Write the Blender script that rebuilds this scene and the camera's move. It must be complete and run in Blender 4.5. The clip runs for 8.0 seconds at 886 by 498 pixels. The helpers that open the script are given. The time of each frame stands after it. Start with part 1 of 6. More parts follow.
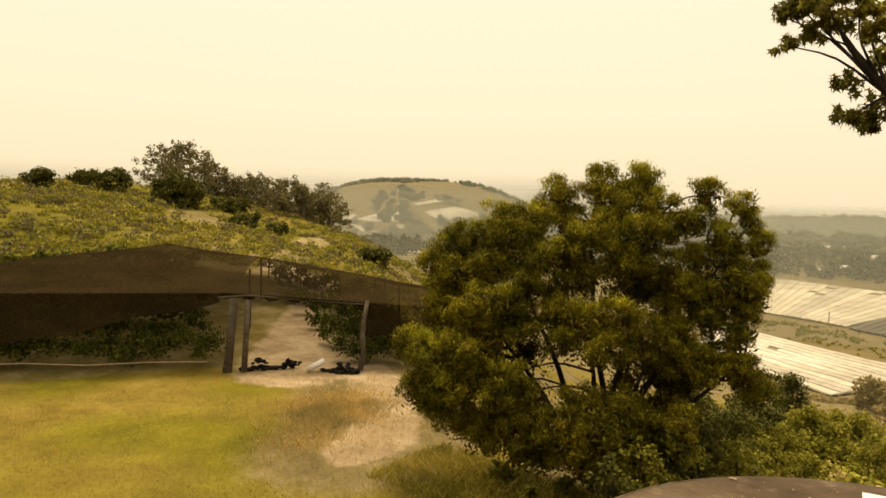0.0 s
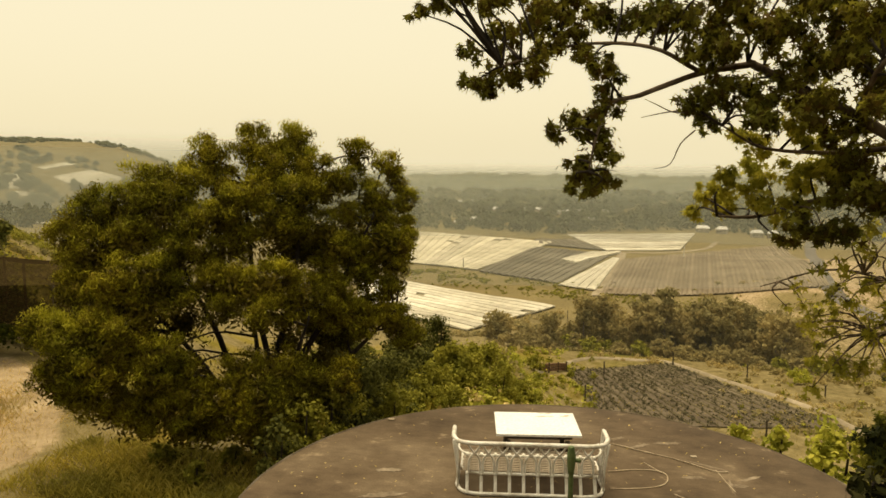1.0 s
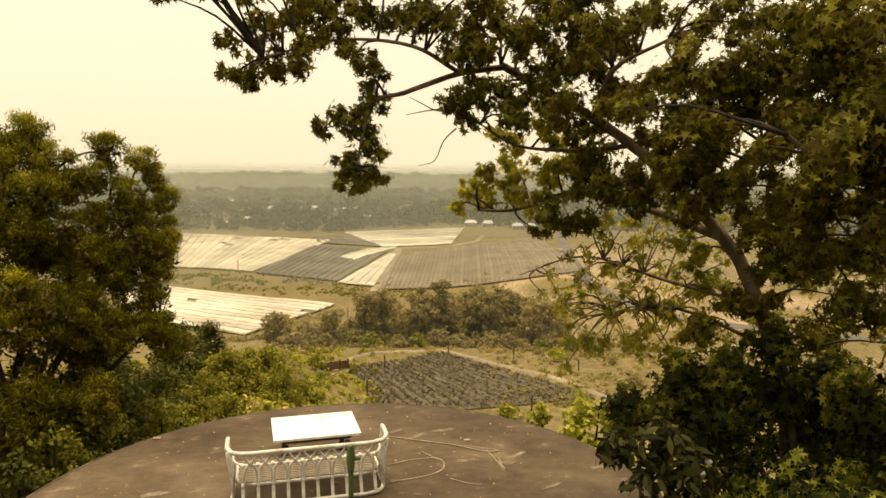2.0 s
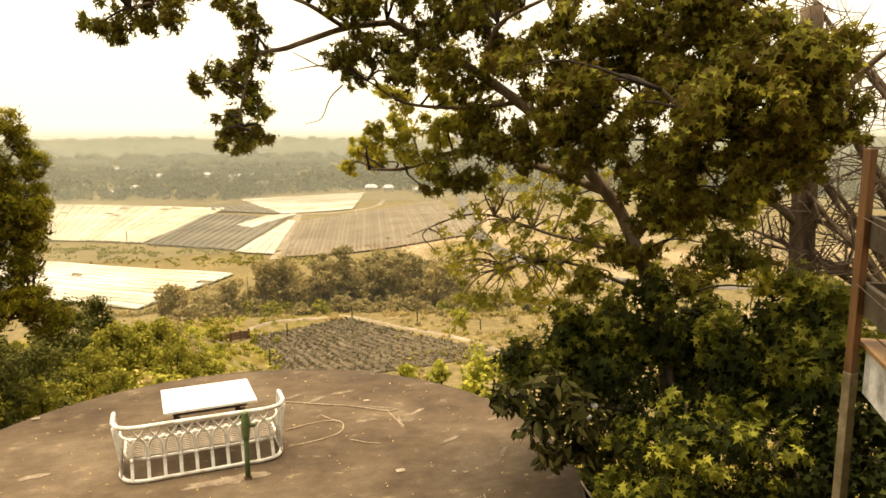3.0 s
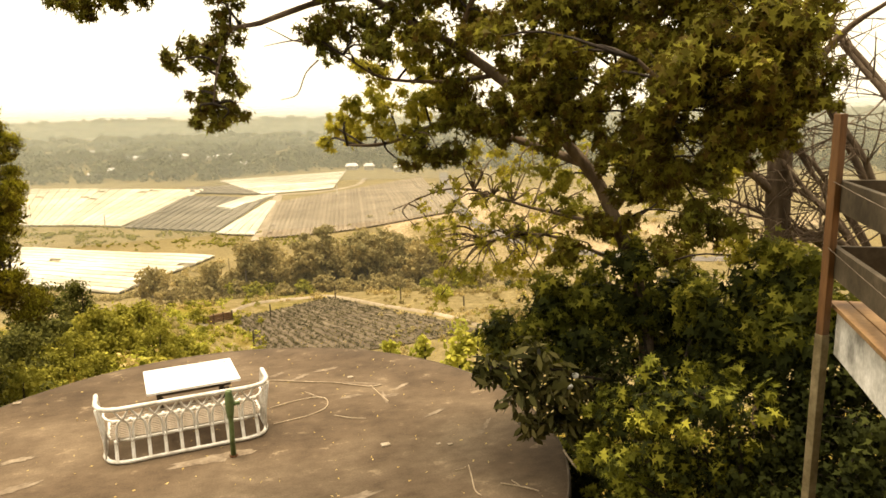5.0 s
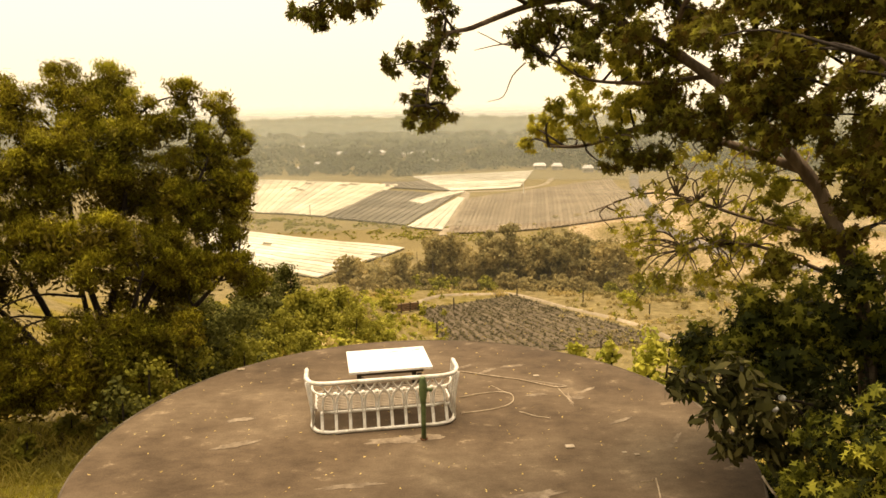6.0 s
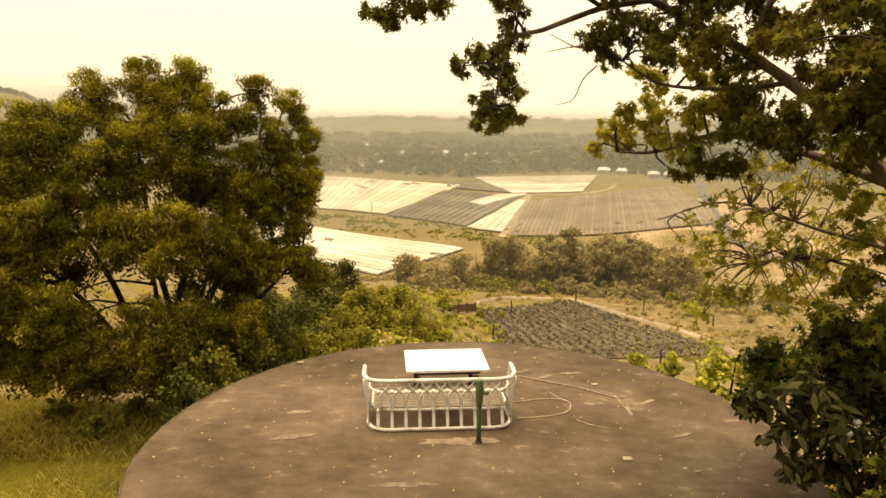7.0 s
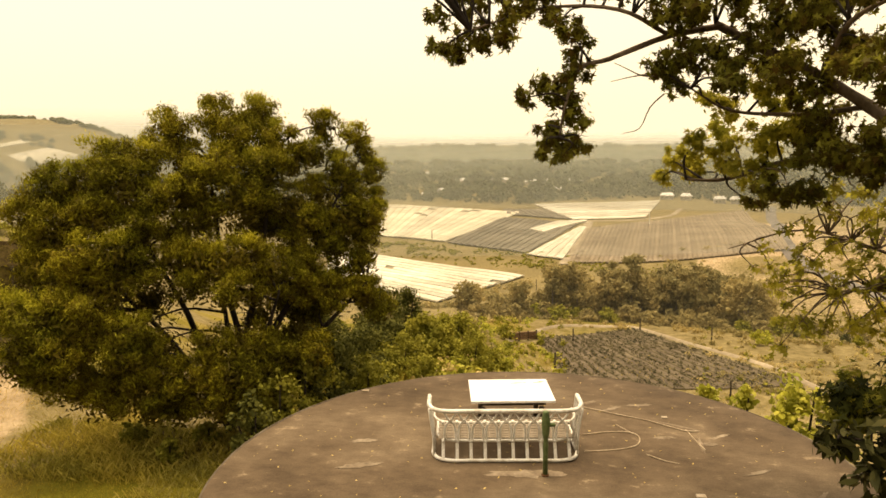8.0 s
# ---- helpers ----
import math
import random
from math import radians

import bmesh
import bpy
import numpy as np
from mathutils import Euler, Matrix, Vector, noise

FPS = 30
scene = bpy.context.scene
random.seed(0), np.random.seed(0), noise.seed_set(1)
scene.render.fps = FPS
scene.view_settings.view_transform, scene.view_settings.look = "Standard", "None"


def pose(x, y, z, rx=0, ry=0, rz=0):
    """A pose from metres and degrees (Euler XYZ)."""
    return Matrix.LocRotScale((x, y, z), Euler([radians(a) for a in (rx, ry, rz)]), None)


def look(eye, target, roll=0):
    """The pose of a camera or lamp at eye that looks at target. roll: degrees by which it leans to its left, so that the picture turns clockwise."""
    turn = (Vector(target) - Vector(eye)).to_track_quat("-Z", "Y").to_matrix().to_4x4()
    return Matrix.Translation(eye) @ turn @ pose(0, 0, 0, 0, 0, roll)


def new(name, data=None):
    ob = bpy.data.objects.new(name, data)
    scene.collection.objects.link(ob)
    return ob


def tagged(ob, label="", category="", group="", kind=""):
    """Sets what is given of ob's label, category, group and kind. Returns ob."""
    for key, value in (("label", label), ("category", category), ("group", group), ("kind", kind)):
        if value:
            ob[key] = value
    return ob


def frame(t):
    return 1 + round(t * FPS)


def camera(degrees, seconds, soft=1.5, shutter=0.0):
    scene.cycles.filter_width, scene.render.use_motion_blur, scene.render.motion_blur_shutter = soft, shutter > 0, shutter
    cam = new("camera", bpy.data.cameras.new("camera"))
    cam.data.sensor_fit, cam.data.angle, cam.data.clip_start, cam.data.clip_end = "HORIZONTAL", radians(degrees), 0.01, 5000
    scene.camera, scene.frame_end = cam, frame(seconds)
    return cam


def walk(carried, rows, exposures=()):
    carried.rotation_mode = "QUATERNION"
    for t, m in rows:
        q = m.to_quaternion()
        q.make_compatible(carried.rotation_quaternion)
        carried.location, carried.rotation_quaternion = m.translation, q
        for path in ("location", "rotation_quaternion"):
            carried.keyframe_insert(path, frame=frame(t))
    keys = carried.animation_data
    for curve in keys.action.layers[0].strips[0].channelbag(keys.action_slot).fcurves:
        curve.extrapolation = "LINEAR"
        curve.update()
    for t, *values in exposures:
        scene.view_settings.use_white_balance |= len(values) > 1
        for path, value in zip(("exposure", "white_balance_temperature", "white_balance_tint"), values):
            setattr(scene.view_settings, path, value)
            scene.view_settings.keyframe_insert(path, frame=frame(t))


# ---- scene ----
cam = camera(64.29, 8.0, soft=1.6)
PATH = [
    (0, (0.889, 0.124, 3.736), (-5.052, 8.145, 3.132), 1.26),
    (0.5, (0.863, 0.200, 3.737), (-3.130, 9.331, 2.914), 0.74),
    (1, (0.863, 0.292, 3.730), (-0.733, 10.104, 2.652), 0.43),
    (1.5, (0.887, 0.337, 3.721), (1.019, 10.242, 2.348), -0.11),
    (2, (0.932, 0.409, 3.715), (2.446, 10.234, 2.630), 0.29),
    (2.2, (0.959, 0.418, 3.714), (2.713, 10.174, 2.397), 0.04),
    (3.3, (1.050, 0.413, 3.640), (4.099, 9.790, 1.975), -0.38),
    (3.5, (1.039, 0.402, 3.638), (4.107, 9.752, 1.860), -0.44),
    (4, (1.078, 0.432, 3.624), (4.285, 9.661, 1.493), -0.93),
    (4.2, (1.089, 0.439, 3.621), (4.429, 9.596, 1.389), -1.17),
    (5.3, (1.007, 0.379, 3.639), (3.639, 9.862, 1.866), -0.73),
    (5.5, (0.955, 0.378, 3.653), (3.032, 9.995, 1.864), -0.81),
    (6, (0.912, 0.328, 3.653), (1.450, 10.137, 1.787), -0.85),
    (6.5, (0.894, 0.346, 3.654), (0.803, 10.154, 1.706), 0.16),
    (7, (0.880, 0.359, 3.658), (0.581, 10.182, 1.807), 0.44),
    (7.5, (0.894, 0.371, 3.672), (0.469, 10.230, 2.054), -0.44),
    (8, (0.823, 0.336, 3.691), (-0.325, 10.160, 2.220), -0.52),
]
EXPOSURES = [(0, -0.48, 7170, 15), (0.5, -0.61, 7120, 9), (1.0, -0.6, 7070, 8), (2.2, -0.27, 6970, 14), (3.3, 0.33, 6800, 16), (4.2, 0.35, 6750, 15), (5.3, 0.33, 6800, 16), (6.0, 0.03, 7300, 19), (7.0, -0.03, 7450, 18), (8.0, -0.12, 7400, 17)]
walk(cam, [(t, look(eye, target, roll)) for t, eye, target, roll in PATH], EXPOSURES)

# ---- world and sun: a bright sky veiled by smoke ----
SUN_AZ, SUN_EL = -35.0, 77.0
world = bpy.data.worlds.new("world")
scene.world = world
world.use_nodes = True
wn = world.node_tree
wn.nodes.clear()
sky = wn.nodes.new("ShaderNodeTexSky")
sky.sky_type = "NISHITA"
sky.sun_disc = False
sky.sun_elevation, sky.sun_rotation = radians(SUN_EL), radians(SUN_AZ)
sky.air_density, sky.dust_density, sky.ozone_density = 1.0, 8.0, 0.5
clear_sky = wn.nodes.new("ShaderNodeBackground")
clear_sky.inputs["Strength"].default_value = 0.05
smoke = wn.nodes.new("ShaderNodeBackground")
smoke.inputs["Color"].default_value = (1.0, 0.90, 0.63, 1)
smoke.inputs["Strength"].default_value = 1.3
both = wn.nodes.new("ShaderNodeAddShader")
out = wn.nodes.new("ShaderNodeOutputWorld")
wn.links.new(sky.outputs["Color"], clear_sky.inputs["Color"])
wn.links.new(clear_sky.outputs[0], both.inputs[0])
wn.links.new(smoke.outputs[0], both.inputs[1])
wn.links.new(both.outputs[0], out.inputs["Surface"])
sun = new("sun", bpy.data.lights.new("sun", "SUN"))
sun.data.energy, sun.data.angle, sun.data.color = 4.6, radians(20), (1.0, 0.86, 0.60)
sa, se = radians(SUN_AZ), radians(SUN_EL)
sun.matrix_world = look((60 * math.sin(sa) * math.cos(se), 60 * math.cos(sa) * math.cos(se), 60 * math.sin(se)), (0, 0, 0))


# ---- materials ----
def nodes_of(m):
    m.use_nodes = True
    nt = m.node_tree
    return nt, nt.nodes["Principled BSDF"], nt.nodes["Material Output"]


def ramp(nt, colours, fac):
    r = nt.nodes.new("ShaderNodeValToRGB")
    els = r.color_ramp.elements
    while len(els) < len(colours):
        els.new(0.5)
    for n, (e, (p, c)) in enumerate(zip(els, colours)):
        e.position, e.color = p, (*c, 1)
    nt.links.new(fac, r.inputs["Fac"])
    return r.outputs["Color"]


def tex(nt, scale, detail=4.0, rough=0.6, coord="Object", stretch=None):
    c = nt.nodes.new("ShaderNodeTexCoord")
    n = nt.nodes.new("ShaderNodeTexNoise")
    n.inputs["Scale"].default_value, n.inputs["Detail"].default_value, n.inputs["Roughness"].default_value = scale, detail, rough
    src = c.outputs[coord]
    if stretch:
        mp = nt.nodes.new("ShaderNodeMapping")
        mp.inputs["Scale"].default_value = stretch
        nt.links.new(src, mp.inputs["Vector"])
        src = mp.outputs["Vector"]
    nt.links.new(src, n.inputs["Vector"])
    return n.outputs["Fac"]


def blend(nt, a, b, fac, kind="MIX"):
    m = nt.nodes.new("ShaderNodeMix")
    m.data_type, m.blend_type = "RGBA", kind
    for key, v in ((6, a), (7, b), (0, fac)):
        if isinstance(v, (int, float)):
            m.inputs[key].default_value = v
        elif isinstance(v, tuple):
            m.inputs[key].default_value = (*v, 1)
        else:
            nt.links.new(v, m.inputs[key])
    return m.outputs[2]


def bump(nt, bsdf, fac, strength, distance):
    b = nt.nodes.new("ShaderNodeBump")
    b.inputs["Strength"].default_value, b.inputs["Distance"].default_value = strength, distance
    nt.links.new(fac, b.inputs["Height"])
    nt.links.new(b.outputs["Normal"], bsdf.inputs["Normal"])


def surface(name, dark, mid, light, scale=3.0, fine=40.0, rough=0.8, relief=0.3, depth=0.01, metal=0.0, stretch=None, vary=0.0):
    """A worn surface: large stains, fine grain, relief; vary: how far pieces differ in tone."""
    m = bpy.data.materials.new(name)
    nt, bsdf, _ = nodes_of(m)
    big, small = tex(nt, scale, 5, stretch=stretch), tex(nt, fine, 3, stretch=stretch)
    base = ramp(nt, [(0.32, dark), (0.5, mid), (0.68, light)], big)
    grain = ramp(nt, [(0.3, (0.72, 0.72, 0.72)), (0.7, (1.15, 1.15, 1.15))], small)
    colour = blend(nt, base, grain, 0.8, "MULTIPLY")
    if vary:
        info = nt.nodes.new("ShaderNodeObjectInfo")
        own = ramp(nt, [(0.0, (1 - vary,) * 3), (1.0, (1 + vary,) * 3)], info.outputs["Random"])
        colour = blend(nt, colour, own, 1.0, "MULTIPLY")
    nt.links.new(colour, bsdf.inputs["Base Color"])
    bsdf.inputs["Roughness"].default_value, bsdf.inputs["Metallic"].default_value = rough, metal
    bsdf.inputs["Specular IOR Level"].default_value = 0.12 if rough > 0.7 else 0.4
    if relief:
        bump(nt, bsdf, small, relief, depth)
    return m


def leafy(name, dark, mid, light, through_light=0.35, rough=0.55, patch=1.2):
    """Leaves: each one of its own shade, with clumps that differ, and light shining through."""
    m = bpy.data.materials.new(name)
    nt, bsdf, outp = nodes_of(m)
    geo = nt.nodes.new("ShaderNodeNewGeometry")
    own = ramp(nt, [(0.0, dark), (0.55, mid), (1.0, light)], geo.outputs["Random Per Island"])
    clump = ramp(nt, [(0.35, (0.65, 0.7, 0.7)), (0.65, (1.25, 1.2, 1.1))], tex(nt, patch, 2))
    colour = blend(nt, own, clump, 0.9, "MULTIPLY")
    nt.links.new(colour, bsdf.inputs["Base Color"])
    bsdf.inputs["Roughness"].default_value = rough
    bsdf.inputs["Specular IOR Level"].default_value = 0.04
    tr = nt.nodes.new("ShaderNodeBsdfTranslucent")
    nt.links.new(colour, tr.inputs["Color"])
    mx = nt.nodes.new("ShaderNodeMixShader")
    mx.inputs["Fac"].default_value = through_light
    nt.links.new(bsdf.outputs[0], mx.inputs[1])
    nt.links.new(tr.outputs[0], mx.inputs[2])
    nt.links.new(mx.outputs[0], outp.inputs["Surface"])
    return m


def netting(name, colour, cover, weave=9.0):
    """A woven net: threads that cover part of what lies behind."""
    m = bpy.data.materials.new(name)
    nt, bsdf, outp = nodes_of(m)
    tone = ramp(nt, [(0.35, tuple(0.75 * c for c in colour)), (0.65, tuple(min(1, 1.2 * c) for c in colour))], tex(nt, 0.4, 5))
    nt.links.new(tone, bsdf.inputs["Base Color"])
    bsdf.inputs["Roughness"].default_value = 0.9
    bsdf.inputs["Specular IOR Level"].default_value = 0.0
    clear = nt.nodes.new("ShaderNodeBsdfTransparent")
    mx = nt.nodes.new("ShaderNodeMixShader")
    amount = ramp(nt, [(0.3, (cover - 0.08,) * 3), (0.7, (cover + 0.08,) * 3)], tex(nt, weave, 2))
    nt.links.new(amount, mx.inputs["Fac"])
    nt.links.new(clear.outputs[0], mx.inputs[1])
    nt.links.new(bsdf.outputs[0], mx.inputs[2])
    nt.links.new(mx.outputs[0], outp.inputs["Surface"])
    return m


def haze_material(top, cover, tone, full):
    """A pale sheet standing in for smoke haze: it scatters the daylight falling on it, thinning upwards."""
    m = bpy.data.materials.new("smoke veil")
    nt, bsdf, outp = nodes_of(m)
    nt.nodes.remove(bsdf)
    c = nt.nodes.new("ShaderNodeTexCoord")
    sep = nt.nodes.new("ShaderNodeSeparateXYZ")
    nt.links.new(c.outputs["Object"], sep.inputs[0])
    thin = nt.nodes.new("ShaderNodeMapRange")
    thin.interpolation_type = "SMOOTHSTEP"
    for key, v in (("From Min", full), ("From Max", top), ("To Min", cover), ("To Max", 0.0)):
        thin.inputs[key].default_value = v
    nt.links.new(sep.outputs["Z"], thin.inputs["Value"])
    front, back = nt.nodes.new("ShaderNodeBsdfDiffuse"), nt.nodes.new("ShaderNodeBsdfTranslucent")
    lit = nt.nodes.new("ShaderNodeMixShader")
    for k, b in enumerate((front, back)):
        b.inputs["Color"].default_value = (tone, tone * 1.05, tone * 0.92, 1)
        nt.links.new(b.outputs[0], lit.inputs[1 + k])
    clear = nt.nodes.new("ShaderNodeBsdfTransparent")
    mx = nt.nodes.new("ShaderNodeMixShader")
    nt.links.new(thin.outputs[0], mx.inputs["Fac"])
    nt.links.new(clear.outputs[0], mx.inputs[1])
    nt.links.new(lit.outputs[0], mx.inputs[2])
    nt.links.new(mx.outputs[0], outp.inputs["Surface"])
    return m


def ground_material():
    """Grass, straw, bare earth, by the zones stored on the land's points, broken up by noise."""
    m = bpy.data.materials.new("land")
    nt, bsdf, _ = nodes_of(m)
    at = nt.nodes.new("ShaderNodeAttribute")
    at.attribute_name = "zone"
    sep = nt.nodes.new("ShaderNodeSeparateColor")
    nt.links.new(at.outputs["Color"], sep.inputs["Color"])
    broad, patch, fine = tex(nt, 0.05, 6, 0.65), tex(nt, 0.8, 6, 0.7), tex(nt, 9.0, 4, 0.7)
    grass = ramp(nt, [(0.3, (0.120, 0.090, 0.016)), (0.5, (0.198, 0.148, 0.030)), (0.7, (0.285, 0.215, 0.055))], patch)
    green = ramp(nt, [(0.3, (0.085, 0.080, 0.009)), (0.55, (0.150, 0.132, 0.014)), (0.75, (0.235, 0.190, 0.026))], patch)
    straw = ramp(nt, [(0.3, (0.11, 0.086, 0.038)), (0.5, (0.178, 0.141, 0.065)), (0.7, (0.265, 0.214, 0.11))], patch)
    earth = ramp(nt, [(0.3, (0.21, 0.15, 0.085)), (0.5, (0.33, 0.25, 0.155)), (0.7, (0.46, 0.365, 0.245))], patch)

    def zone(channel, wide=0.55):
        add = nt.nodes.new("ShaderNodeMath")
        add.operation = "MULTIPLY_ADD"
        nt.links.new(patch, add.inputs[0])
        add.inputs[1].default_value = wide
        nt.links.new(sep.outputs[channel], add.inputs[2])
        cut = nt.nodes.new("ShaderNodeMapRange")
        cut.inputs["From Min"].default_value, cut.inputs["From Max"].default_value = 0.5 + wide * 0.32, 0.5 + wide * 0.68
        nt.links.new(add.outputs[0], cut.inputs["Value"])
        return cut.outputs[0]

    c = blend(nt, grass, green, zone("Blue"))
    c = blend(nt, c, straw, zone("Green"))
    c = blend(nt, c, earth, zone("Red"))
    c = blend(nt, c, ramp(nt, [(0.3, (0.75, 0.75, 0.72)), (0.7, (1.2, 1.18, 1.1))], broad), 0.8, "MULTIPLY")
    c = blend(nt, c, ramp(nt, [(0.3, (0.7, 0.7, 0.7)), (0.7, (1.2, 1.2, 1.2))], fine), 0.7, "MULTIPLY")
    nt.links.new(c, bsdf.inputs["Base Color"])
    bsdf.inputs["Roughness"].default_value = 0.95
    bsdf.inputs["Specular IOR Level"].default_value = 0.05
    bump(nt, bsdf, fine, 0.5, 0.06)
    return m


def concrete_material():
    """Old roof slab: brown algae stains, dusty pale sweeps, dark blots, fine grit."""
    m = bpy.data.materials.new("stained concrete")
    nt, bsdf, _ = nodes_of(m)
    broad, mid, grit, fine = tex(nt, 0.55, 6, 0.6), tex(nt, 2.6, 6, 0.7, stretch=(1.0, 1.6, 1)), tex(nt, 11, 5, 0.7), tex(nt, 55, 3)
    c = ramp(nt, [(0.30, (0.056, 0.039, 0.024)), (0.48, (0.100, 0.071, 0.044)), (0.62, (0.146, 0.108, 0.069)), (0.75, (0.19, 0.145, 0.095))], broad)
    c = blend(nt, c, ramp(nt, [(0.30, (0.62, 0.60, 0.58)), (0.5, (1, 1, 1)), (0.72, (1.35, 1.36, 1.36))], mid), 0.8, "MULTIPLY")
    c = blend(nt, c, (0.33, 0.255, 0.165), ramp(nt, [(0.60, (0, 0, 0)), (0.74, (0.75, 0.75, 0.75))], mid))
    c = blend(nt, c, (0.42, 0.34, 0.24), ramp(nt, [(0.70, (0, 0, 0)), (0.76, (0.8, 0.8, 0.8))], grit))
    c = blend(nt, c, (0.030, 0.020, 0.012), ramp(nt, [(0.25, (0.8, 0.8, 0.8)), (0.33, (0, 0, 0))], grit))
    c = blend(nt, c, ramp(nt, [(0.3, (0.75, 0.75, 0.75)), (0.7, (1.2, 1.2, 1.2))], fine), 0.7, "MULTIPLY")
    nt.links.new(c, bsdf.inputs["Base Color"])
    bsdf.inputs["Roughness"].default_value = 0.85
    bsdf.inputs["Specular IOR Level"].default_value = 0.12
    bump(nt, bsdf, grit, 0.35, 0.008)
    return m


M_LAND = ground_material()
M_CONCRETE = concrete_material()
M_RIM = surface("pale worn rim", (0.07, 0.054, 0.037), (0.112, 0.088, 0.062), (0.165, 0.134, 0.098), 2.5, 25, 0.9, 0.4, 0.006)
M_SCRAPE = surface("dusty scrape", (0.135, 0.1, 0.066), (0.2, 0.156, 0.108), (0.285, 0.23, 0.165), 5, 25, 0.9, 0.3, 0.004)
M_CONCRETE_PALE = surface("scraped concrete", (0.24, 0.19, 0.13), (0.34, 0.28, 0.20), (0.44, 0.37, 0.28), 4, 30, 0.9, 0.3, 0.005)
M_CANE = surface("white painted cane", (0.5, 0.45, 0.37), (0.73, 0.7, 0.63), (0.85, 0.83, 0.78), 7, 60, 0.55, 0.25, 0.003)
M_OLD_CANE = surface("weathered bare cane", (0.19, 0.155, 0.11), (0.29, 0.24, 0.18), (0.40, 0.34, 0.265), 6, 40, 0.85, 0.3, 0.003)
M_BOARD = surface("white laminate board", (0.80, 0.79, 0.77), (0.86, 0.85, 0.83), (0.89, 0.88, 0.87), 2, 30, 0.35, 0.05, 0.001)
M_CHIP = surface("bare chipboard", (0.30, 0.20, 0.12), (0.42, 0.30, 0.19), (0.52, 0.40, 0.27), 14, 60, 0.9)
M_IRON_GREEN = surface("green painted iron", (0.055, 0.085, 0.028), (0.1, 0.145, 0.048), (0.16, 0.2, 0.08), 9, 50, 0.5, 0.3, 0.004)
M_RUST = surface("rust", (0.05, 0.022, 0.010), (0.11, 0.05, 0.022), (0.18, 0.09, 0.045), 20, 80, 0.9)
M_WIRE = surface("dry pale vine", (0.28, 0.215, 0.14), (0.42, 0.335, 0.23), (0.54, 0.45, 0.33), 12, 60, 0.9)
M_STAIN_WOOD = surface("red brown stained wood", (0.07, 0.031, 0.009), (0.115, 0.053, 0.016), (0.165, 0.08, 0.026), 3, 30, 0.6, 0.3, 0.003, stretch=(6, 6, 0.6))
M_DECKING = surface("oiled decking", (0.14, 0.075, 0.03), (0.22, 0.125, 0.05), (0.31, 0.19, 0.085), 2.5, 30, 0.6, 0.3, 0.003)
M_GREY_WOOD = surface("weathered grey wood", (0.085, 0.068, 0.038), (0.15, 0.122, 0.07), (0.24, 0.2, 0.125), 4, 35, 0.85, 0.4, 0.004)
M_PALE_BEAM = surface("flaking whitewashed beam", (0.24, 0.24, 0.225), (0.5, 0.5, 0.48), (0.68, 0.68, 0.665), 5, 35, 0.85, 0.4, 0.004)
M_RAIL = surface("dark stained rail", (0.035, 0.028, 0.018), (0.065, 0.052, 0.034), (0.10, 0.08, 0.055), 4, 30, 0.75, 0.3, 0.003)
M_BARK = surface("grey brown bark", (0.07, 0.05, 0.034), (0.135, 0.098, 0.066), (0.22, 0.165, 0.115), 5, 30, 0.9, 0.8, 0.02, stretch=(1, 1, 0.35))
M_DARK_BARK = surface("dark bark", (0.018, 0.014, 0.011), (0.036, 0.028, 0.022), (0.065, 0.052, 0.042), 5, 30, 0.9, 0.8, 0.02, stretch=(1, 1, 0.35))
M_GUM_BARK = surface("pale gum bark", (0.16, 0.13, 0.10), (0.26, 0.22, 0.17), (0.38, 0.33, 0.27), 1.5, 12, 0.85)
M_POST = surface("grey fence post", (0.055, 0.042, 0.03), (0.095, 0.076, 0.055), (0.16, 0.13, 0.1), 3, 30, 0.9)
M_SOIL = surface("dark mulch", (0.08, 0.062, 0.042), (0.115, 0.09, 0.06), (0.16, 0.128, 0.086), 0.35, 6, 0.95, 0.8, 0.08)
M_ROW = surface("crop row", (0.075, 0.06, 0.034), (0.105, 0.086, 0.05), (0.145, 0.118, 0.07), 0.6, 6, 0.95, 0.8, 0.08)
M_TILLED = surface("tilled brown earth", (0.155, 0.122, 0.08), (0.2, 0.16, 0.107), (0.25, 0.205, 0.143), 0.03, 0.6, 0.95, vary=0.12)
M_TILLED_LOW = surface("furrow earth", (0.12, 0.092, 0.062), (0.165, 0.13, 0.088), (0.21, 0.168, 0.118), 0.03, 0.6, 0.95)
M_TRACK = surface("pale track", (0.2, 0.16, 0.105), (0.28, 0.23, 0.155), (0.37, 0.305, 0.215), 0.08, 1.5, 0.95)
M_INTERROW = surface("pale grassy strip between nets", (0.2, 0.17, 0.105), (0.27, 0.235, 0.15), (0.34, 0.3, 0.2), 0.05, 0.8, 0.95)
M_ASPHALT = surface("road", (0.1, 0.088, 0.074), (0.14, 0.125, 0.108), (0.18, 0.16, 0.14), 0.1, 2, 0.9)
M_WHITE_NET = surface("white hail net", (0.41, 0.37, 0.28), (0.52, 0.48, 0.38), (0.62, 0.59, 0.49), 0.02, 0.3, 0.8, vary=0.16)
M_CREAM_NET = surface("cream hail net", (0.36, 0.325, 0.235), (0.46, 0.42, 0.31), (0.55, 0.5, 0.385), 0.02, 0.3, 0.8, vary=0.18)
M_GREY_NET = surface("dark grey hail net", (0.10, 0.085, 0.062), (0.14, 0.122, 0.09), (0.18, 0.157, 0.12), 0.02, 0.3, 0.85, vary=0.12)
M_SHADE = netting("black shade net", (0.026, 0.018, 0.008), 0.87)
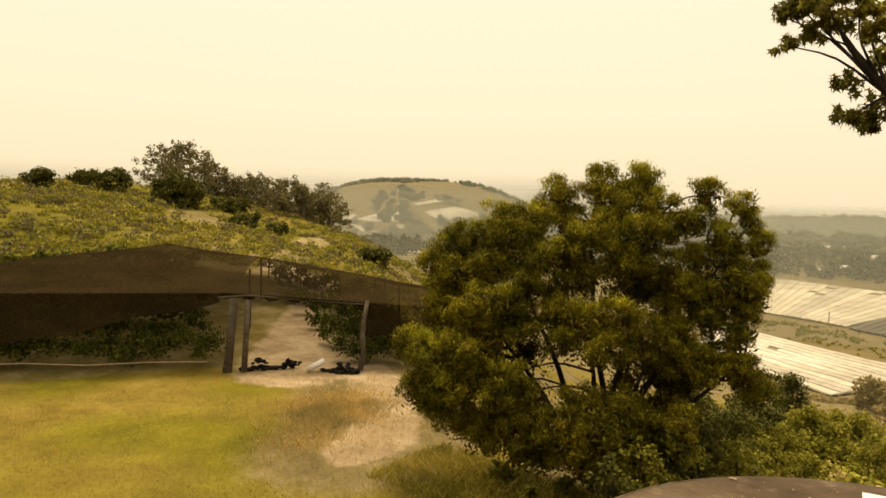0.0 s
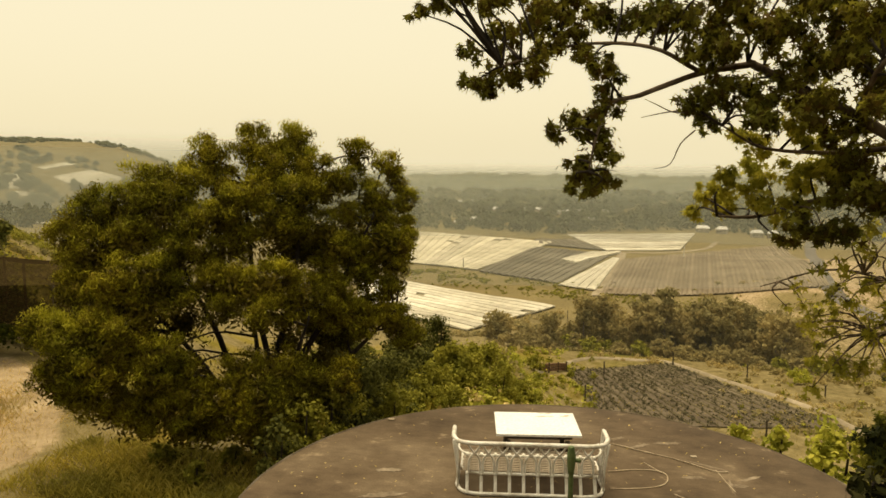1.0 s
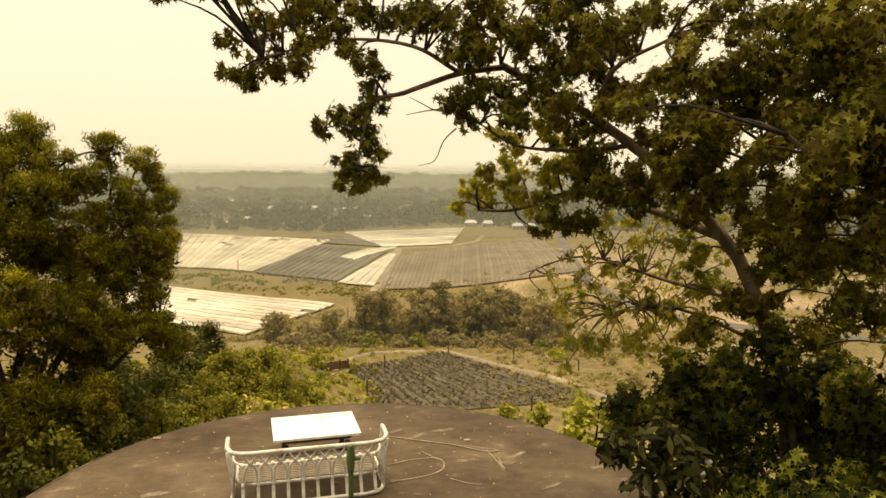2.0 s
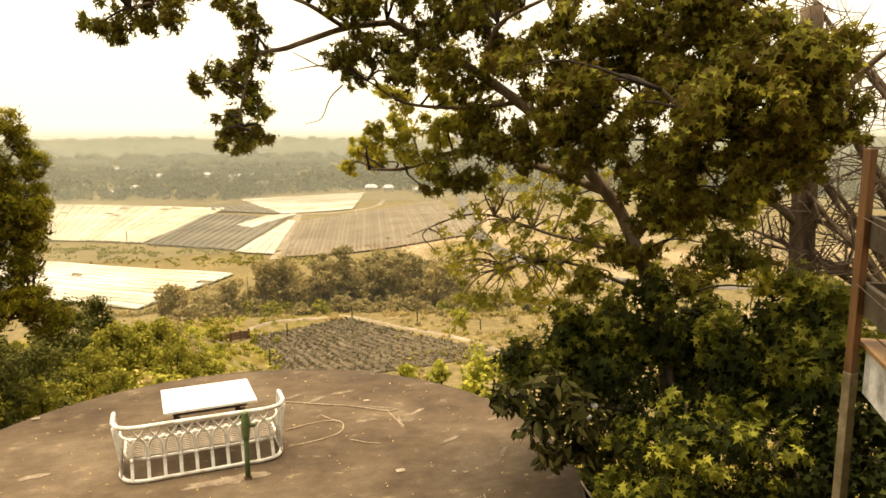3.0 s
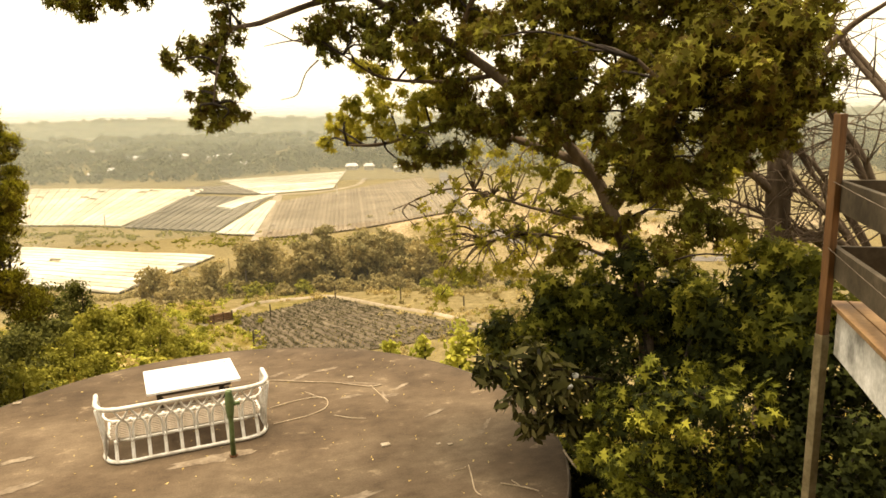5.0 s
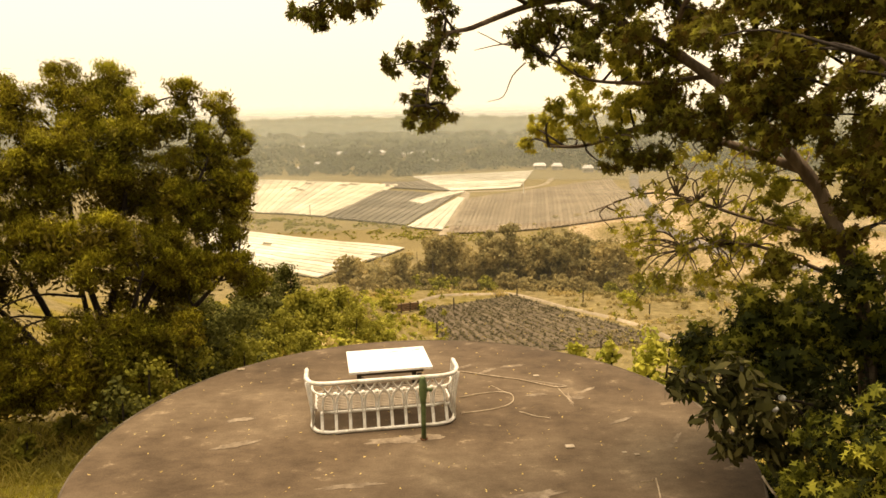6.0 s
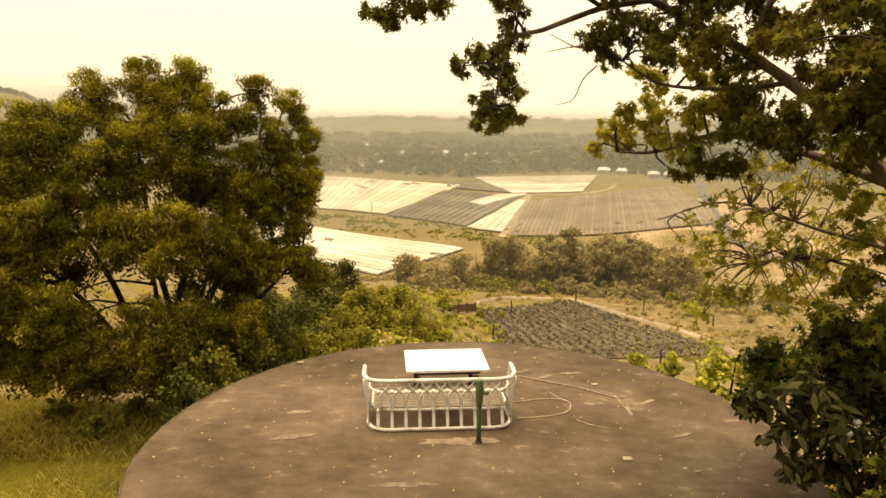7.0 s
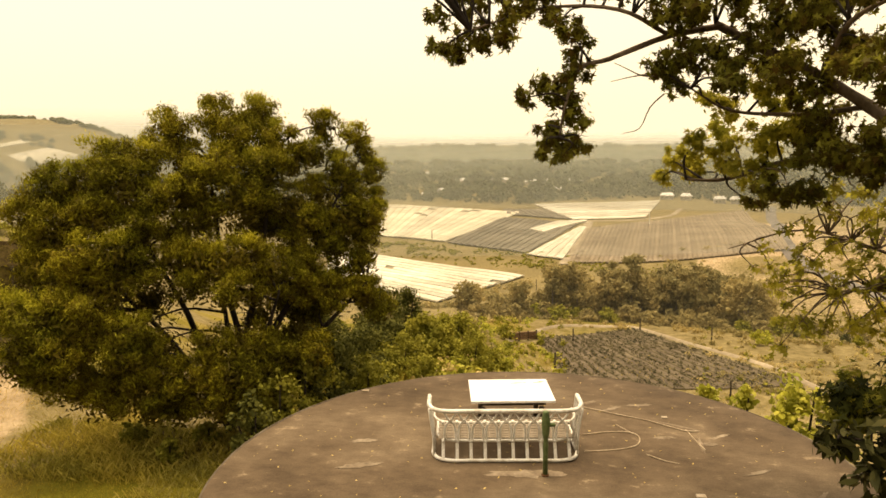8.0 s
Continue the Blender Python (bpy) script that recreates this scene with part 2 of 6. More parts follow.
M_SHADE_THIN = netting("shade net thinned to let light in", (0.03, 0.021, 0.01), 0.42)
M_BLACK = surface("crumpled black netting", (0.008, 0.007, 0.006), (0.014, 0.012, 0.010), (0.024, 0.02, 0.016), 6, 40, 0.95, 0.8, 0.03)
M_ROOF = surface("pale metal roof", (0.5, 0.49, 0.46), (0.64, 0.63, 0.60), (0.74, 0.73, 0.70), 0.3, 3, 0.5)
M_WALL = surface("house wall", (0.28, 0.24, 0.19), (0.38, 0.33, 0.27), (0.46, 0.41, 0.35), 0.3, 3, 0.8)
M_PIPE = surface("pale plastic pipe", (0.55, 0.53, 0.47), (0.68, 0.66, 0.60), (0.76, 0.74, 0.69), 4, 30, 0.5)
L_ACACIA = leafy("acacia leaves", (0.085, 0.062, 0.006), (0.165, 0.14, 0.011), (0.35, 0.33, 0.028), 0.3, 0.6, 0.9)
# Darkened copy of the acacia leaves: crown shade put into the colour.
L_ACACIA_SHADE = leafy("inner acacia leaves, shade in colour", (0.05, 0.038, 0.005), (0.088, 0.068, 0.008), (0.15, 0.122, 0.014), 0.12, 0.7, 0.9)
# Lightened copy of the acacia leaves: sunlight put into the colour.
L_ACACIA_LIT = leafy("acacia bunch tops, sunlight in colour", (0.22, 0.2, 0.016), (0.37, 0.345, 0.026), (0.54, 0.485, 0.055), 0.38, 0.6, 0.9)
L_MAPLE = leafy("lobed leaves", (0.09, 0.056, 0.012), (0.135, 0.122, 0.018), (0.33, 0.315, 0.048), 0.48, 0.5, 1.0)
L_PALE = leafy("pale lobed leaves", (0.24, 0.222, 0.026), (0.38, 0.345, 0.042), (0.52, 0.46, 0.078), 0.6, 0.5, 1.5)
L_PRIVET = leafy("small bright leaves", (0.055, 0.06, 0.008), (0.16, 0.164, 0.021), (0.37, 0.36, 0.052), 0.35, 0.45, 2.0)
L_YOUNG = leafy("young green lobed leaves", (0.055, 0.06, 0.009), (0.14, 0.144, 0.02), (0.35, 0.33, 0.05), 0.42, 0.5, 1.5)
L_BROAD = leafy("broad leaves", (0.03, 0.03, 0.01), (0.08, 0.078, 0.025), (0.21, 0.19, 0.075), 0.25, 0.35, 2.0)
L_LIME = leafy("lime leaves", (0.26, 0.265, 0.032), (0.4, 0.39, 0.058), (0.52, 0.48, 0.1), 0.4, 0.6, 1.5)
L_SHRUB = leafy("scrub leaves", (0.15, 0.142, 0.018), (0.235, 0.22, 0.03), (0.36, 0.325, 0.058), 0.35, 0.65, 0.5)
L_DARK = leafy("dark scrub leaves", (0.05, 0.052, 0.012), (0.09, 0.09, 0.02), (0.15, 0.145, 0.035), 0.3, 0.65, 0.5)
L_GUM = leafy("gum leaves", (0.26, 0.205, 0.09), (0.38, 0.305, 0.13), (0.48, 0.395, 0.185), 0.5, 0.65, 0.12)
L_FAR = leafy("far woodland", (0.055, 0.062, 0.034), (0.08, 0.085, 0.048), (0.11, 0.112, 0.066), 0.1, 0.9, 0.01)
L_GRASS = leafy("grass blades", (0.25, 0.19, 0.03), (0.37, 0.28, 0.05), (0.50, 0.385, 0.085), 0.3, 0.8, 0.5)
L_PLOT = leafy("dusty plot crop", (0.07, 0.064, 0.038), (0.098, 0.088, 0.051), (0.14, 0.122, 0.07), 0.25, 0.8, 0.3)
L_KNOLL = leafy("dusky knoll leaves", (0.11, 0.094, 0.04), (0.165, 0.14, 0.06), (0.235, 0.2, 0.09), 0.3, 0.8, 0.2)
L_TUSSOCK = leafy("knoll tussocks", (0.14, 0.13, 0.02), (0.22, 0.195, 0.032), (0.33, 0.27, 0.06), 0.3, 0.8, 0.2)
L_FRESH = leafy("fresh grass blades", (0.34, 0.285, 0.065), (0.46, 0.385, 0.1), (0.58, 0.49, 0.17), 0.35, 0.8, 0.6)
L_STRAW = leafy("dry grass", (0.38, 0.275, 0.095), (0.54, 0.405, 0.155), (0.68, 0.53, 0.24), 0.3, 0.8, 0.5)
# Near-black leaf colour holds the deep shade inside and under the shrubs.
L_SHADE = leafy("near-black leaves, shade in colour", (0.012, 0.015, 0.004), (0.024, 0.029, 0.007), (0.045, 0.052, 0.012), 0.06, 0.7, 1.5)
L_MEADOW = leafy("rank meadow grass", (0.26, 0.215, 0.036), (0.4, 0.33, 0.06), (0.56, 0.46, 0.11), 0.35, 0.8, 0.6)
L_CROP = leafy("crop leaves", (0.05, 0.06, 0.01), (0.095, 0.11, 0.018), (0.16, 0.175, 0.03), 0.3, 0.6, 0.5)


# ---- mesh helpers ----
def mesh_of(name, verts, faces, material, smooth_shade=False):
    me = bpy.data.meshes.new(name)
    me.from_pydata([tuple(map(float, v)) for v in verts], [], [tuple(map(int, f)) for f in faces])
    me.materials.append(material)
    if smooth_shade:
        me.polygons.foreach_set("use_smooth", [True] * len(me.polygons))
    me.update()
    return me


def part(name, data, parent, label=""):
    """One mesh as a part under a thing or a part. data: a mesh, in the parent's own space."""
    ob = new(name, data)
    ob.parent = parent
    return tagged(ob, label)


def empty(name, m, label, category, group="", kind=""):
    ob = new(name)
    ob.empty_display_size = 0.2
    ob.matrix_world = m
    return tagged(ob, label, category, group, kind)


def kgon_mesh(name, verts, k, material, smooth_shade=False):
    """A mesh of many separate k-cornered faces; verts: array (faces, k, 3)."""
    verts = np.asarray(verts, np.float32)
    n = len(verts)
    me = bpy.data.meshes.new(name)
    me.vertices.add(n * k)
    me.vertices.foreach_set("co", verts.ravel())
    me.loops.add(n * k)
    me.loops.foreach_set("vertex_index", np.arange(n * k, dtype=np.int32))
    me.polygons.add(n)
    me.polygons.foreach_set("loop_start", np.arange(0, n * k, k, dtype=np.int32))
    me.polygons.foreach_set("loop_total", np.full(n, k, np.int32))
    me.materials.append(material)
    me.update(calc_edges=True)
    return me


def tube(points, radii, sides=7, caps=True, wobble=0.0, rng=None):
    """Verts and faces of a round bar along points."""
    pts = [Vector(p) for p in points]
    verts, faces = [], []
    side = None
    for i, p in enumerate(pts):
        d = (pts[min(i + 1, len(pts) - 1)] - pts[max(i - 1, 0)]).normalized()
        if side is None:
            side = d.orthogonal().normalized()
        side = (side - d * side.dot(d)).normalized()
        up = d.cross(side)
        r = radii[i] if not isinstance(radii, (int, float)) else radii
        for s in range(sides):
            a = 2 * math.pi * s / sides
            rr = r * (1 + (rng.uniform(-wobble, wobble) if rng else 0))
            verts.append(p + (side * math.cos(a) + up * math.sin(a)) * rr)
    for i in range(len(pts) - 1):
        for s in range(sides):
            a, b = i * sides + s, i * sides + (s + 1) % sides
            faces.append((a, b, b + sides, a + sides))
    if caps:
        faces.append(tuple(range(sides - 1, -1, -1)))
        faces.append(tuple(range((len(pts) - 1) * sides, len(pts) * sides)))
    return verts, faces


def joined(pieces):
    verts, faces = [], []
    for v, f in pieces:
        n = len(verts)
        verts += list(v)
        faces += [tuple(i + n for i in face) for face in f]
    return verts, faces


def curve_points(points, steps=6):
    """A smooth line through points (Catmull-Rom)."""
    p = [Vector(q) for q in points]
    p = [p[0] * 2 - p[1], *p, p[-1] * 2 - p[-2]]
    res = []
    for i in range(1, len(p) - 2):
        for s in range(steps):
            t = s / steps
            a, b, c, d = p[i - 1 : i + 3]
            res.append(0.5 * ((2 * b) + (c - a) * t + (2 * a - 5 * b + 4 * c - d) * t * t + (3 * b - a - 3 * c + d) * t**3))
    res.append(p[-2])
    return res


def box(sx, sy, sz, bevel=0.0, at=(0, 0, 0)):
    """Verts and faces of a box with softened edges, centred at a place."""
    bm = bmesh.new()
    bmesh.ops.create_cube(bm, size=1, matrix=Matrix.Translation(at) @ Matrix.Diagonal((sx, sy, sz, 1)))
    if bevel:
        bmesh.ops.bevel(bm, geom=list(bm.edges), offset=bevel, segments=2, affect="EDGES", profile=0.6)
    bm.verts.index_update()
    res = [v.co.copy() for v in bm.verts], [tuple(v.index for v in f.verts) for f in bm.faces]
    bm.free()
    return res


# ---- leaves ----
LEAF = {
    "lance": [(0, 0), (0.16, 0.4), (0, 1), (-0.16, 0.4)],
    "star": [(0, 0), (0.46, -0.04), (0.19, 0.27), (0.62, 0.56), (0.15, 0.47), (0, 1.05), (-0.15, 0.47), (-0.62, 0.56), (-0.19, 0.27), (-0.46, -0.04)],
    "needle": [(0, 0), (0.10, 0.42), (0, 1), (-0.10, 0.42)],
    "long": [(0, 0), (0.14, 0.28), (0.17, 0.58), (0, 1), (-0.17, 0.58), (-0.14, 0.28)],
    "trident": [(0, 0), (0.42, 0.40), (0.16, 0.46), (0, 1), (-0.16, 0.46), (-0.42, 0.40)],
    "tuft": [(-0.16, 0), (0.30, 0.16), (0.34, 0.66), (0, 1), (-0.36, 0.58)],
}


def leaves(rng, bunches, per, size, shape, droop=0.3, flat=0.85, hollow=0.5):
    """Leaves scattered in round bunches (x, y, z, r), thickest towards the outside."""
    b = np.array(bunches, float)
    count = np.maximum((per * (b[:, 3] ** 2)).astype(int), 12)
    i = np.repeat(np.arange(len(b)), count)
    n = len(i)
    way = rng.normal(size=(n, 3))
    way /= np.linalg.norm(way, axis=1, keepdims=True)
    # twigs: leaves gather round a few ways out of each bunch
    twig = rng.normal(size=(len(b), 9, 3))
    twig /= np.linalg.norm(twig, axis=2, keepdims=True)
    way = way * 0.62 + twig[i, rng.integers(0, 9, n)] * 0.55
    far = (hollow + (1 - hollow) * rng.random(n) ** 0.6) * (1 + rng.normal(size=n) * 0.13)
    place = b[i, :3] + way * (far * b[i, 3])[:, None] * np.array([1, 1, flat])
    out_way = way / (np.linalg.norm(way, axis=1, keepdims=True) + 1e-9)
    along = rng.normal(size=(n, 3)) + np.array([0, 0, -1.5 * droop])
    along -= out_way * (along * out_way).sum(1, keepdims=True) * 0.75
    along /= np.linalg.norm(along, axis=1, keepdims=True)
    normal = rng.normal(size=(n, 3)) * 0.38 + np.array([0, 0, 0.55]) + way * 0.9
    across = np.cross(along, normal)
    across /= np.linalg.norm(across, axis=1, keepdims=True) + 1e-9
    up = np.cross(across, along)
    s = size * rng.uniform(0.6, 1.25, n)
    sh = np.array(LEAF[shape])
    bend = 0.18 * (np.abs(sh[:, 0]) - 0.6 * sh[:, 1] ** 2)
    v = place[:, None] + s[:, None, None] * (sh[None, :, :1] * across[:, None] + sh[None, :, 1:] * along[:, None] + bend[None, :, None] * up[:, None])
    return v


def crown_mesh(name, seed, bunches, per, size, shape, material, **kw):
    v = leaves(np.random.default_rng(seed), bunches, per, size, shape, **kw)
    return kgon_mesh(name, v, v.shape[1], material)
# ---- shape of the land ----
CX, CY = 0.95, 0.35


def smooth(a, b, v):
    s = min(max((v - a) / (b - a), 0.0), 1.0)
    return s * s * (3 - 2 * s)


def wave(x, y, s, k=0.0):
    return noise.noise(Vector((x / s, y / s, k)))


FALL_R = [0, 11, 15, 25, 45, 70, 100, 130, 170, 220, 275, 700, 7000]
FALL_Z = [-1.5, -1.5, -1.9, -4.2, -10, -16, -22, -31, -43, -53, -60, -60, -60]
BENCH_R = [0, 11, 14, 25, 40, 58, 80, 100, 106, 130, 170, 220, 275, 7000]
BENCH_Z = [-1.5, -1.5, -2.2, -7.5, -14.5, -19.6, -20.7, -21.6, -22.6, -33, -44, -53, -60, -60]
KNOLL_AZ = [-180, -110, -68.7, -64.9, -60.5, -55.7, -51.6, -46.7, -43.1, -40.4, -34, -25, -15]
KNOLL_EL = [2, 2.0, 1.02, 1.31, 1.18, 0.47, -0.44, -1.55, -2.85, -4.18, -8.0, -12, -15]


def ground_z(x, y):
    dx, dy = x - CX, y - CY
    r, az = math.hypot(dx, dy), math.degrees(math.atan2(dx, dy))
    flat = smooth(-5, 3, az)
    fall = float(np.interp(r, FALL_R, FALL_Z)) * (1 - flat) + float(np.interp(r, BENCH_R, BENCH_Z)) * flat
    crest = 3.65 + 95 * math.tan(math.radians(float(np.interp(az, KNOLL_AZ, KNOLL_EL))))
    low = min(-1.7, crest)
    climb = crest - low
    near = 1 - 0.6 * smooth(-58, -70, az)
    left = float(np.interp(r, [0, 11, 24, 34, 47, 58, 95, 125, 190, 330, 7000],
                           [-1.5, -1.5, -1.7, low + 0.15 * near * climb, low + (0.2 + 0.18 * near) * climb, low + 0.54 * climb, crest, crest - 4, min(crest - 20, -24), -60, -60]))
    side = 1 - smooth(-36, -14, az)
    side *= 1 - smooth(120, 175, az)
    z = left * side + fall * (1 - side)
    # far hill with terraces
    d = math.hypot((x + 1080) / 520, (y - 1340) / 520)
    if d < 1:
        z += 124 * (1 - smooth(0.15, 1, d)) * (1 + 0.10 * wave(x, y, 190, 3))
    # low rise with the bare bank and the road
    z += 12 * (1 - smooth(0, 1, math.hypot((x - 190) / 150, (y - 420) / 190)))
    if r > 3:
        z += wave(x, y, 6, 1) * 0.10 * smooth(9, 30, r) + wave(x, y, 30, 2) * 0.9 * smooth(30, 90, r) * (1 - smooth(220, 280, r) * 0.6)
    if r > 2500:
        z += smooth(2500, 5500, r) * (48 + 16 * wave(x, y, 900, 5))
    return z
# ---- end of the land ----


# ---- the land: one sheet to the horizon ----
def near_line(x, y, pts):
    best = 1e9
    for (ax, ay), (bx, by) in zip(pts, pts[1:]):
        dx, dy = bx - ax, by - ay
        t = min(max(((x - ax) * dx + (y - ay) * dy) / (dx * dx + dy * dy), 0), 1)
        best = min(best, math.hypot(x - ax - t * dx, y - ay - t * dy))
    return best


PATH_TRACK = [(-14.4, 17.0), (-13.0, 15.6), (-11.5, 14.3), (-10.3, 13.1), (-9.5, 11.9), (-9.4, 10.9)]
ORCHARD_TRACK = [(-16.2, 15.2), (-22, 22.5), (-28, 29), (-36, 30)]
KNOLL_TRACK = [(-43, 40), (-49, 47), (-56, 56)]
BANK = [(128, 395), (150, 440), (185, 520)]
WIDE_BANK = [(150, 285), (150, 330), (165, 380), (190, 450)]


def zone_at(x, y):
    """Earth, straw, green: how much of each at a place."""
    dx, dy = x - CX, y - CY
    r, az = math.hypot(dx, dy), math.degrees(math.atan2(dx, dy))
    earth, straw, green = 0.0, 0.25, 0.3
    if r < 60 and az < -10:
        d = near_line(x, y, PATH_TRACK)
        earth = 0.82 - 0.75 * smooth(0.3, 1.5, d) + 0.42 * wave(x, y, 0.9, 15)
        straw = 0.72 - 0.5 * smooth(1.0, 3.6, d)
        green = 0.5 + 0.45 * wave(x, y, 4, 7)
        d = near_line(x, y, ORCHARD_TRACK)
        earth = max(earth, 0.85 - 0.8 * smooth(1.2, 2.8, d))
        if r > 24:
            straw = max(straw, 0.55)
    if az < -30 and r > 45:
        green = 0.6 + 0.5 * wave(x, y, 16, 8)
        straw = 0.34 + 0.5 * wave(x, y, 11, 9)
        earth = max(earth, 0.5 - 0.5 * smooth(1.0, 2.5, near_line(x, y, KNOLL_TRACK)))
    if az >= -30 and 12 < r < 240:
        straw = 0.48 + 0.4 * wave(x, y, 9, 10)
        green = (0.48 if r < 110 else 0.3) + 0.4 * wave(x, y, 13, 11)
        straw += 0.06 + (0.3 * smooth(8, 14, az) if r > 60 else 0)
    if r >= 240:
        straw = 0.85 + 0.4 * wave(x, y, 40, 12)
        green = 0.5 + 0.35 * wave(x, y, 90, 13)
        if 13 < az < 48 and r < 520:
            earth = max(earth, 0.44 + 0.3 * wave(x, y, 26, 16))
        if az > 8:
            earth = max(earth, 0.95 - 0.9 * smooth(12, 34, near_line(x, y, BANK)))
            earth = max(earth, 0.46 + 0.25 * wave(x, y, 18, 14) - 0.5 * smooth(20, 60, near_line(x, y, WIDE_BANK)))
        if math.hypot(x + 1080, y - 1340) < 560:
            straw, green = 0.95, 0.2
    return earth, straw, green


def build_land():
    angles = [-180 + 6 * i for i in range(18)] + [-72 + 0.5 * i for i in range(264)] + [60 + 5 * i for i in range(24)]
    radii = [1.5]
    while radii[-1] < 4850:
        radii.append(radii[-1] * 1.035 + 0.02)
    verts, zones = [(CX, CY, -1.5)], [(0, 0.3, 0.4)]
    for r in radii:
        for a in angles:
            x, y = CX + r * math.sin(radians(a)), CY + r * math.cos(radians(a))
            verts.append((x, y, ground_z(x, y)))
            zones.append(zone_at(x, y))
    n = len(angles)
    faces = [(0, 1 + (i + 1) % n, 1 + i) for i in range(n)]
    for k in range(len(radii) - 1):
        for i in range(n):
            a, b = 1 + k * n + i, 1 + k * n + (i + 1) % n
            faces.append((a, b, b + n, a + n))
    me = mesh_of("ground", verts, faces, M_LAND, True)
    layer = me.color_attributes.new("zone", "FLOAT_COLOR", "POINT")
    layer.data.foreach_set("color", np.array([(*z, 1.0) for z in zones], np.float32).ravel())
    return tagged(new("ground", me), "rolling grassy farmland falling to a hazy valley", "ground", kind="structure")


build_land()


# ---- distance: pale sheets that paint smoke haze over the valley ----
# Farther sheets get a paler tone, so the painted haze brightens with distance.
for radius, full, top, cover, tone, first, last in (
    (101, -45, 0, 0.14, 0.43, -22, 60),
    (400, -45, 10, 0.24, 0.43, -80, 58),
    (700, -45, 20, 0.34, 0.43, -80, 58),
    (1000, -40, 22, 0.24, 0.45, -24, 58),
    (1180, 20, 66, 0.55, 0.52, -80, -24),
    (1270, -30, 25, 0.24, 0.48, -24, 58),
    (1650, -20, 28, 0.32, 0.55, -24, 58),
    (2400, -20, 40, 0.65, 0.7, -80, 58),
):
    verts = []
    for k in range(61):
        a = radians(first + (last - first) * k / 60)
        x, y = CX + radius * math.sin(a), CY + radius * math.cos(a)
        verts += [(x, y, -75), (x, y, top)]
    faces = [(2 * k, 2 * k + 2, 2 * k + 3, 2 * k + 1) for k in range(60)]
    tagged(new("backdrop", mesh_of("backdrop", verts, faces, haze_material(top, cover, tone, full), True)), "pale sheet standing in for smoke haze in the valley air", "haze", kind="structure")


# ---- the water tank's round concrete roof ----
TANK = Vector((0.98, 7.85, 0))
TANK_R = 3.68


def build_tank():
    tank = empty("water_tank", Matrix.Translation(TANK), "low round concrete water tank with a stained flat roof", "water tank")
    rng = random.Random(3)
    verts, faces, sides = [], [], 96
    profile = [(0.0, 0.0), (1.2, 0.0), (2.4, 0.0), (3.3, 0.0), (3.645, -0.003), (3.657, -0.010), (3.657, -0.16)]
    for r, z in profile[1:]:
        for s in range(sides):
            a = 2 * math.pi * s / sides
            k = 1 + 0.003 * math.sin(5 * a + r) * (r > 3)
            verts.append((r * k * math.cos(a), r * k * math.sin(a), z + (rng.uniform(-0.002, 0.002) if r < 3.3 else 0)))
    verts.append((0, 0, 0))
    for k in range(len(profile) - 2):
        for s in range(sides):
            a, b = k * sides + s, k * sides + (s + 1) % sides
            faces.append((a, a + sides, b + sides, b))
    faces += [(len(verts) - 1, s, (s + 1) % sides) for s in range(sides)]
    slab = part("roof_slab", mesh_of("roof_slab", verts, faces, M_CONCRETE, True), tank, "brown stained concrete slab with pale scrapes")
    ring = [(3.650, -0.012), (3.658, 0.003), (3.672, 0.001), (3.682, -0.010), (3.688, -0.035), (3.688, -0.16), (3.660, -0.18)]
    verts, faces = [], []
    for r, z in ring:
        for s in range(sides):
            a = 2 * math.pi * s / sides
            verts.append(((r + rng.uniform(-0.003, 0.003)) * math.cos(a), (r + rng.uniform(-0.003, 0.003)) * math.sin(a), z))
    for k in range(len(ring) - 1):
        for s in range(sides):
            a, b = k * sides + s, k * sides + (s + 1) % sides
            faces.append((a, a + sides, b + sides, b))
    part("rim", mesh_of("rim", verts, faces, M_RIM, True), tank, "paler worn concrete rim")
    verts, faces = [], []
    for z in (-0.17, -2.4):
        for s in range(sides):
            a = 2 * math.pi * s / sides
            verts.append((3.6 * math.cos(a), 3.6 * math.sin(a), z))
    for s in range(sides):
        b = (s + 1) % sides
        faces.append((s, s + sides, b + sides, b))
    part("wall", mesh_of("wall", verts, faces, M_CONCRETE_PALE, True), tank)
    return slab


SLAB = build_tank()


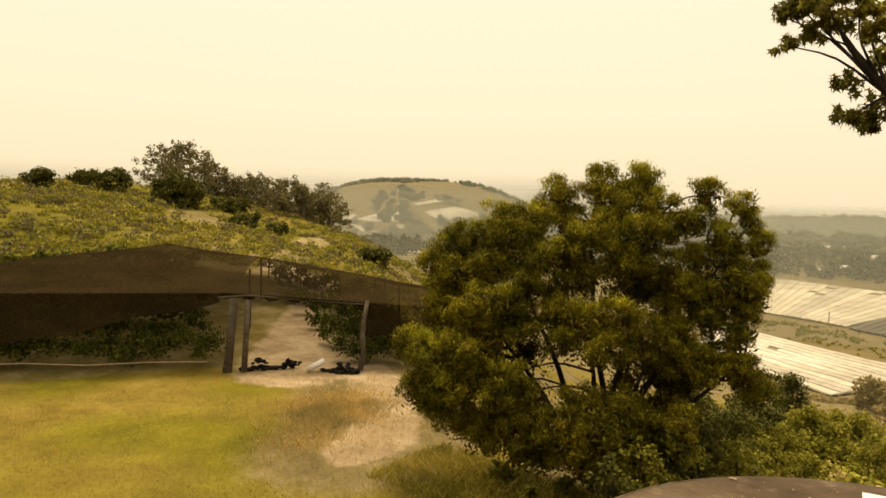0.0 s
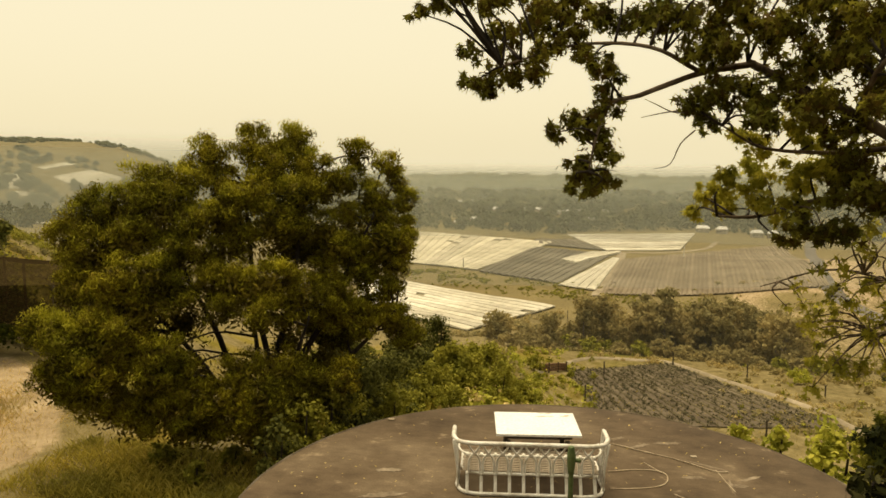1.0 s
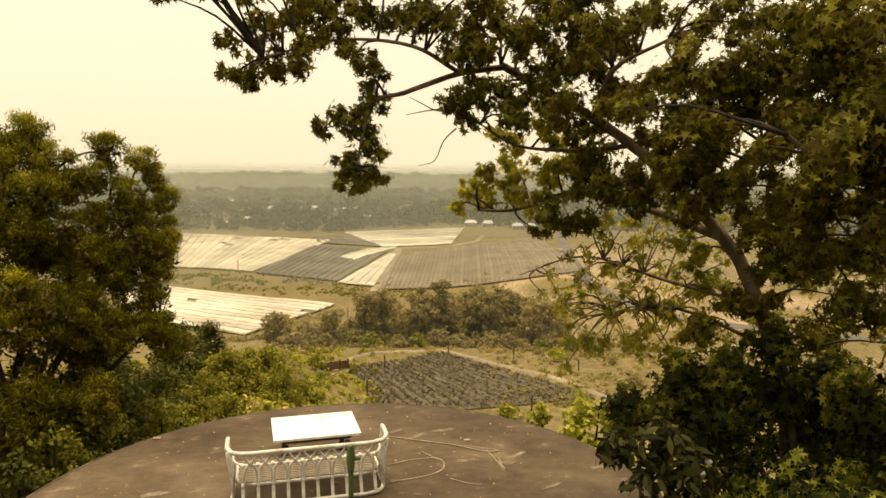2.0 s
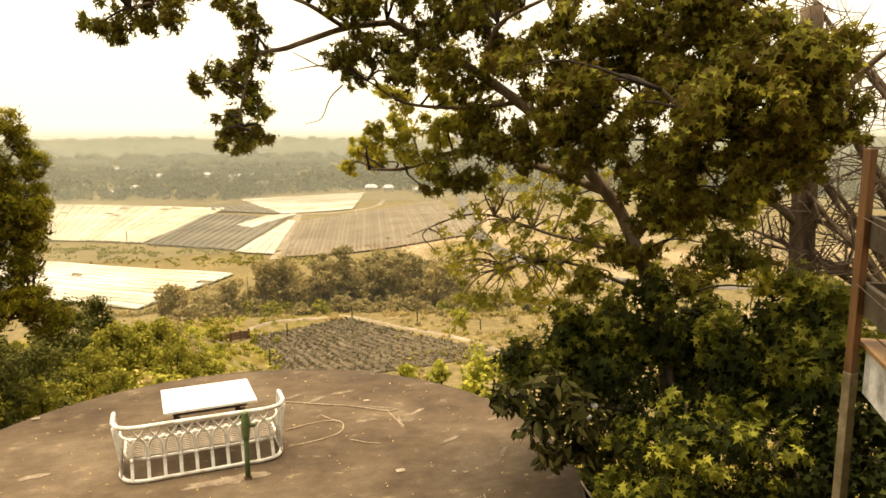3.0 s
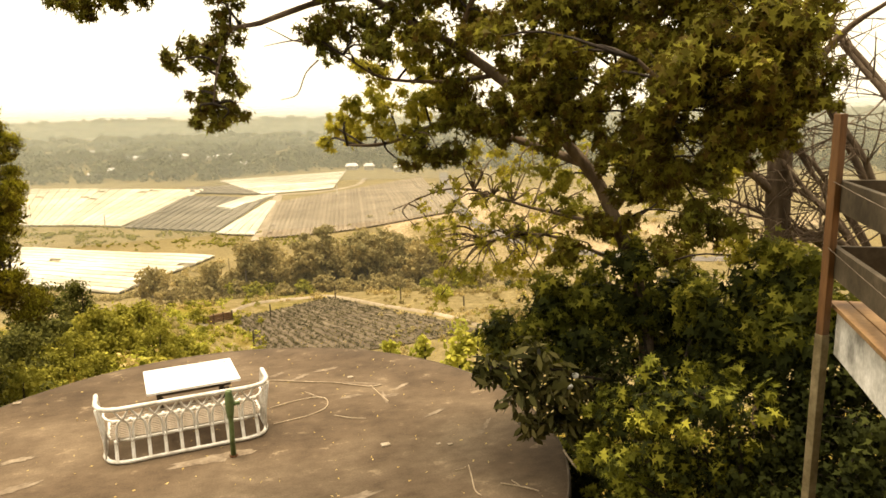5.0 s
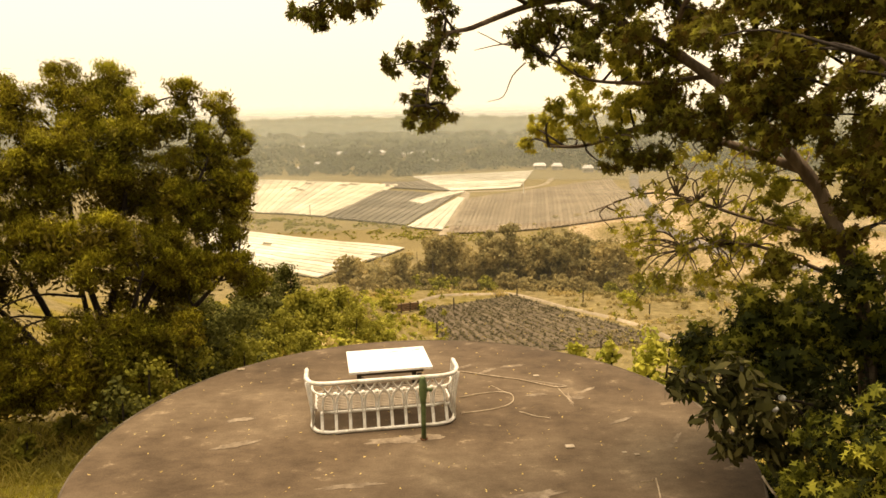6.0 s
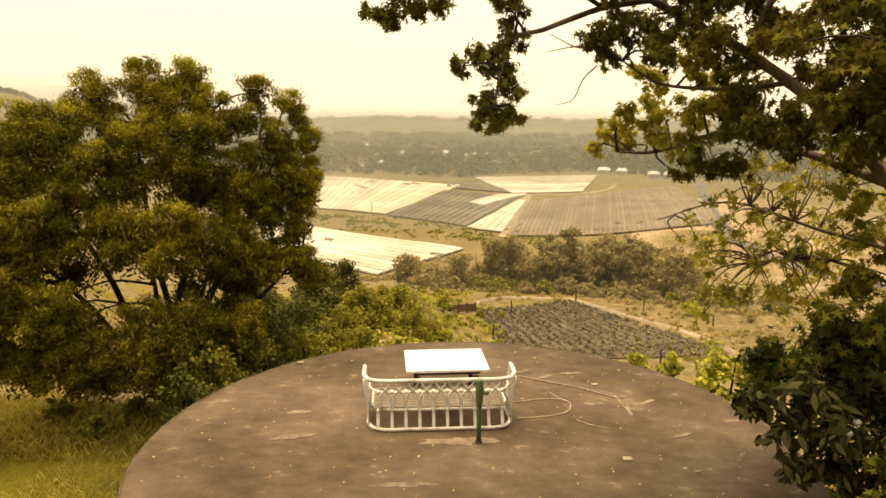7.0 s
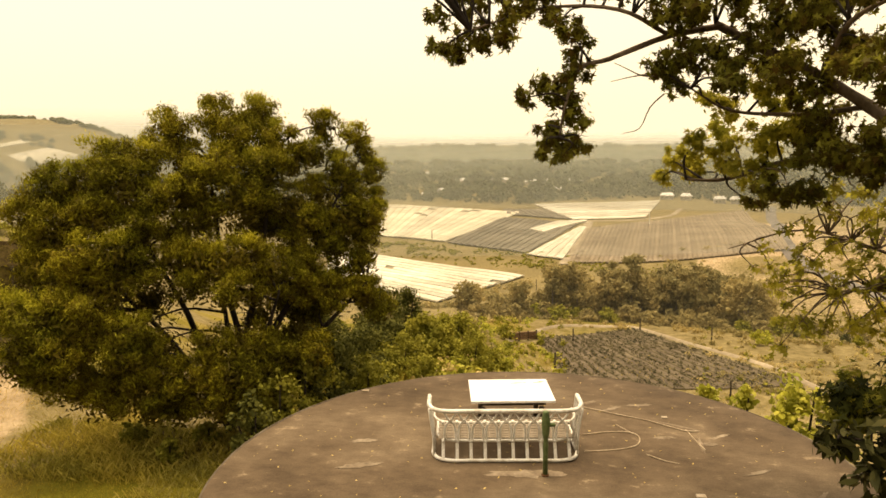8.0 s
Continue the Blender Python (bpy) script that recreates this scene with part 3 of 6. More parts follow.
# ---- white cane settee, seen from behind ----
def build_settee():
    m = Matrix.Translation((0.62, 8.30, 0.0)) @ Matrix.Rotation(radians(5.8), 4, "Z")
    s = empty("cane_settee", m, "white painted cane settee with looped back on the concrete", "settee")
    W, D = 0.86, 0.62  # half width, depth; the back runs along y = 0, the seat looks to +y

    def ring(half, back, fwd, z, lift_ends=0.0, round_r=0.22):
        """A rail that runs along the back and turns forward at both ends."""
        pts = [(-half, fwd, z + lift_ends), (-half, (back + fwd) * 0.55, z + lift_ends * 0.75), (-half, back + round_r, z + lift_ends * 0.2), (-half + round_r * 0.3, back + round_r * 0.3, z), (-half + round_r, back, z)]
        mid = [(x, back, z) for x in np.linspace(-half + round_r, half - round_r, 7)[1:-1]]
        return curve_points(pts + mid + [(-x, y, zz) for x, y, zz in reversed(pts)], 4)

    def rail(name, pts, r, label="", material=M_CANE):
        v, f = tube(pts, r, 8)
        return part(name, mesh_of(name, v, f, material, True), s, label)

    rail("base_rail", ring(W, -0.14, 0.52, 0.024), 0.022)
    rail("seat_rail", ring(W - 0.05, -0.02, 0.56, 0.22), 0.018)
    rail("back_rail", ring(W - 0.01, 0.01, 0.45, 0.43), 0.013)
    rail("top_rail", ring(W + 0.05, -0.07, 0.40, 0.60, 0.015), 0.026, "thick bowed top rail running into the arms")
    for sx in (-1, 1):  # the arms' curled ends
        x = sx * (W + 0.05)
        rail("arm_end", curve_points([(x, 0.40, 0.615), (x, 0.46, 0.60), (x, 0.475, 0.54), (x - sx * 0.02, 0.47, 0.36), (x - sx * 0.05, 0.50, 0.05)], 5), 0.021)
        for k in range(4):  # side loops
            y = 0.0 + 0.11 * k
            rail("arm_spindle", [(x - sx * 0.06, y, 0.03), (x - sx * 0.05, y + 0.02, 0.25), (x - sx * 0.02, y + 0.04, 0.45), (x, y + 0.02, 0.60)], 0.011)
    xs = np.linspace(-W + 0.12, W - 0.12, 10)
    for x in xs:  # short flat legs under the seat rail
        v, f = box(0.036, 0.020, 0.235, 0.006, (0, 0, 0))
        ob = part("slat", mesh_of("slat", v, f, M_CANE), s)
        ob.matrix_local = Matrix.Translation((x, -0.08, 0.125)) @ Matrix.Rotation(radians(-30), 4, "X")
    gap = xs[1] - xs[0]
    for x in xs[:-1]:  # round-headed loops whose canes cross above the back rail
        c = x + gap / 2
        for sx in (-1, 1):
            rail("back_loop", curve_points([(c + sx * gap * 0.40, -0.025, 0.22), (c + sx * gap * 0.41, -0.02, 0.31), (c + sx * gap * 0.33, -0.022, 0.40), (c + sx * gap * 0.10, -0.032, 0.455), (c - sx * gap * 0.16, -0.045, 0.50), (c - sx * gap * 0.47, -0.066, 0.59)], 3), 0.0125)
    for x in xs:
        rail("binding", [(x, -0.012, 0.425), (x, 0.024, 0.445)], 0.020)
        rail("binding", [(x, -0.052, 0.205), (x, -0.018, 0.235)], 0.019)
    v, f = box(2 * W - 0.13, 0.015, 0.010, 0.002)
    strip = mesh_of("seat_strip", v, f, M_OLD_CANE)
    for k, y in enumerate(np.linspace(-0.005, 0.56, 24)):
        part("seat_strip", strip, s).matrix_local = Matrix.Translation((0.006 * math.sin(5 * k), y, 0.245 + 0.003 * math.sin(3 * k))) @ Matrix.Rotation(0.004 * math.sin(7 * k), 4, "Z")
    for x in (-0.55, -0.18, 0.18, 0.55):  # bearers under the strips
        rail("seat_bearer", [(x, -0.01, 0.226), (x, 0.57, 0.226)], 0.012, "", M_OLD_CANE)
    rail("front_rail", curve_points([(-W + 0.04, 0.56, 0.25), (0, 0.60, 0.25), (W - 0.04, 0.56, 0.25)], 6), 0.016, "bare cane front rail", M_OLD_CANE)
    rail("base_front_rail", curve_points([(-W, 0.58, 0.024), (0, 0.62, 0.024), (W, 0.58, 0.024)], 6), 0.018, "bare cane front rail", M_OLD_CANE)
    return s


build_settee()


# ---- low table with a white board top ----
def build_table():
    t = empty("low_table", Matrix.Translation((0.650, 9.3275, 0)) @ Matrix.Rotation(radians(7), 4, "Z"), "low table with a worn white board top", "table")
    v, f = box(1.07, 0.83, 0.030, 0.004, (0, 0, 0.455))
    board = part("tabletop", mesh_of("tabletop", v, f, M_BOARD), t, "glossy white board with chipped edge")
    # Dark box added below the top to paint its shaded underside.
    v, f = box(0.86, 0.62, 0.07, 0.004, (0, 0, 0.404))
    part("under_shade", mesh_of("under_shade", v, f, M_RAIL), t, "dark box under the top, standing in for its shade")
    for sx in (-1, 1):
        for sy in (-1, 1):
            v, f = box(0.06, 0.06, 0.335, 0.006, (sx * 0.38, sy * 0.27, 0.1675))
            part("leg", mesh_of("leg", v, f, M_RAIL), t)
    rng = random.Random(8)
    for k in range(7):  # chips where the white face has come off
        x, y = rng.uniform(0.02, 0.46), rng.uniform(0.24, 0.39)
        vs = [(x + rng.uniform(0.01, 0.06) * math.cos(a) * 1.6, y + rng.uniform(0.005, 0.02) * math.sin(a), 0.4712) for a in np.linspace(0, 5.6, 8)]
        part("chip", mesh_of("chip", vs, [tuple(range(8))], M_CHIP), board, "bare chipboard where the face has chipped")
    return t


build_table()


# ---- green iron standpipe in front of the settee ----
def build_standpipe():
    p = empty("hand_valve", Matrix.Translation((1.075, 7.88, 0)), "green painted iron valve post standing on the tank roof", "valve")
    v, f = tube([(0, 0, 0.0), (0.0, 0, 0.25), (0.003, 0, 0.50), (0.002, 0, 0.56)], [0.031, 0.028, 0.028, 0.031], 12)
    part("stem", mesh_of("stem", v, f, M_IRON_GREEN, True), p)
    v, f = tube([(0, 0, 0.44), (0, 0, 0.48), (0, 0, 0.53), (0, 0, 0.60), (0, 0, 0.67), (0, 0, 0.70), (0, 0, 0.745), (0, 0, 0.755)], [0.032, 0.038, 0.044, 0.048, 0.048, 0.038, 0.036, 0.026], 12)
    part("head", mesh_of("head", v, f, M_IRON_GREEN, True), p, "bulging cast head")
    v, f = tube([(0.03, 0, 0.60), (0.085, 0.0, 0.60), (0.10, 0, 0.585)], [0.026, 0.024, 0.018], 8)
    part("spout", mesh_of("spout", v, f, M_IRON_GREEN, True), p)
    v, f = tube([(0, 0, 0), (0, 0, 0.016)], [0.048, 0.040], 12)
    part("base_flange", mesh_of("base_flange", v, f, M_RUST, True), p, "rusty base flange")
    return p


build_standpipe()


def flat_patch(name, cx, cy, rx, ry, turn, seed, material, label, z=0.0012, ragged=0.35, n=26):
    """A thin ragged stain or scrape lying on the tank's roof."""
    rng = random.Random(seed)
    vs = []
    for k in range(n):
        a = 2 * math.pi * k / n
        r = 1 + rng.uniform(-ragged, ragged)
        x, y = rx * r * math.cos(a), ry * r * math.sin(a)
        vs.append((cx + x * math.cos(turn) - y * math.sin(turn), cy + x * math.sin(turn) + y * math.cos(turn), z))
    vs.append((cx, cy, z + 0.002))
    fs = [(k, (k + 1) % n, n) for k in range(n)]
    return part(name, mesh_of(name, [Vector(w) - TANK for w in vs], fs, material), SLAB, label)


def vine(pts, r, seed, label="dry pale vine stem lying on the concrete"):
    rng = random.Random(seed)
    r *= 0.75
    cp = curve_points([(x + rng.uniform(-0.02, 0.02), y + rng.uniform(-0.02, 0.02), r * 0.9) for x, y in pts], 5)
    v, f = tube(cp, [r * rng.uniform(0.75, 1.2) for _ in cp], 5)
    return tagged(new("dry_vine", mesh_of("dry_vine", v, f, M_WIRE, True)), label, "vine", "dry vines on the tank roof")


vine([(1.58, 10.02), (1.85, 9.90), (2.13, 9.75), (2.5, 9.55), (2.9, 9.30), (3.05, 9.28)], 0.013, 1)
vine([(2.9, 9.30), (2.98, 9.0), (3.0, 8.7)], 0.010, 2)
vine([(1.58, 9.03), (1.9, 9.14), (2.18, 9.18), (2.30, 9.00), (2.22, 8.78), (1.93, 8.62), (1.55, 8.53)], 0.011, 3)
vine([(2.05, 9.42), (2.12, 9.30), (2.24, 9.12)], 0.010, 4)
vine([(2.28, 8.52), (2.45, 8.36), (2.62, 8.28)], 0.009, 5)
vine([(3.38, 6.77), (3.34, 6.56), (3.3, 6.29), (3.3, 6.17)], 0.011, 6)
vine([(3.22, 6.72), (3.31, 6.75), (3.38, 6.77)], 0.007, 12, "thin dark fallen twig on the concrete")
vine([(3.57, 6.34), (3.69, 6.24), (3.78, 6.15), (3.87, 6.06)], 0.012, 7)
vine([(3.7, 6.33), (3.74, 6.22)], 0.008, 8)
vine([(4.47, 6.72), (4.45, 6.52), (4.43, 6.33)], 0.018, 9, "stout pale stick at the rim of the tank")
SCRAPES = [(2.85, 9.45, 0.30, 0.025, -0.5), (2.6, 9.05, 0.14, 0.04, 0.2), (3.0, 8.85, 0.22, 0.03, 1.5), (3.3, 9.15, 0.16, 0.03, 0.6), (1.75, 10.2, 0.12, 0.05, 0.6), (0.3, 6.9, 0.3, 0.05, 0.1), (3.9, 7.6, 0.2, 0.03, 0.9), (0.90, 7.90, 0.42, 0.10, 0.1), (2.45, 10.15, 0.20, 0.05, 0.2), (2.05, 9.98, 0.17, 0.04, 0.7), (3.1, 8.9, 0.10, 0.05, 0.3), (-1.15, 8.6, 0.17, 0.05, 0.2), (-1.1, 7.9, 0.25, 0.06, 0.4), (3.45, 8.15, 0.18, 0.03, 0.5), (2.1, 6.55, 0.28, 0.07, 0.2), (-0.2, 6.5, 0.18, 0.05, 0.5)]
for k, (x, y, rx, ry, a) in enumerate(SCRAPES):
    flat_patch("scrape", x, y, rx, ry, a, 40 + k, M_SCRAPE, "pale scrape worn into the concrete", 0.001 + 0.0004 * k)
for k, (x, y, r) in enumerate([(2.69, 7.54, 0.05), (3.37, 7.30, 0.03), (3.25, 7.36, 0.025), (2.72, 9.72, 0.04), (-1.55, 10.38, 0.05)]):
    v, f = box(2 * r, 1.5 * r, 0.35 * r, 0.12 * r, (x, y, 0.17 * r))
    tagged(new("stone_chip", mesh_of("stone_chip", v, f, M_CONCRETE_PALE)), "small pale chip lying on the concrete", "stone", "chips on the tank roof")


def leaf_litter():
    """Dry flakes and grit blown over the tank's roof."""
    g = np.random.default_rng(44)
    n = 420
    a, r = g.uniform(0, 2 * math.pi, n), 3.5 * np.sqrt(g.random(n))
    c = np.stack([TANK.x + r * np.cos(a), TANK.y + r * np.sin(a), np.full(n, 0.006)], 1)
    turn, size = g.uniform(0, 2 * math.pi, n), g.uniform(0.006, 0.022, n)
    along = np.stack([np.cos(turn), np.sin(turn), g.normal(size=n) * 0.25], 1) * size[:, None]
    across = np.stack([-np.sin(turn), np.cos(turn), g.normal(size=n) * 0.25], 1) * size[:, None] * 0.5
    v = np.stack([c - along, c + across, c + along, c - across], 1)
    v[:, :, 2] = np.maximum(v[:, :, 2], 0.002)
    tagged(new("leaf_litter", kgon_mesh("leaf_litter", v, 4, L_STRAW)), "dry leaf flakes and grit scattered on the concrete", "litter", kind="stuff")


leaf_litter()


# ---- deck corner with its post and rails ----
def oriented(sx, sy, sz, p, q, bevel, lift=0.0):
    """A board of depth sy and height sz from p to q."""
    p, q = Vector(p), Vector(q)
    d = q - p
    v, f = box(d.length, sy, sz, bevel)
    m = Matrix.Translation((p + q) / 2 + Vector((0, 0, lift))) @ Matrix.Rotation(math.atan2(d.y, d.x), 4, "Z")
    return [m @ w for w in v], f


def build_deck():
    deck = empty("deck", Matrix.Translation((4.17, 3.25, 0)), "raised timber deck corner with reddish boards and a railing", "deck")
    u, w = Vector((-0.55, -0.835, 0)), Vector((0.835, -0.55, 0))
    o = Vector((0.08, 0.0, 2.555))
    # Deck is widened out of view, to shade the bank below.
    for k in range(38):
        a = o + w * (0.02 + 0.096 * k)
        v, f = oriented(1, 0.088, 0.026, a - u * 0.05, a + u * 3.6, 0.004)
        part("deck_board", mesh_of("deck_board", v, f, M_DECKING), deck)
    v, f = oriented(1, 0.045, 0.26, o + Vector((0, 0, -0.15)) + w * 0.03, o + u * 3.6 + Vector((0, 0, -0.15)) + w * 0.03, 0.004)
    part("edge_beam", mesh_of("edge_beam", v, f, M_PALE_BEAM), deck, "flaking grey edge beam")
    v, f = oriented(1, 0.045, 0.24, o + Vector((0, 0, -0.15)) + w * 0.05 + u * 0.06, o + w * 3.7 + Vector((0, 0, -0.15)) + u * 0.06, 0.004)
    part("end_beam", mesh_of("end_beam", v, f, M_GREY_WOOD), deck)
    for k in range(6):
        a = o + u * (0.5 + 0.55 * k) + Vector((0, 0, -0.14))
        v, f = oriented(1, 0.045, 0.19, a + w * 0.06, a + w * 3.6, 0.003)
        part("joist", mesh_of("joist", v, f, M_GREY_WOOD), deck)
    v, f = box(0.048, 0.048, 1.185, 0.005, (0, 0, 2.99))
    part("post", mesh_of("post", v, f, M_STAIN_WOOD), deck, "red-brown stained corner post")
    v, f = box(0.053, 0.053, 4.51, 0.005, (0.0, 0, 0.145))
    part("post_foot", mesh_of("post_foot", v, f, M_GREY_WOOD), deck, "bare weathered lower length of the post")
    for z in (3.155, 2.80):
        v, f = oriented(1, 0.03, 0.165, Vector((0.05, 0, z)), Vector((0.05, 0, z)) + u * 3.5, 0.004)
        part("side_rail", mesh_of("side_rail", v, f, M_RAIL), deck, "dark board rail")
        v, f = oriented(1, 0.03, 0.165, Vector((0.05, 0.02, z)), Vector((0.05, 0.02, z)) + w * 3.6, 0.004)
        part("end_rail", mesh_of("end_rail", v, f, M_RAIL), deck, "dark board rail")
    for z in (3.235, 2.885):  # slack cables along the rails
        pts = [Vector((0.02, 0, z)) + u * (3.5 * k / 8) + Vector((0, 0, -0.05 * math.sin(math.pi * k / 8))) for k in range(9)]
        v, f = tube([p - w * 0.03 for p in pts], 0.0025, 5)
        part("cable", mesh_of("cable", v, f, M_POST, True), deck, "thin pale cable")
    for p in (w * 3.65, u * 3.55):
        v, f = box(0.095, 0.095, 5.9, 0.008, (p.x + 0.05, p.y, 0.65))
        part("post", mesh_of("post", v, f, M_STAIN_WOOD), deck)
    return deck


build_deck()


# ---- unseen wall of an assumed house, added to block sky light from behind ----
v, f = box(19.0, 0.2, 8.6, 0.0, (2.0, -1.9, 2.5))
tagged(new("wall_unseen", mesh_of("wall_unseen", v, f, M_RAIL)), "plain dark timber wall assumed behind the deck, added unseen to block sky light", "wall", kind="structure")


# ---- trees ----
def limb_mesh(name, pts, r0, r1, material, seed, steps=4, sides=8):
    rng = random.Random(seed)
    cp = curve_points(pts, steps)
    rad = list(np.linspace(r0, r1, len(cp)))
    v, f = tube(cp, rad, sides, wobble=0.08, rng=rng)
    return mesh_of(name, v, f, material, True)


def twigs_to(bunches, hubs, seed, r=0.02, material=None, name="twigs"):
    """Thin branches from the nearest hub into each bunch."""
    rng = random.Random(seed)
    pieces = []
    for x, y, z, br in bunches:
        c = Vector((x, y, z))
        h = min(hubs, key=lambda p: (Vector(p) - c).length + 0.6 * max(0, p[2] - z))
        h = Vector(h)
        mid = (h + c) / 2 + Vector((rng.uniform(-0.12, 0.12), rng.uniform(-0.12, 0.12), 0.12 * (c - h).length))
        cp = curve_points([h, mid, c], 3)
        pieces.append(tube(cp, list(np.linspace(r, r * 0.35, len(cp))), 5))
        for _ in range(3):
            e = c + Vector((rng.gauss(0, 1), rng.gauss(0, 1), rng.gauss(0, 0.8))).normalized() * br * 0.85
            pieces.append(tube([c, (c + e) / 2 + Vector((0, 0, 0.03)), e], [r * 0.35, r * 0.25, r * 0.12], 4))
    v, f = joined(pieces)
    return mesh_of(name, v, f, material, True)


def lumps(bunches, seed, n=6, small=0.5, out=0.72, grow=1.0, up=0.35):
    """Splits each bunch into smaller ones over its upper and outer side."""
    g = np.random.default_rng(seed)
    res = []
    for x, y, z, r in bunches:
        r *= grow
        res.append((x, y, z, r * 0.7))
        for _ in range(n):
            d = g.normal(size=3)
            d[2] += up
            d /= np.linalg.norm(d)
            res.append((x + d[0] * r * out, y + d[1] * r * out, z + d[2] * r * out * 0.85, r * small * g.uniform(0.75, 1.2)))
    return res


def local(bunches, base):
    return [(x - base[0], y - base[1], z - base[2], r) for x, y, z, r in bunches]


def build_acacia():
    crest = [(-5.42, 12.22, 3.97, 0.45), (-5.57, 11.89, 3.51, 0.43), (-5.25, 12.4, 3.54, 0.39), (-4.75, 12.71, 4.22, 0.42), (-4.1, 12.91, 4.26, 0.44), (-4.32, 12.65, 3.81, 0.5), (-3.7, 12.82, 3.85, 0.41), (-3.39, 12.85, 3.39, 0.38), (-3.81, 12.46, 3.32, 0.52), (-4.51, 12.25, 3.37, 0.51), (-4.8, 11.94, 3.11, 0.42), (-6.2, 11.69, 3.51, 0.39), (-6.25, 11.39, 3.15, 0.44), (-5.76, 11.52, 3.14, 0.46), (-6.87, 11.52, 3.14, 0.44), (-7.23, 11.36, 2.92, 0.42), (-7.53, 11.32, 2.5, 0.43), (-5.27, 11.54, 2.87, 0.41)]
    tower = [(-2.85, 13.09, 4.05, 0.33), (-2.98, 13.05, 3.59, 0.33), (-2.33, 13.23, 3.88, 0.26), (-2.15, 13.35, 3.59, 0.26), (-2.61, 13.08, 3.26, 0.36), (-2.04, 13.38, 3.2, 0.28), (-2.4, 13.06, 2.92, 0.34), (-1.99, 13.31, 2.69, 0.26), (-2.96, 13.06, 2.92, 0.3), (-2.36, 12.99, 2.42, 0.4), (-2.79, 12.95, 2.17, 0.36), (-2.16, 13.2, 2.1, 0.31), (-3.37, 12.93, 2.68, 0.39), (-3.51, 13.04, 2.16, 0.33)]
    shelf = [(-6.94, 11.29, 2.39, 0.52), (-6.27, 11.29, 2.58, 0.46), (-7.33, 11.19, 1.98, 0.44), (-4.20, 12.22, 2.82, 0.52), (-3.75, 12.56, 2.79, 0.40), (-4.83, 12.26, 2.41, 0.43), (-5.64, 11.41, 2.38, 0.43), (-6.32, 10.90, 1.95, 0.49), (-5.81, 11.05, 1.97, 0.47), (-6.55, 10.83, 1.55, 0.40), (-5.48, 11.33, 1.66, 0.43), (-6.04, 11.08, 1.43, 0.43), (-4.90, 11.48, 1.84, 0.40), (-4.45, 11.53, 1.79, 0.46), (-3.97, 11.74, 1.80, 0.45), (-3.61, 12.05, 1.64, 0.40), (-4.76, 11.46, 1.37, 0.39), (-4.17, 11.57, 1.28, 0.44), (-3.82, 11.89, 1.18, 0.39), (-3.38, 12.29, 1.31, 0.34), (-5.46, 12.29, 2.16, 0.44)]
    skirt = [(-7.31, 10.45, 1.06, 0.46), (-6.72, 10.34, 1.06, 0.47), (-6.28, 10.47, 0.96, 0.46), (-6.89, 10.21, 0.69, 0.50), (-6.42, 10.28, 0.57, 0.49), (-6.19, 10.63, 0.51, 0.36), (-7.15, 10.29, 0.28, 0.40), (-6.68, 10.37, 0.12, 0.39), (-5.52, 10.79, 0.74, 0.40), (-5.62, 10.64, 0.37, 0.39), (-5.35, 11.06, 0.40, 0.32), (-5.46, 10.91, -0.06, 0.38)]
    foot = [(-4.39, 11.39, 0.33, 0.41), (-3.91, 11.61, 0.36, 0.46), (-3.53, 11.84, 0.05, 0.44), (-4.54, 11.15, -0.04, 0.41), (-3.99, 11.33, -0.12, 0.47), (-3.56, 11.67, -0.38, 0.41), (-4.34, 11.17, -0.51, 0.43), (-3.78, 11.34, -0.72, 0.42), (-4.92, 11.21, -0.43, 0.38), (-3.12, 12.78, 1.09, 0.40), (-2.68, 12.91, 0.94, 0.39), (-2.27, 13.17, 0.93, 0.38), (-1.95, 13.32, 0.64, 0.34), (-3.06, 13.11, 0.58, 0.35), (-3.54, 13.19, 0.55, 0.35)]
    heart = [(-6.05, 12.39, 0.87, 0.54), (-6.55, 12.00, 0.61, 0.49), (-4.40, 13.27, 0.42, 0.45), (-6.89, 11.87, 0.80, 0.45), (-5.42, 12.98, 2.68, 0.64), (-4.40, 13.51, 2.28, 0.64), (-6.59, 12.33, 2.56, 0.64), (-3.74, 13.44, 0.02, 0.45), (-5.97, 12.44, -0.19, 0.54), (-6.50, 11.50, -0.42, 0.47), (-5.40, 11.46, -0.70, 0.41), (-3.23, 12.42, -0.29, 0.37)]
    fringe = [(-6.54, 10.72, -0.21, 0.45), (-6.01, 10.87, -0.44, 0.45), (-5.39, 10.99, -0.57, 0.44), (-4.93, 11.36, -0.69, 0.44), (-4.49, 11.94, -0.89, 0.46), (-3.93, 11.64, -0.51, 0.42), (-5.05, 11.07, -0.14, 0.43), (-3.67, 12.33, -0.63, 0.41), (-3.43, 12.61, -0.40, 0.38), (-2.80, 11.99, 0.13, 0.36), (-5.83, 11.04, -0.06, 0.42), (-6.73, 10.48, 0.20, 0.42)]
    fill = [(-3.18, 13.52, 2.21, 0.40), (-2.69, 13.35, 1.90, 0.37), (-3.41, 12.82, 1.81, 0.41), (-3.98, 13.24, 2.23, 0.42), (-2.35, 13.75, 1.63, 0.36), (-2.88, 13.70, 2.57, 0.36), (-2.09, 13.62, 2.20, 0.31), (-3.20, 13.44, 0.83, 0.38), (-2.67, 13.58, 1.03, 0.36), (-3.85, 13.35, 0.84, 0.38), (-4.22, 12.80, 2.75, 0.43), (-5.01, 12.21, 3.00, 0.42), (-6.73, 11.67, 2.45, 0.44), (-7.16, 10.86, 1.70, 0.43), (-6.12, 12.30, 1.55, 0.43), (-6.92, 11.44, 1.00, 0.42)]
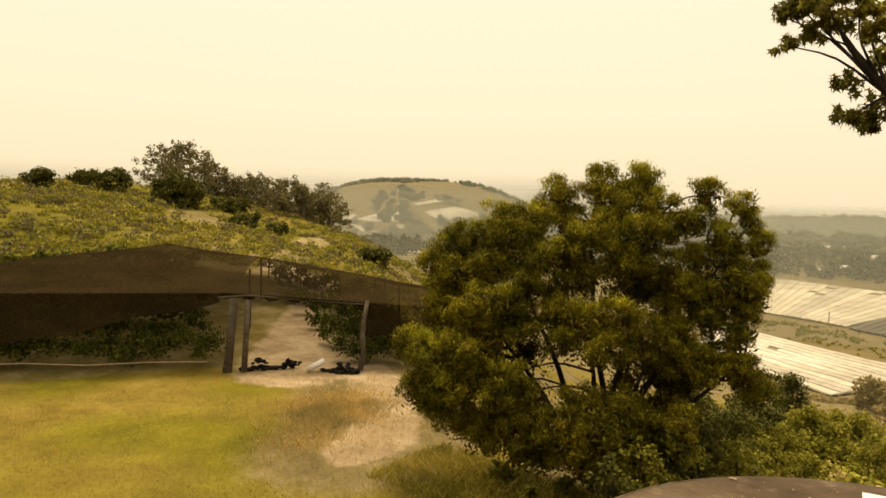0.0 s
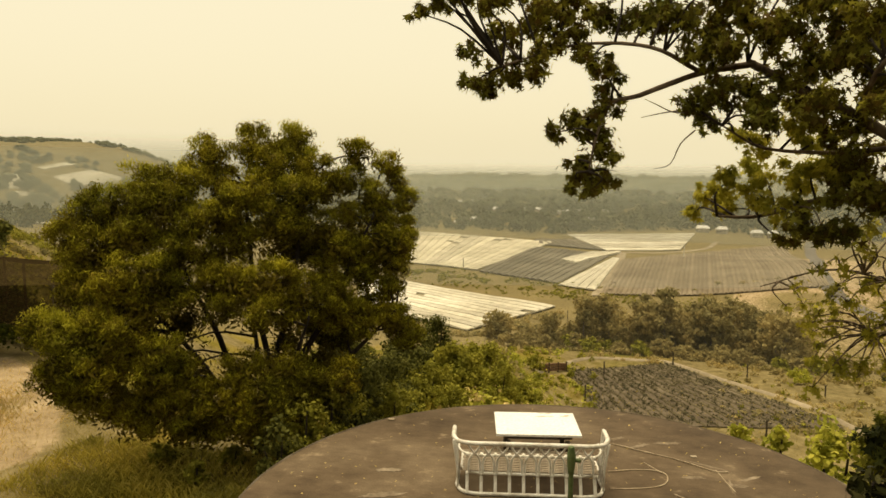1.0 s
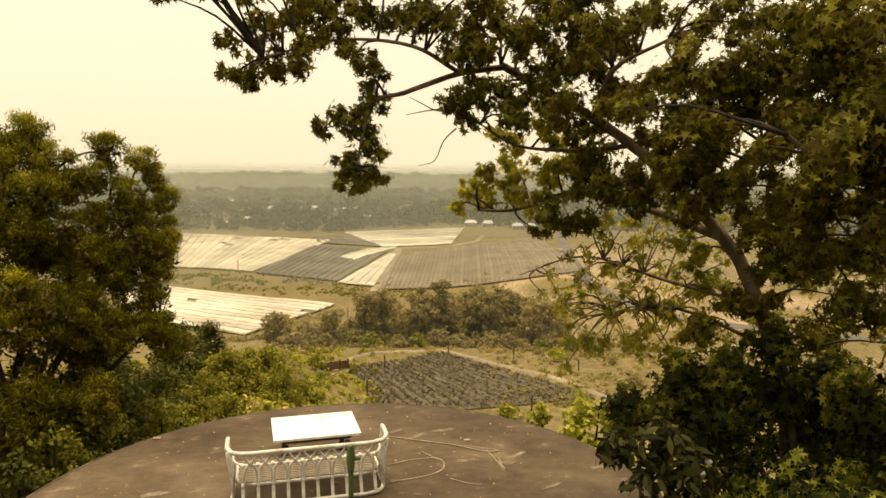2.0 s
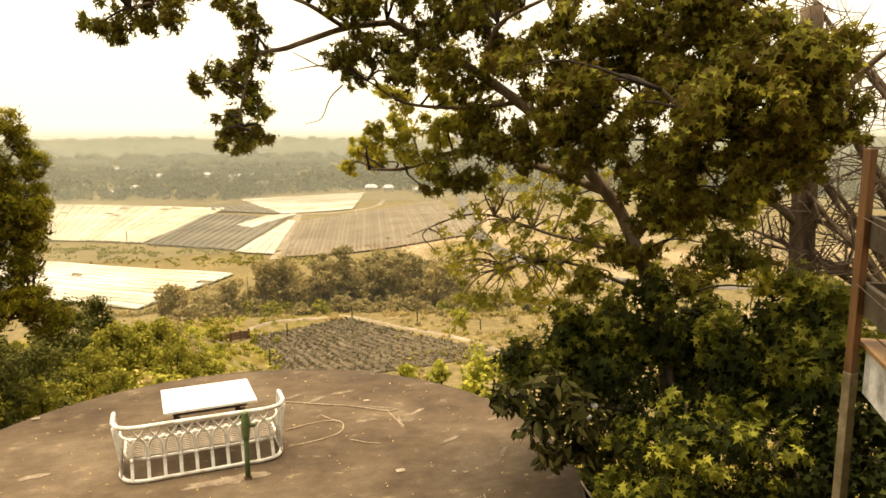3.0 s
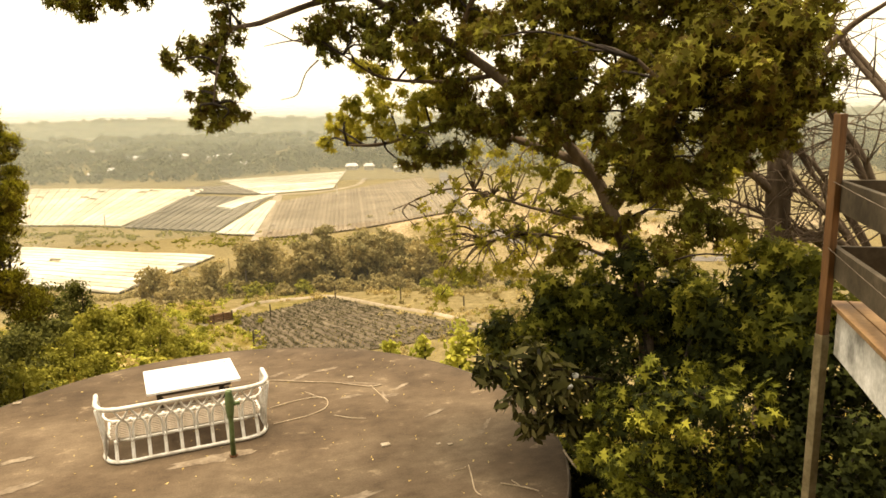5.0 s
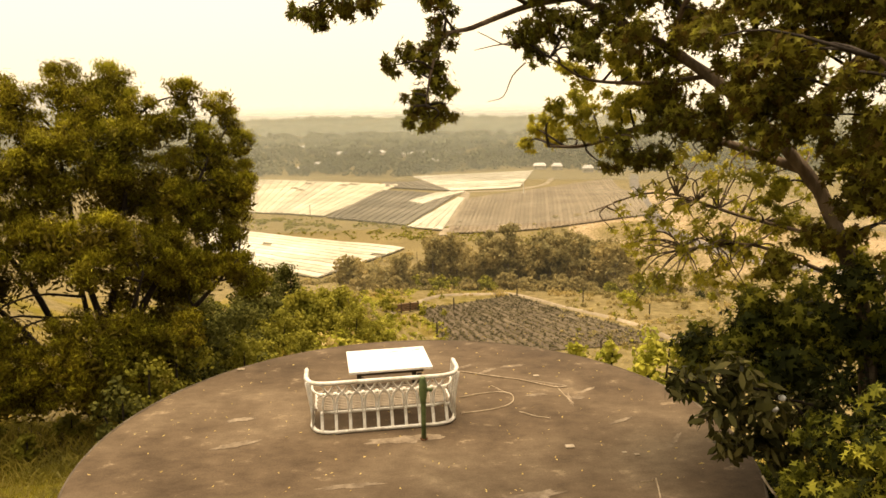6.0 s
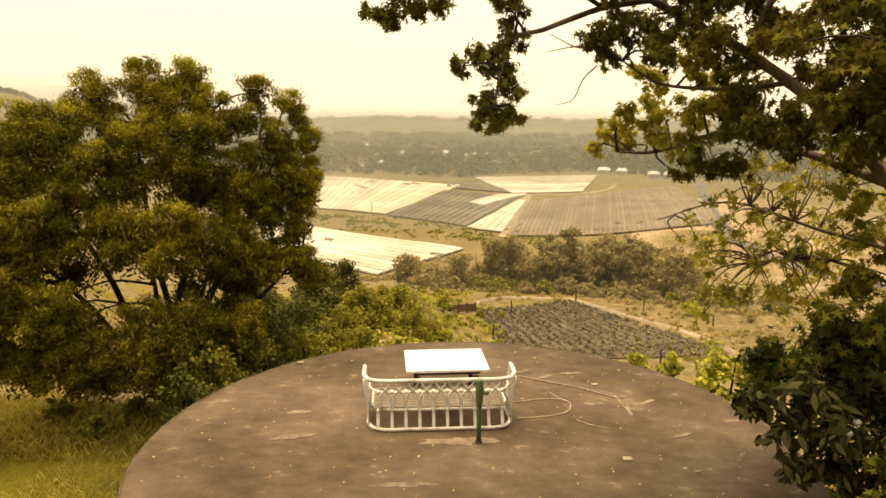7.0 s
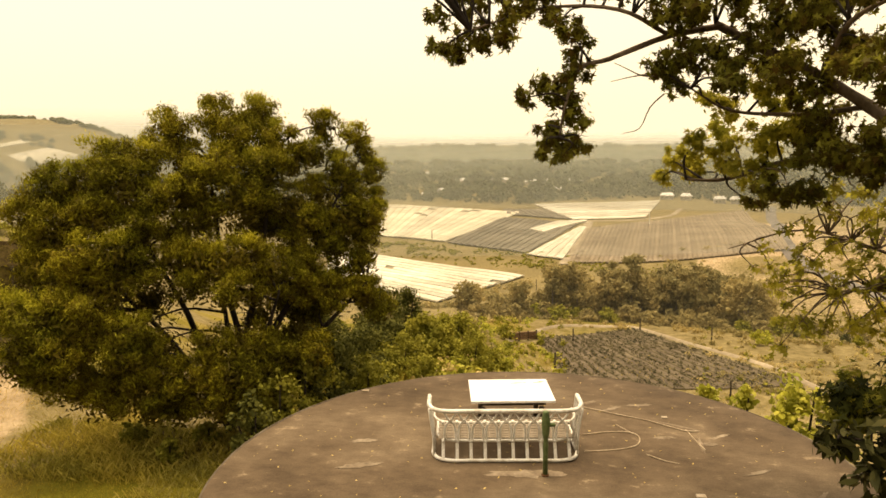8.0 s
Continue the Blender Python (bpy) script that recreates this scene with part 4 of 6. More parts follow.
    flank = [(-2.79, 13.08, 1.76, 0.37), (-2.34, 13.39, 1.44, 0.31), (-2.44, 13.21, 2.25, 0.32), (-3.19, 12.69, 1.53, 0.38), (-2.14, 13.08, 1.02, 0.30), (-2.82, 12.82, 1.09, 0.36), (-1.94, 13.04, 2.46, 0.27), (-3.15, 12.77, 2.32, 0.36)]
    base = (-4.6, 12.7, -1.75)
    t = empty("acacia_tree", Matrix.Translation(base), "broad many-stemmed olive green wattle tree in the grass", "tree")
    outer, core = local(crest + tower + shelf + skirt + foot + fringe + fill + flank, base), local(heart, base)
    ends = [(-0.3, 0.0, 5.2), (0.9, 0.2, 5.4), (2.1, 0.3, 4.7), (2.5, 0.3, 2.9), (-1.5, -0.6, 4.2), (-2.3, -0.4, 3.2), (0.2, -0.9, 3.3), (1.2, -0.8, 2.9)]
    hubs = []
    for k, e in enumerate(ends):
        s = (0.28 * math.cos(k * 2.2), 0.22 * math.sin(k * 2.2), 0)
        pts = [s, (s[0] + e[0] * 0.16, s[1] + e[1] * 0.16, e[2] * 0.24), (e[0] * 0.52, e[1] * 0.52 + 0.1, e[2] * 0.56), (e[0] * 0.8, e[1] * 0.8, e[2] * 0.82), e]
        hubs += [tuple(p) for p in curve_points(pts, 4)[5:]]
        part("stem", limb_mesh("stem", pts, 0.085, 0.018, M_DARK_BARK, k), t)
    tagged(part("branch_work", twigs_to(outer + core, hubs, 5, 0.026, M_DARK_BARK), t), kind="stuff")
    # The darker leaf colour inside the crown paints its shade.
    tagged(part("inner_foliage", crown_mesh("inner_foliage", 12, [(x, y, z - 0.08, r * 0.9) for x, y, z, r in outer] + [(x, y, z, r * 1.3) for x, y, z, r in core], 2300, 0.13, "lance", L_ACACIA_SHADE, droop=0.2, hollow=0.2), t), kind="stuff")
    part("crown", crown_mesh("crown", 11, lumps(outer, 3, 11, 0.44, 0.84, 1.02, 0.5), 5600, 0.088, "needle", L_ACACIA, droop=-0.5, hollow=0.45), t, "dense crown of narrow olive leaves")
    g = random.Random(19)
    # Paler leaves on top of each bunch paint its sunlit side.
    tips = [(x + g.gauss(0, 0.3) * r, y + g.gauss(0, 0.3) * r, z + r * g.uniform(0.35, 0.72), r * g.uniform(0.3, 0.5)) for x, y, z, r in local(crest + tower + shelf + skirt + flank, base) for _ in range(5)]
    tagged(part("lit_tops", crown_mesh("lit_tops", 14, tips, 3800, 0.085, "needle", L_ACACIA_LIT, droop=-0.8, hollow=0.3), t, "lighter yellow-green leaves that paint the sunlit bunch tops"), kind="stuff")
    return t


build_acacia()


def build_maple():
    spray = [(-0.02, 7.65, 4.97, 0.15), (0.00, 7.26, 4.59, 0.14), (0.17, 7.52, 4.67, 0.21), (0.45, 7.55, 4.73, 0.21), (0.33, 7.54, 5.11, 0.24), (0.68, 7.21, 4.84, 0.22), (0.60, 7.75, 5.26, 0.31), (0.88, 7.43, 5.24, 0.29), (1.00, 7.34, 4.96, 0.20), (1.18, 7.77, 4.91, 0.18), (0.31, 7.78, 5.67, 0.28), (0.77, 7.24, 5.57, 0.29)]
    reach = [(-0.6, 7.39, 5.58, 0.14), (-0.4, 7.24, 5.57, 0.19), (-0.5, 7.07, 5.24, 0.1), (-0.33, 7.38, 5.39, 0.14), (-0.13, 7.25, 5.43, 0.16), (0.04, 7.28, 5.51, 0.19), (0.23, 7.12, 5.35, 0.13), (-0.19, 7.04, 5.59, 0.18), (0.15, 7.15, 5.28, 0.11), (-0.07, 7.36, 5.79, 0.19), (-0.41, 7.2, 5.81, 0.19)]
    droop = [(1.22, 7.48, 4.71, 0.16), (1.41, 7.76, 4.74, 0.12), (1.30, 7.70, 4.46, 0.21), (1.14, 7.62, 4.23, 0.24), (0.80, 7.61, 4.14, 0.13), (1.26, 7.80, 4.01, 0.24), (1.09, 7.71, 3.83, 0.21), (1.32, 7.66, 3.72, 0.17), (1.04, 7.60, 3.66, 0.15), (1.20, 7.45, 3.58, 0.13)]
    high = [(1.45, 7.78, 5.25, 0.31), (1.76, 7.71, 5.33, 0.28), (2.10, 7.77, 5.23, 0.31), (2.29, 7.61, 5.03, 0.30), (2.57, 7.50, 5.21, 0.30), (2.77, 7.49, 5.05, 0.24), (2.20, 7.65, 4.88, 0.18), (2.45, 7.37, 4.88, 0.18), (1.31, 7.60, 5.64, 0.30), (1.88, 7.87, 5.75, 0.32), (2.37, 7.37, 5.54, 0.30)]
    arch = [(2.13, 7.75, 4.40, 0.17), (2.37, 7.62, 4.49, 0.27), (2.68, 7.63, 4.54, 0.30), (2.38, 7.85, 4.24, 0.17), (3.02, 7.73, 4.61, 0.31), (2.62, 7.12, 4.24, 0.20), (3.18, 7.47, 4.73, 0.31), (3.15, 7.17, 4.39, 0.29), (3.52, 7.35, 4.80, 0.31), (3.67, 7.44, 4.46, 0.31), (3.06, 7.62, 5.12, 0.28), (3.34, 7.43, 5.02, 0.28), (3.69, 7.35, 5.05, 0.31), (3.53, 7.54, 4.16, 0.25), (2.98, 7.60, 5.53, 0.31), (3.31, 7.15, 5.40, 0.30)]
    pale = [(2.69, 8.01, 4.13, 0.16), (2.94, 8.10, 4.08, 0.19), (3.15, 7.95, 4.24, 0.22), (3.35, 8.03, 4.08, 0.23), (2.59, 7.96, 3.67, 0.19), (3.00, 8.51, 3.79, 0.20), (2.49, 8.54, 3.47, 0.17), (2.71, 8.43, 3.36, 0.17), (2.38, 8.57, 3.31, 0.10), (2.91, 7.90, 3.50, 0.22), (3.25, 8.14, 3.67, 0.23), (3.48, 8.21, 3.79, 0.27), (3.57, 7.85, 3.85, 0.23), (3.33, 8.02, 3.39, 0.20), (3.22, 8.38, 3.31, 0.14)]
    shelf = [(3.52, 7.66, 3.57, 0.25), (3.73, 7.62, 3.84, 0.32), (3.62, 7.03, 3.49, 0.26), (3.14, 7.38, 3.26, 0.18), (3.38, 7.64, 3.13, 0.16), (3.54, 7.37, 3.21, 0.21), (3.13, 7.82, 3.05, 0.13)]
    dense = [(3.31, 6.10, 4.21, 0.22), (3.66, 6.09, 3.98, 0.25), (3.90, 5.93, 4.11, 0.27), (4.43, 6.41, 4.31, 0.30), (4.34, 5.76, 3.88, 0.28), (4.55, 5.59, 4.05, 0.30), (5.13, 5.94, 4.22, 0.33), (4.75, 5.31, 3.77, 0.29), (5.40, 5.73, 3.97, 0.33), (4.95, 4.88, 4.12, 0.28), (5.02, 4.75, 3.79, 0.26), (5.34, 4.90, 4.04, 0.25), (5.52, 4.86, 3.66, 0.20), (5.14, 5.10, 3.54, 0.25), (5.19, 5.48, 3.35, 0.23), (4.97, 5.90, 3.44, 0.27), (4.85, 6.26, 3.44, 0.28), (4.34, 6.21, 3.60, 0.24), (5.67, 5.35, 3.34, 0.19), (4.83, 5.44, 3.08, 0.23), (4.88, 6.10, 3.08, 0.22), (5.36, 5.95, 2.64, 0.20), (5.44, 5.49, 3.19, 0.19)]
    mass = [(4.38, 5.88, 3.26, 0.20), (4.46, 6.00, 4.59, 0.32), (4.92, 5.70, 4.60, 0.32), (5.14, 5.14, 4.52, 0.30), (4.97, 5.11, 3.01, 0.15), (5.59, 5.04, 4.06, 0.21), (5.19, 4.94, 4.29, 0.22)]
    deep = [(3.9, 6.3, 4.5, 0.42), (4.2, 6.0, 4.3, 0.46), (4.8, 6.0, 4.4, 0.49), (5.0, 5.5, 4.3, 0.47), (5.0, 4.9, 4.2, 0.38), (5.4, 4.9, 3.9, 0.18), (4.4, 6.7, 3.9, 0.46), (4.1, 5.3, 3.8, 0.42), (4.5, 5.1, 3.8, 0.42), (5.5, 5.6, 3.8, 0.44), (4.0, 6.4, 3.5, 0.32), (4.5, 6.0, 3.4, 0.3), (4.7, 5.5, 3.3, 0.26), (5.8, 6.2, 3.3, 0.26), (4.6, 5.8, 2.9, 0.2), (4.7, 6.2, 5.0, 0.49), (4.7, 5.4, 4.8, 0.45), (5.2, 5.2, 4.7, 0.41)]
    crown_side = [(3.79, 6.94, 4.48, 0.26), (4.11, 6.79, 3.99, 0.34), (4.39, 6.64, 4.31, 0.4), (3.95, 6.87, 3.99, 0.3), (4.28, 6.7, 3.89, 0.36), (4.51, 6.57, 3.93, 0.36), (4.47, 6.6, 3.46, 0.34), (4.19, 6.75, 3.55, 0.32), (3.94, 6.87, 3.59, 0.3), (3.67, 6.99, 3.85, 0.28), (3.74, 6.96, 3.49, 0.28), (4.05, 6.82, 3.34, 0.2)]
    outer = [(5.31, 4.92, 4.19, 0.3), (5.44, 4.79, 3.89, 0.28), (5.28, 4.95, 3.68, 0.3), (5.14, 5.07, 3.42, 0.26), (5.48, 4.76, 4.22, 0.26), (5.38, 4.85, 3.46, 0.2), (5.21, 5.02, 4.03, 0.34), (5.54, 4.7, 3.67, 0.16), (5.01, 5.19, 3.64, 0.3), (4.86, 5.31, 3.95, 0.3)]
    wall = [(4.73, 5.54, 3.97, 0.36), (4.84, 5.15, 4.16, 0.35), (4.80, 5.78, 3.38, 0.27), (4.62, 5.04, 3.55, 0.33), (4.77, 5.69, 2.96, 0.26), (5.03, 5.58, 3.06, 0.32), (4.94, 5.12, 3.25, 0.30), (4.57, 5.26, 2.63, 0.30), (5.19, 5.42, 2.58, 0.32), (4.57, 5.50, 2.29, 0.26), (5.29, 5.29, 3.75, 0.37), (5.03, 4.93, 3.01, 0.30)]
    canopy = [(3.20, 7.30, 5.30, 0.30), (3.36, 6.54, 5.04, 0.27), (4.03, 7.07, 5.23, 0.27), (4.34, 6.75, 5.07, 0.29), (4.68, 6.56, 5.09, 0.32), (4.87, 6.17, 4.92, 0.34), (4.95, 5.70, 4.84, 0.32), (5.48, 5.92, 4.90, 0.35), (3.84, 6.18, 4.61, 0.22), (4.54, 6.66, 4.54, 0.28), (4.67, 6.15, 4.49, 0.30), (4.88, 5.92, 5.29, 0.33), (4.45, 6.39, 5.39, 0.34), (5.38, 5.83, 5.29, 0.35)]
    inner = [(4.7, 7.2, 2.9, 0.31), (5.0, 7.0, 3.0, 0.34), (5.1, 6.6, 3.1, 0.39), (5.9, 7.0, 2.9, 0.43), (5.8, 6.0, 3.0, 0.32), (5.9, 6.5, 2.5, 0.34), (5.8, 7.1, 2.6, 0.36), (4.9, 6.7, 2.5, 0.3), (4.8, 7.3, 2.5, 0.28), (6.3, 6.3, 2.4, 0.29), (5.9, 5.9, 2.2, 0.29), (5.7, 6.5, 2.1, 0.34), (5.5, 7.1, 2.2, 0.35), (4.4, 7.4, 2.8, 0.25), (4.5, 7.7, 2.2, 0.23), (4.6, 7.0, 2.1, 0.27)]
    base = (5.5, 6.6, -2.2)
    t = empty("lobed_leaf_tree", Matrix.Translation(base), "large leaning tree with star-shaped leaves arching over the tank", "tree")
    limbs = [
        ([(5.5, 6.6, -2.2), (5.45, 6.62, 0.2), (5.35, 6.66, 1.57), (5.05, 6.86, 2.6), (4.81, 7.0, 3.07), (4.23, 7.3, 3.78), (3.62, 7.55, 4.28), (3.18, 7.69, 4.54), (2.68, 7.82, 4.84)], 0.13, 0.055),
        ([(2.75, 7.80, 4.82), (2.23, 7.85, 4.74), (1.65, 7.75, 4.52), (1.35, 7.6, 4.42), (1.22, 7.5, 4.1), (1.15, 7.4, 3.75)], 0.05, 0.012),
        ([(2.23, 7.85, 4.76), (1.7, 7.5, 4.95), (1.0, 7.3, 4.95), (0.3, 7.2, 4.75)], 0.035, 0.012),
        ([(4.81, 7.0, 3.07), (4.3, 7.6, 3.32), (3.64, 7.97, 3.5), (2.95, 8.15, 3.30), (2.5, 8.0, 3.3)], 0.075, 0.015),
        ([(5.1, 6.8, 2.4), (4.5, 7.6, 2.55), (3.8, 8.2, 2.75), (3.1, 8.5, 2.5)], 0.035, 0.008),
        ([(5.2, 6.75, 2.0), (4.6, 7.5, 2.25), (4.1, 8.1, 2.1)], 0.035, 0.008),
        ([(4.6, 7.1, 3.35), (4.8, 6.4, 4.0), (4.9, 5.7, 4.5), (5.0, 5.2, 4.8)], 0.085, 0.03),
        ([(5.1, 6.85, 2.6), (5.0, 6.0, 3.3), (4.7, 5.4, 3.7), (4.3, 5.3, 4.0)], 0.07, 0.02),
        ([(3.62, 7.55, 4.28), (3.6, 7.0, 4.7), (3.9, 6.5, 4.9)], 0.05, 0.02),
        ([(4.0, 7.4, 4.0), (3.5, 7.7, 3.95), (2.9, 7.9, 4.0), (2.4, 7.5, 4.2)], 0.04, 0.012),
    ]
    hubs = []
    for k, (pts, r0, r1) in enumerate(limbs):
        pts = [tuple(Vector(p) - Vector(base)) for p in pts]
        hubs += [tuple(p) for p in curve_points(pts, 4)[(8 if k == 0 else 3):]]
        r0, r1 = r0 * 0.7, r1 * 0.75
        part("trunk" if k == 0 else "limb", limb_mesh("limb", pts, r0, r1, M_BARK, 20 + k, 5), t)
    dark_b = local(spray + reach + droop + high + arch + shelf + dense + mass + canopy + wall[::2] + deep[::2] + crown_side[::2] + outer + inner[3::4], base)
    pale_b = local(pale + [(x, y, z, r * 0.7) for x, y, z, r in inner[::2]], base)
    tagged(part("branch_work", twigs_to(dark_b + pale_b, hubs, 6, 0.016, M_DARK_BARK), t), kind="stuff")
    part("crown", crown_mesh("crown", 21, lumps(dark_b, 4, 5, 0.5, 0.8, 1.0), 2900, 0.078, "star", L_MAPLE, droop=0.7, hollow=0.2), t, "dark green star-shaped leaves")
    for k, pts in enumerate(([(2.17, 7.58, 4.16), (2.04, 7.60, 4.03), (1.95, 7.61, 3.83), (1.79, 7.63, 3.78)], [(2.08, 7.59, 4.33), (1.95, 7.61, 4.34), (1.79, 7.63, 4.42), (1.69, 7.65, 4.47)], [(2.00, 7.60, 4.35), (1.85, 7.63, 4.33), (1.66, 7.65, 4.29)])):
        pts = [tuple(Vector(p) - Vector(base)) for p in pts]
        part("bare_twig", limb_mesh("bare_twig", pts, 0.009, 0.003, M_BARK, 40 + k, 3, 5), t, "thin bare hanging twig")
    thin = []
    tw = random.Random(61)
    for _ in range(110):
        thin.append((tw.uniform(3.3, 5.2) - base[0], tw.uniform(7.2, 8.4) - base[1], tw.uniform(1.6, 3.3) - base[2], tw.uniform(0.10, 0.2)))
    tagged(part("side_branch_work", twigs_to(thin, hubs, 8, 0.012, M_BARK), t, "fine bare side twigs"), kind="stuff")
    part("thin_crown", crown_mesh("thin_crown", 23, thin, 900, 0.07, "star", L_PALE, droop=0.5, hollow=0.1), t, "scattered yellow-green leaves")
    part("pale_crown", crown_mesh("pale_crown", 22, lumps(pale_b, 5, 5, 0.45, 0.85, 1.08), 3500, 0.074, "star", L_PALE, droop=0.45, hollow=0.2), t, "yellow-green star-shaped leaves")
    return t


build_maple()


def build_bank_shrubs():
    low = [(4.2, 7.6, 1.1, 0.31), (4.5, 7.0, 1.5, 0.42), (5.1, 6.9, 1.6, 0.46), (5.8, 6.8, 1.5, 0.51), (5.8, 5.8, 1.6, 0.46), (6.1, 5.5, 1.6, 0.4), (4.8, 6.7, 1.2, 0.47), (5.8, 6.7, 1.0, 0.5), (6.3, 6.1, 1.0, 0.49), (5.1, 6.5, 2.1, 0.24), (5.8, 5.0, 2.2, 0.32), (5.6, 4.6, 2.0, 0.34), (5.4, 4.5, 1.8, 0.3), (5.6, 5.2, 2.1, 0.36), (5.6, 4.9, 1.8, 0.34)]
    broad = [(3.5, 6.4, 1.2, 0.16), (3.8, 6.2, 1.3, 0.23), (4.1, 6.2, 1.1, 0.26), (3.7, 6.2, 1.0, 0.18), (4.2, 6.3, 0.7, 0.27), (4.6, 6.2, 0.9, 0.27), (4.0, 6.5, 0.5, 0.14), (4.4, 6.2, 0.6, 0.22)]
    privet = [(4.3, 5.4, 1.0, 0.28), (4.2, 4.6, 1.5, 0.32), (4.6, 4.5, 1.4, 0.35), (5.3, 4.6, 1.3, 0.33), (4.2, 5.3, 0.6, 0.28), (4.4, 4.8, 0.9, 0.38), (5.0, 4.8, 0.7, 0.43), (5.1, 4.4, 0.9, 0.36), (5.5, 4.2, 1.6, 0.28), (5.3, 3.8, 1.4, 0.35), (5.2, 3.9, 0.9, 0.39), (4.5, 4.8, 0.4, 0.4), (4.8, 4.2, 0.6, 0.39), (4.85, 6.3, -0.1, 0.33), (4.8, 5.75, 0.0, 0.4), (4.7, 5.55, 0.4, 0.3), (5.0, 5.5, -0.6, 0.5), (5.0, 6.9, -0.3, 0.4), (4.3, 4.6, 0.1, 0.36)]
    under = [(4.7 + 0.55 * i + 0.2 * (j % 2), 3.7 + 0.62 * j, -0.9 + 0.45 * ((i + j) % 3), 0.5) for i in range(4) for j in range(5)]
    privet += [b for b in under if math.hypot(b[0] - TANK.x, b[1] - TANK.y) > TANK_R + 0.45]
    # Near-black bunches fill gaps where only shade should show.
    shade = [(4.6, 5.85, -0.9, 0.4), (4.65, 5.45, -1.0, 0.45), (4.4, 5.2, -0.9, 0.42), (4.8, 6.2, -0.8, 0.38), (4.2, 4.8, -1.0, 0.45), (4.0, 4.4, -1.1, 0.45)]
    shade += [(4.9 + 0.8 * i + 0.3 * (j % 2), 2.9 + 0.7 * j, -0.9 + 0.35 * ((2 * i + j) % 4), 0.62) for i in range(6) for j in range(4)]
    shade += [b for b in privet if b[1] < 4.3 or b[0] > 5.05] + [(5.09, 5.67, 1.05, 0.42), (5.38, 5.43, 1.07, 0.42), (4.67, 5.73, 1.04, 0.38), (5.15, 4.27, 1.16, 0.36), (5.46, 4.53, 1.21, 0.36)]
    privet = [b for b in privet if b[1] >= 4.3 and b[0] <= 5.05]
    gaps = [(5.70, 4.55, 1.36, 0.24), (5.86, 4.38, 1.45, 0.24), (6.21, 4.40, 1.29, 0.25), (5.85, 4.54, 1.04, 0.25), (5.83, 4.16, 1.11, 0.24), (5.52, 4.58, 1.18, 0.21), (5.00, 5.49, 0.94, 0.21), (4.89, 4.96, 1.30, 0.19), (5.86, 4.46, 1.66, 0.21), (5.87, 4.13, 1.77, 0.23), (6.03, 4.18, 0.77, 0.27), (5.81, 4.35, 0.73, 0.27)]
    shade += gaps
    for k in range(14):  # near-black bunches that paint the shaded gap along the tank's wall
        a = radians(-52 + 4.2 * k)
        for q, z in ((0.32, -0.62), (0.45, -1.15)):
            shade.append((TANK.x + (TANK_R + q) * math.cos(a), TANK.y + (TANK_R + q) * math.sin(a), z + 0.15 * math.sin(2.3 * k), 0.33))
    for name, b, base, leaf, size, per, shape, label, cat in (
        ("painted_shade_shrub", shade, (5.6, 4.2, -2.0), L_SHADE, 0.075, 1000, "trident", "shrub below the deck, its shade put into near-black leaf colour", "shrub"),
        ("young_lobed_leaf_tree", low, (5.4, 6.3, -2.0), L_YOUNG, 0.09, 1800, "star", "low dense growth of star-shaped green leaves", "shrub"),
        ("broad_leaf_shrub", broad, (5.1, 5.9, -2.0), L_BROAD, 0.14, 800, "long", "shrub with large drooping dull green leaves over the tank rim", "shrub"),
        ("small_leaf_shrub", privet, (5.0, 4.6, -2.0), L_PRIVET, 0.074, 1900, "star", "bushy shrub with small bright green leaves below the deck", "shrub"),
    ):
        t = empty(name, Matrix.Translation(base), label, cat)
        lb = local(b, base)
        stems = []
        for k in range(5):
            a = k * 1.3
            e = lb[(k * 2) % len(lb)]
            pts = [(0.15 * math.cos(a), 0.15 * math.sin(a), 0), (e[0] * 0.12, e[1] * 0.12, e[2] * 0.6), (e[0] * 0.45, e[1] * 0.45, e[2] * 0.95), e[:3]]
            stems += [tuple(p) for p in curve_points(pts, 4)[4:]]
            part("stem", limb_mesh("stem", pts, 0.024, 0.01, M_DARK_BARK, 50 + k), t)
        tagged(part("branch_work", twigs_to(lb, stems, 7, 0.012, M_DARK_BARK), t), kind="stuff")
        if name == "broad_leaf_shrub":
            for bx, by, bz in ((4.25, 6.1, 1.12), (4.16, 6.05, 1.04)):
                bm = bmesh.new()
                bmesh.ops.create_icosphere(bm, subdivisions=2, radius=0.035, matrix=Matrix.Diagonal((1, 1, 0.8, 1)))
                me = bpy.data.meshes.new("flower_head")
                bm.to_mesh(me)
                bm.free()
                me.materials.append(M_BOARD)
                part("flower_head", me, t, "small white flower head").location = Vector((bx, by, bz)) - Vector(base)
        # Small-leaf and young shrubs: shade painted into near-black inner leaves.
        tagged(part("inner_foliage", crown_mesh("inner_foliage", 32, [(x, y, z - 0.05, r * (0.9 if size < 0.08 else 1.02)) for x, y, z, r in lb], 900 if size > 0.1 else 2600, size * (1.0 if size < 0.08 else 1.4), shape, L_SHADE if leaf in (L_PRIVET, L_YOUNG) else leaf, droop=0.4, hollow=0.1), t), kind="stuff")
        part("foliage", crown_mesh("foliage", 31, lumps(lb, 9, 8 if name == "small_leaf_shrub" else 6, 0.36 if name == "small_leaf_shrub" else 0.5, 1.0 if name == "small_leaf_shrub" else 0.75, 1.08 if name == "small_leaf_shrub" else 1.2), per, size, shape, leaf, droop=0.8 if name == "broad_leaf_shrub" else 0.35, hollow=0.3), t)


build_bank_shrubs()


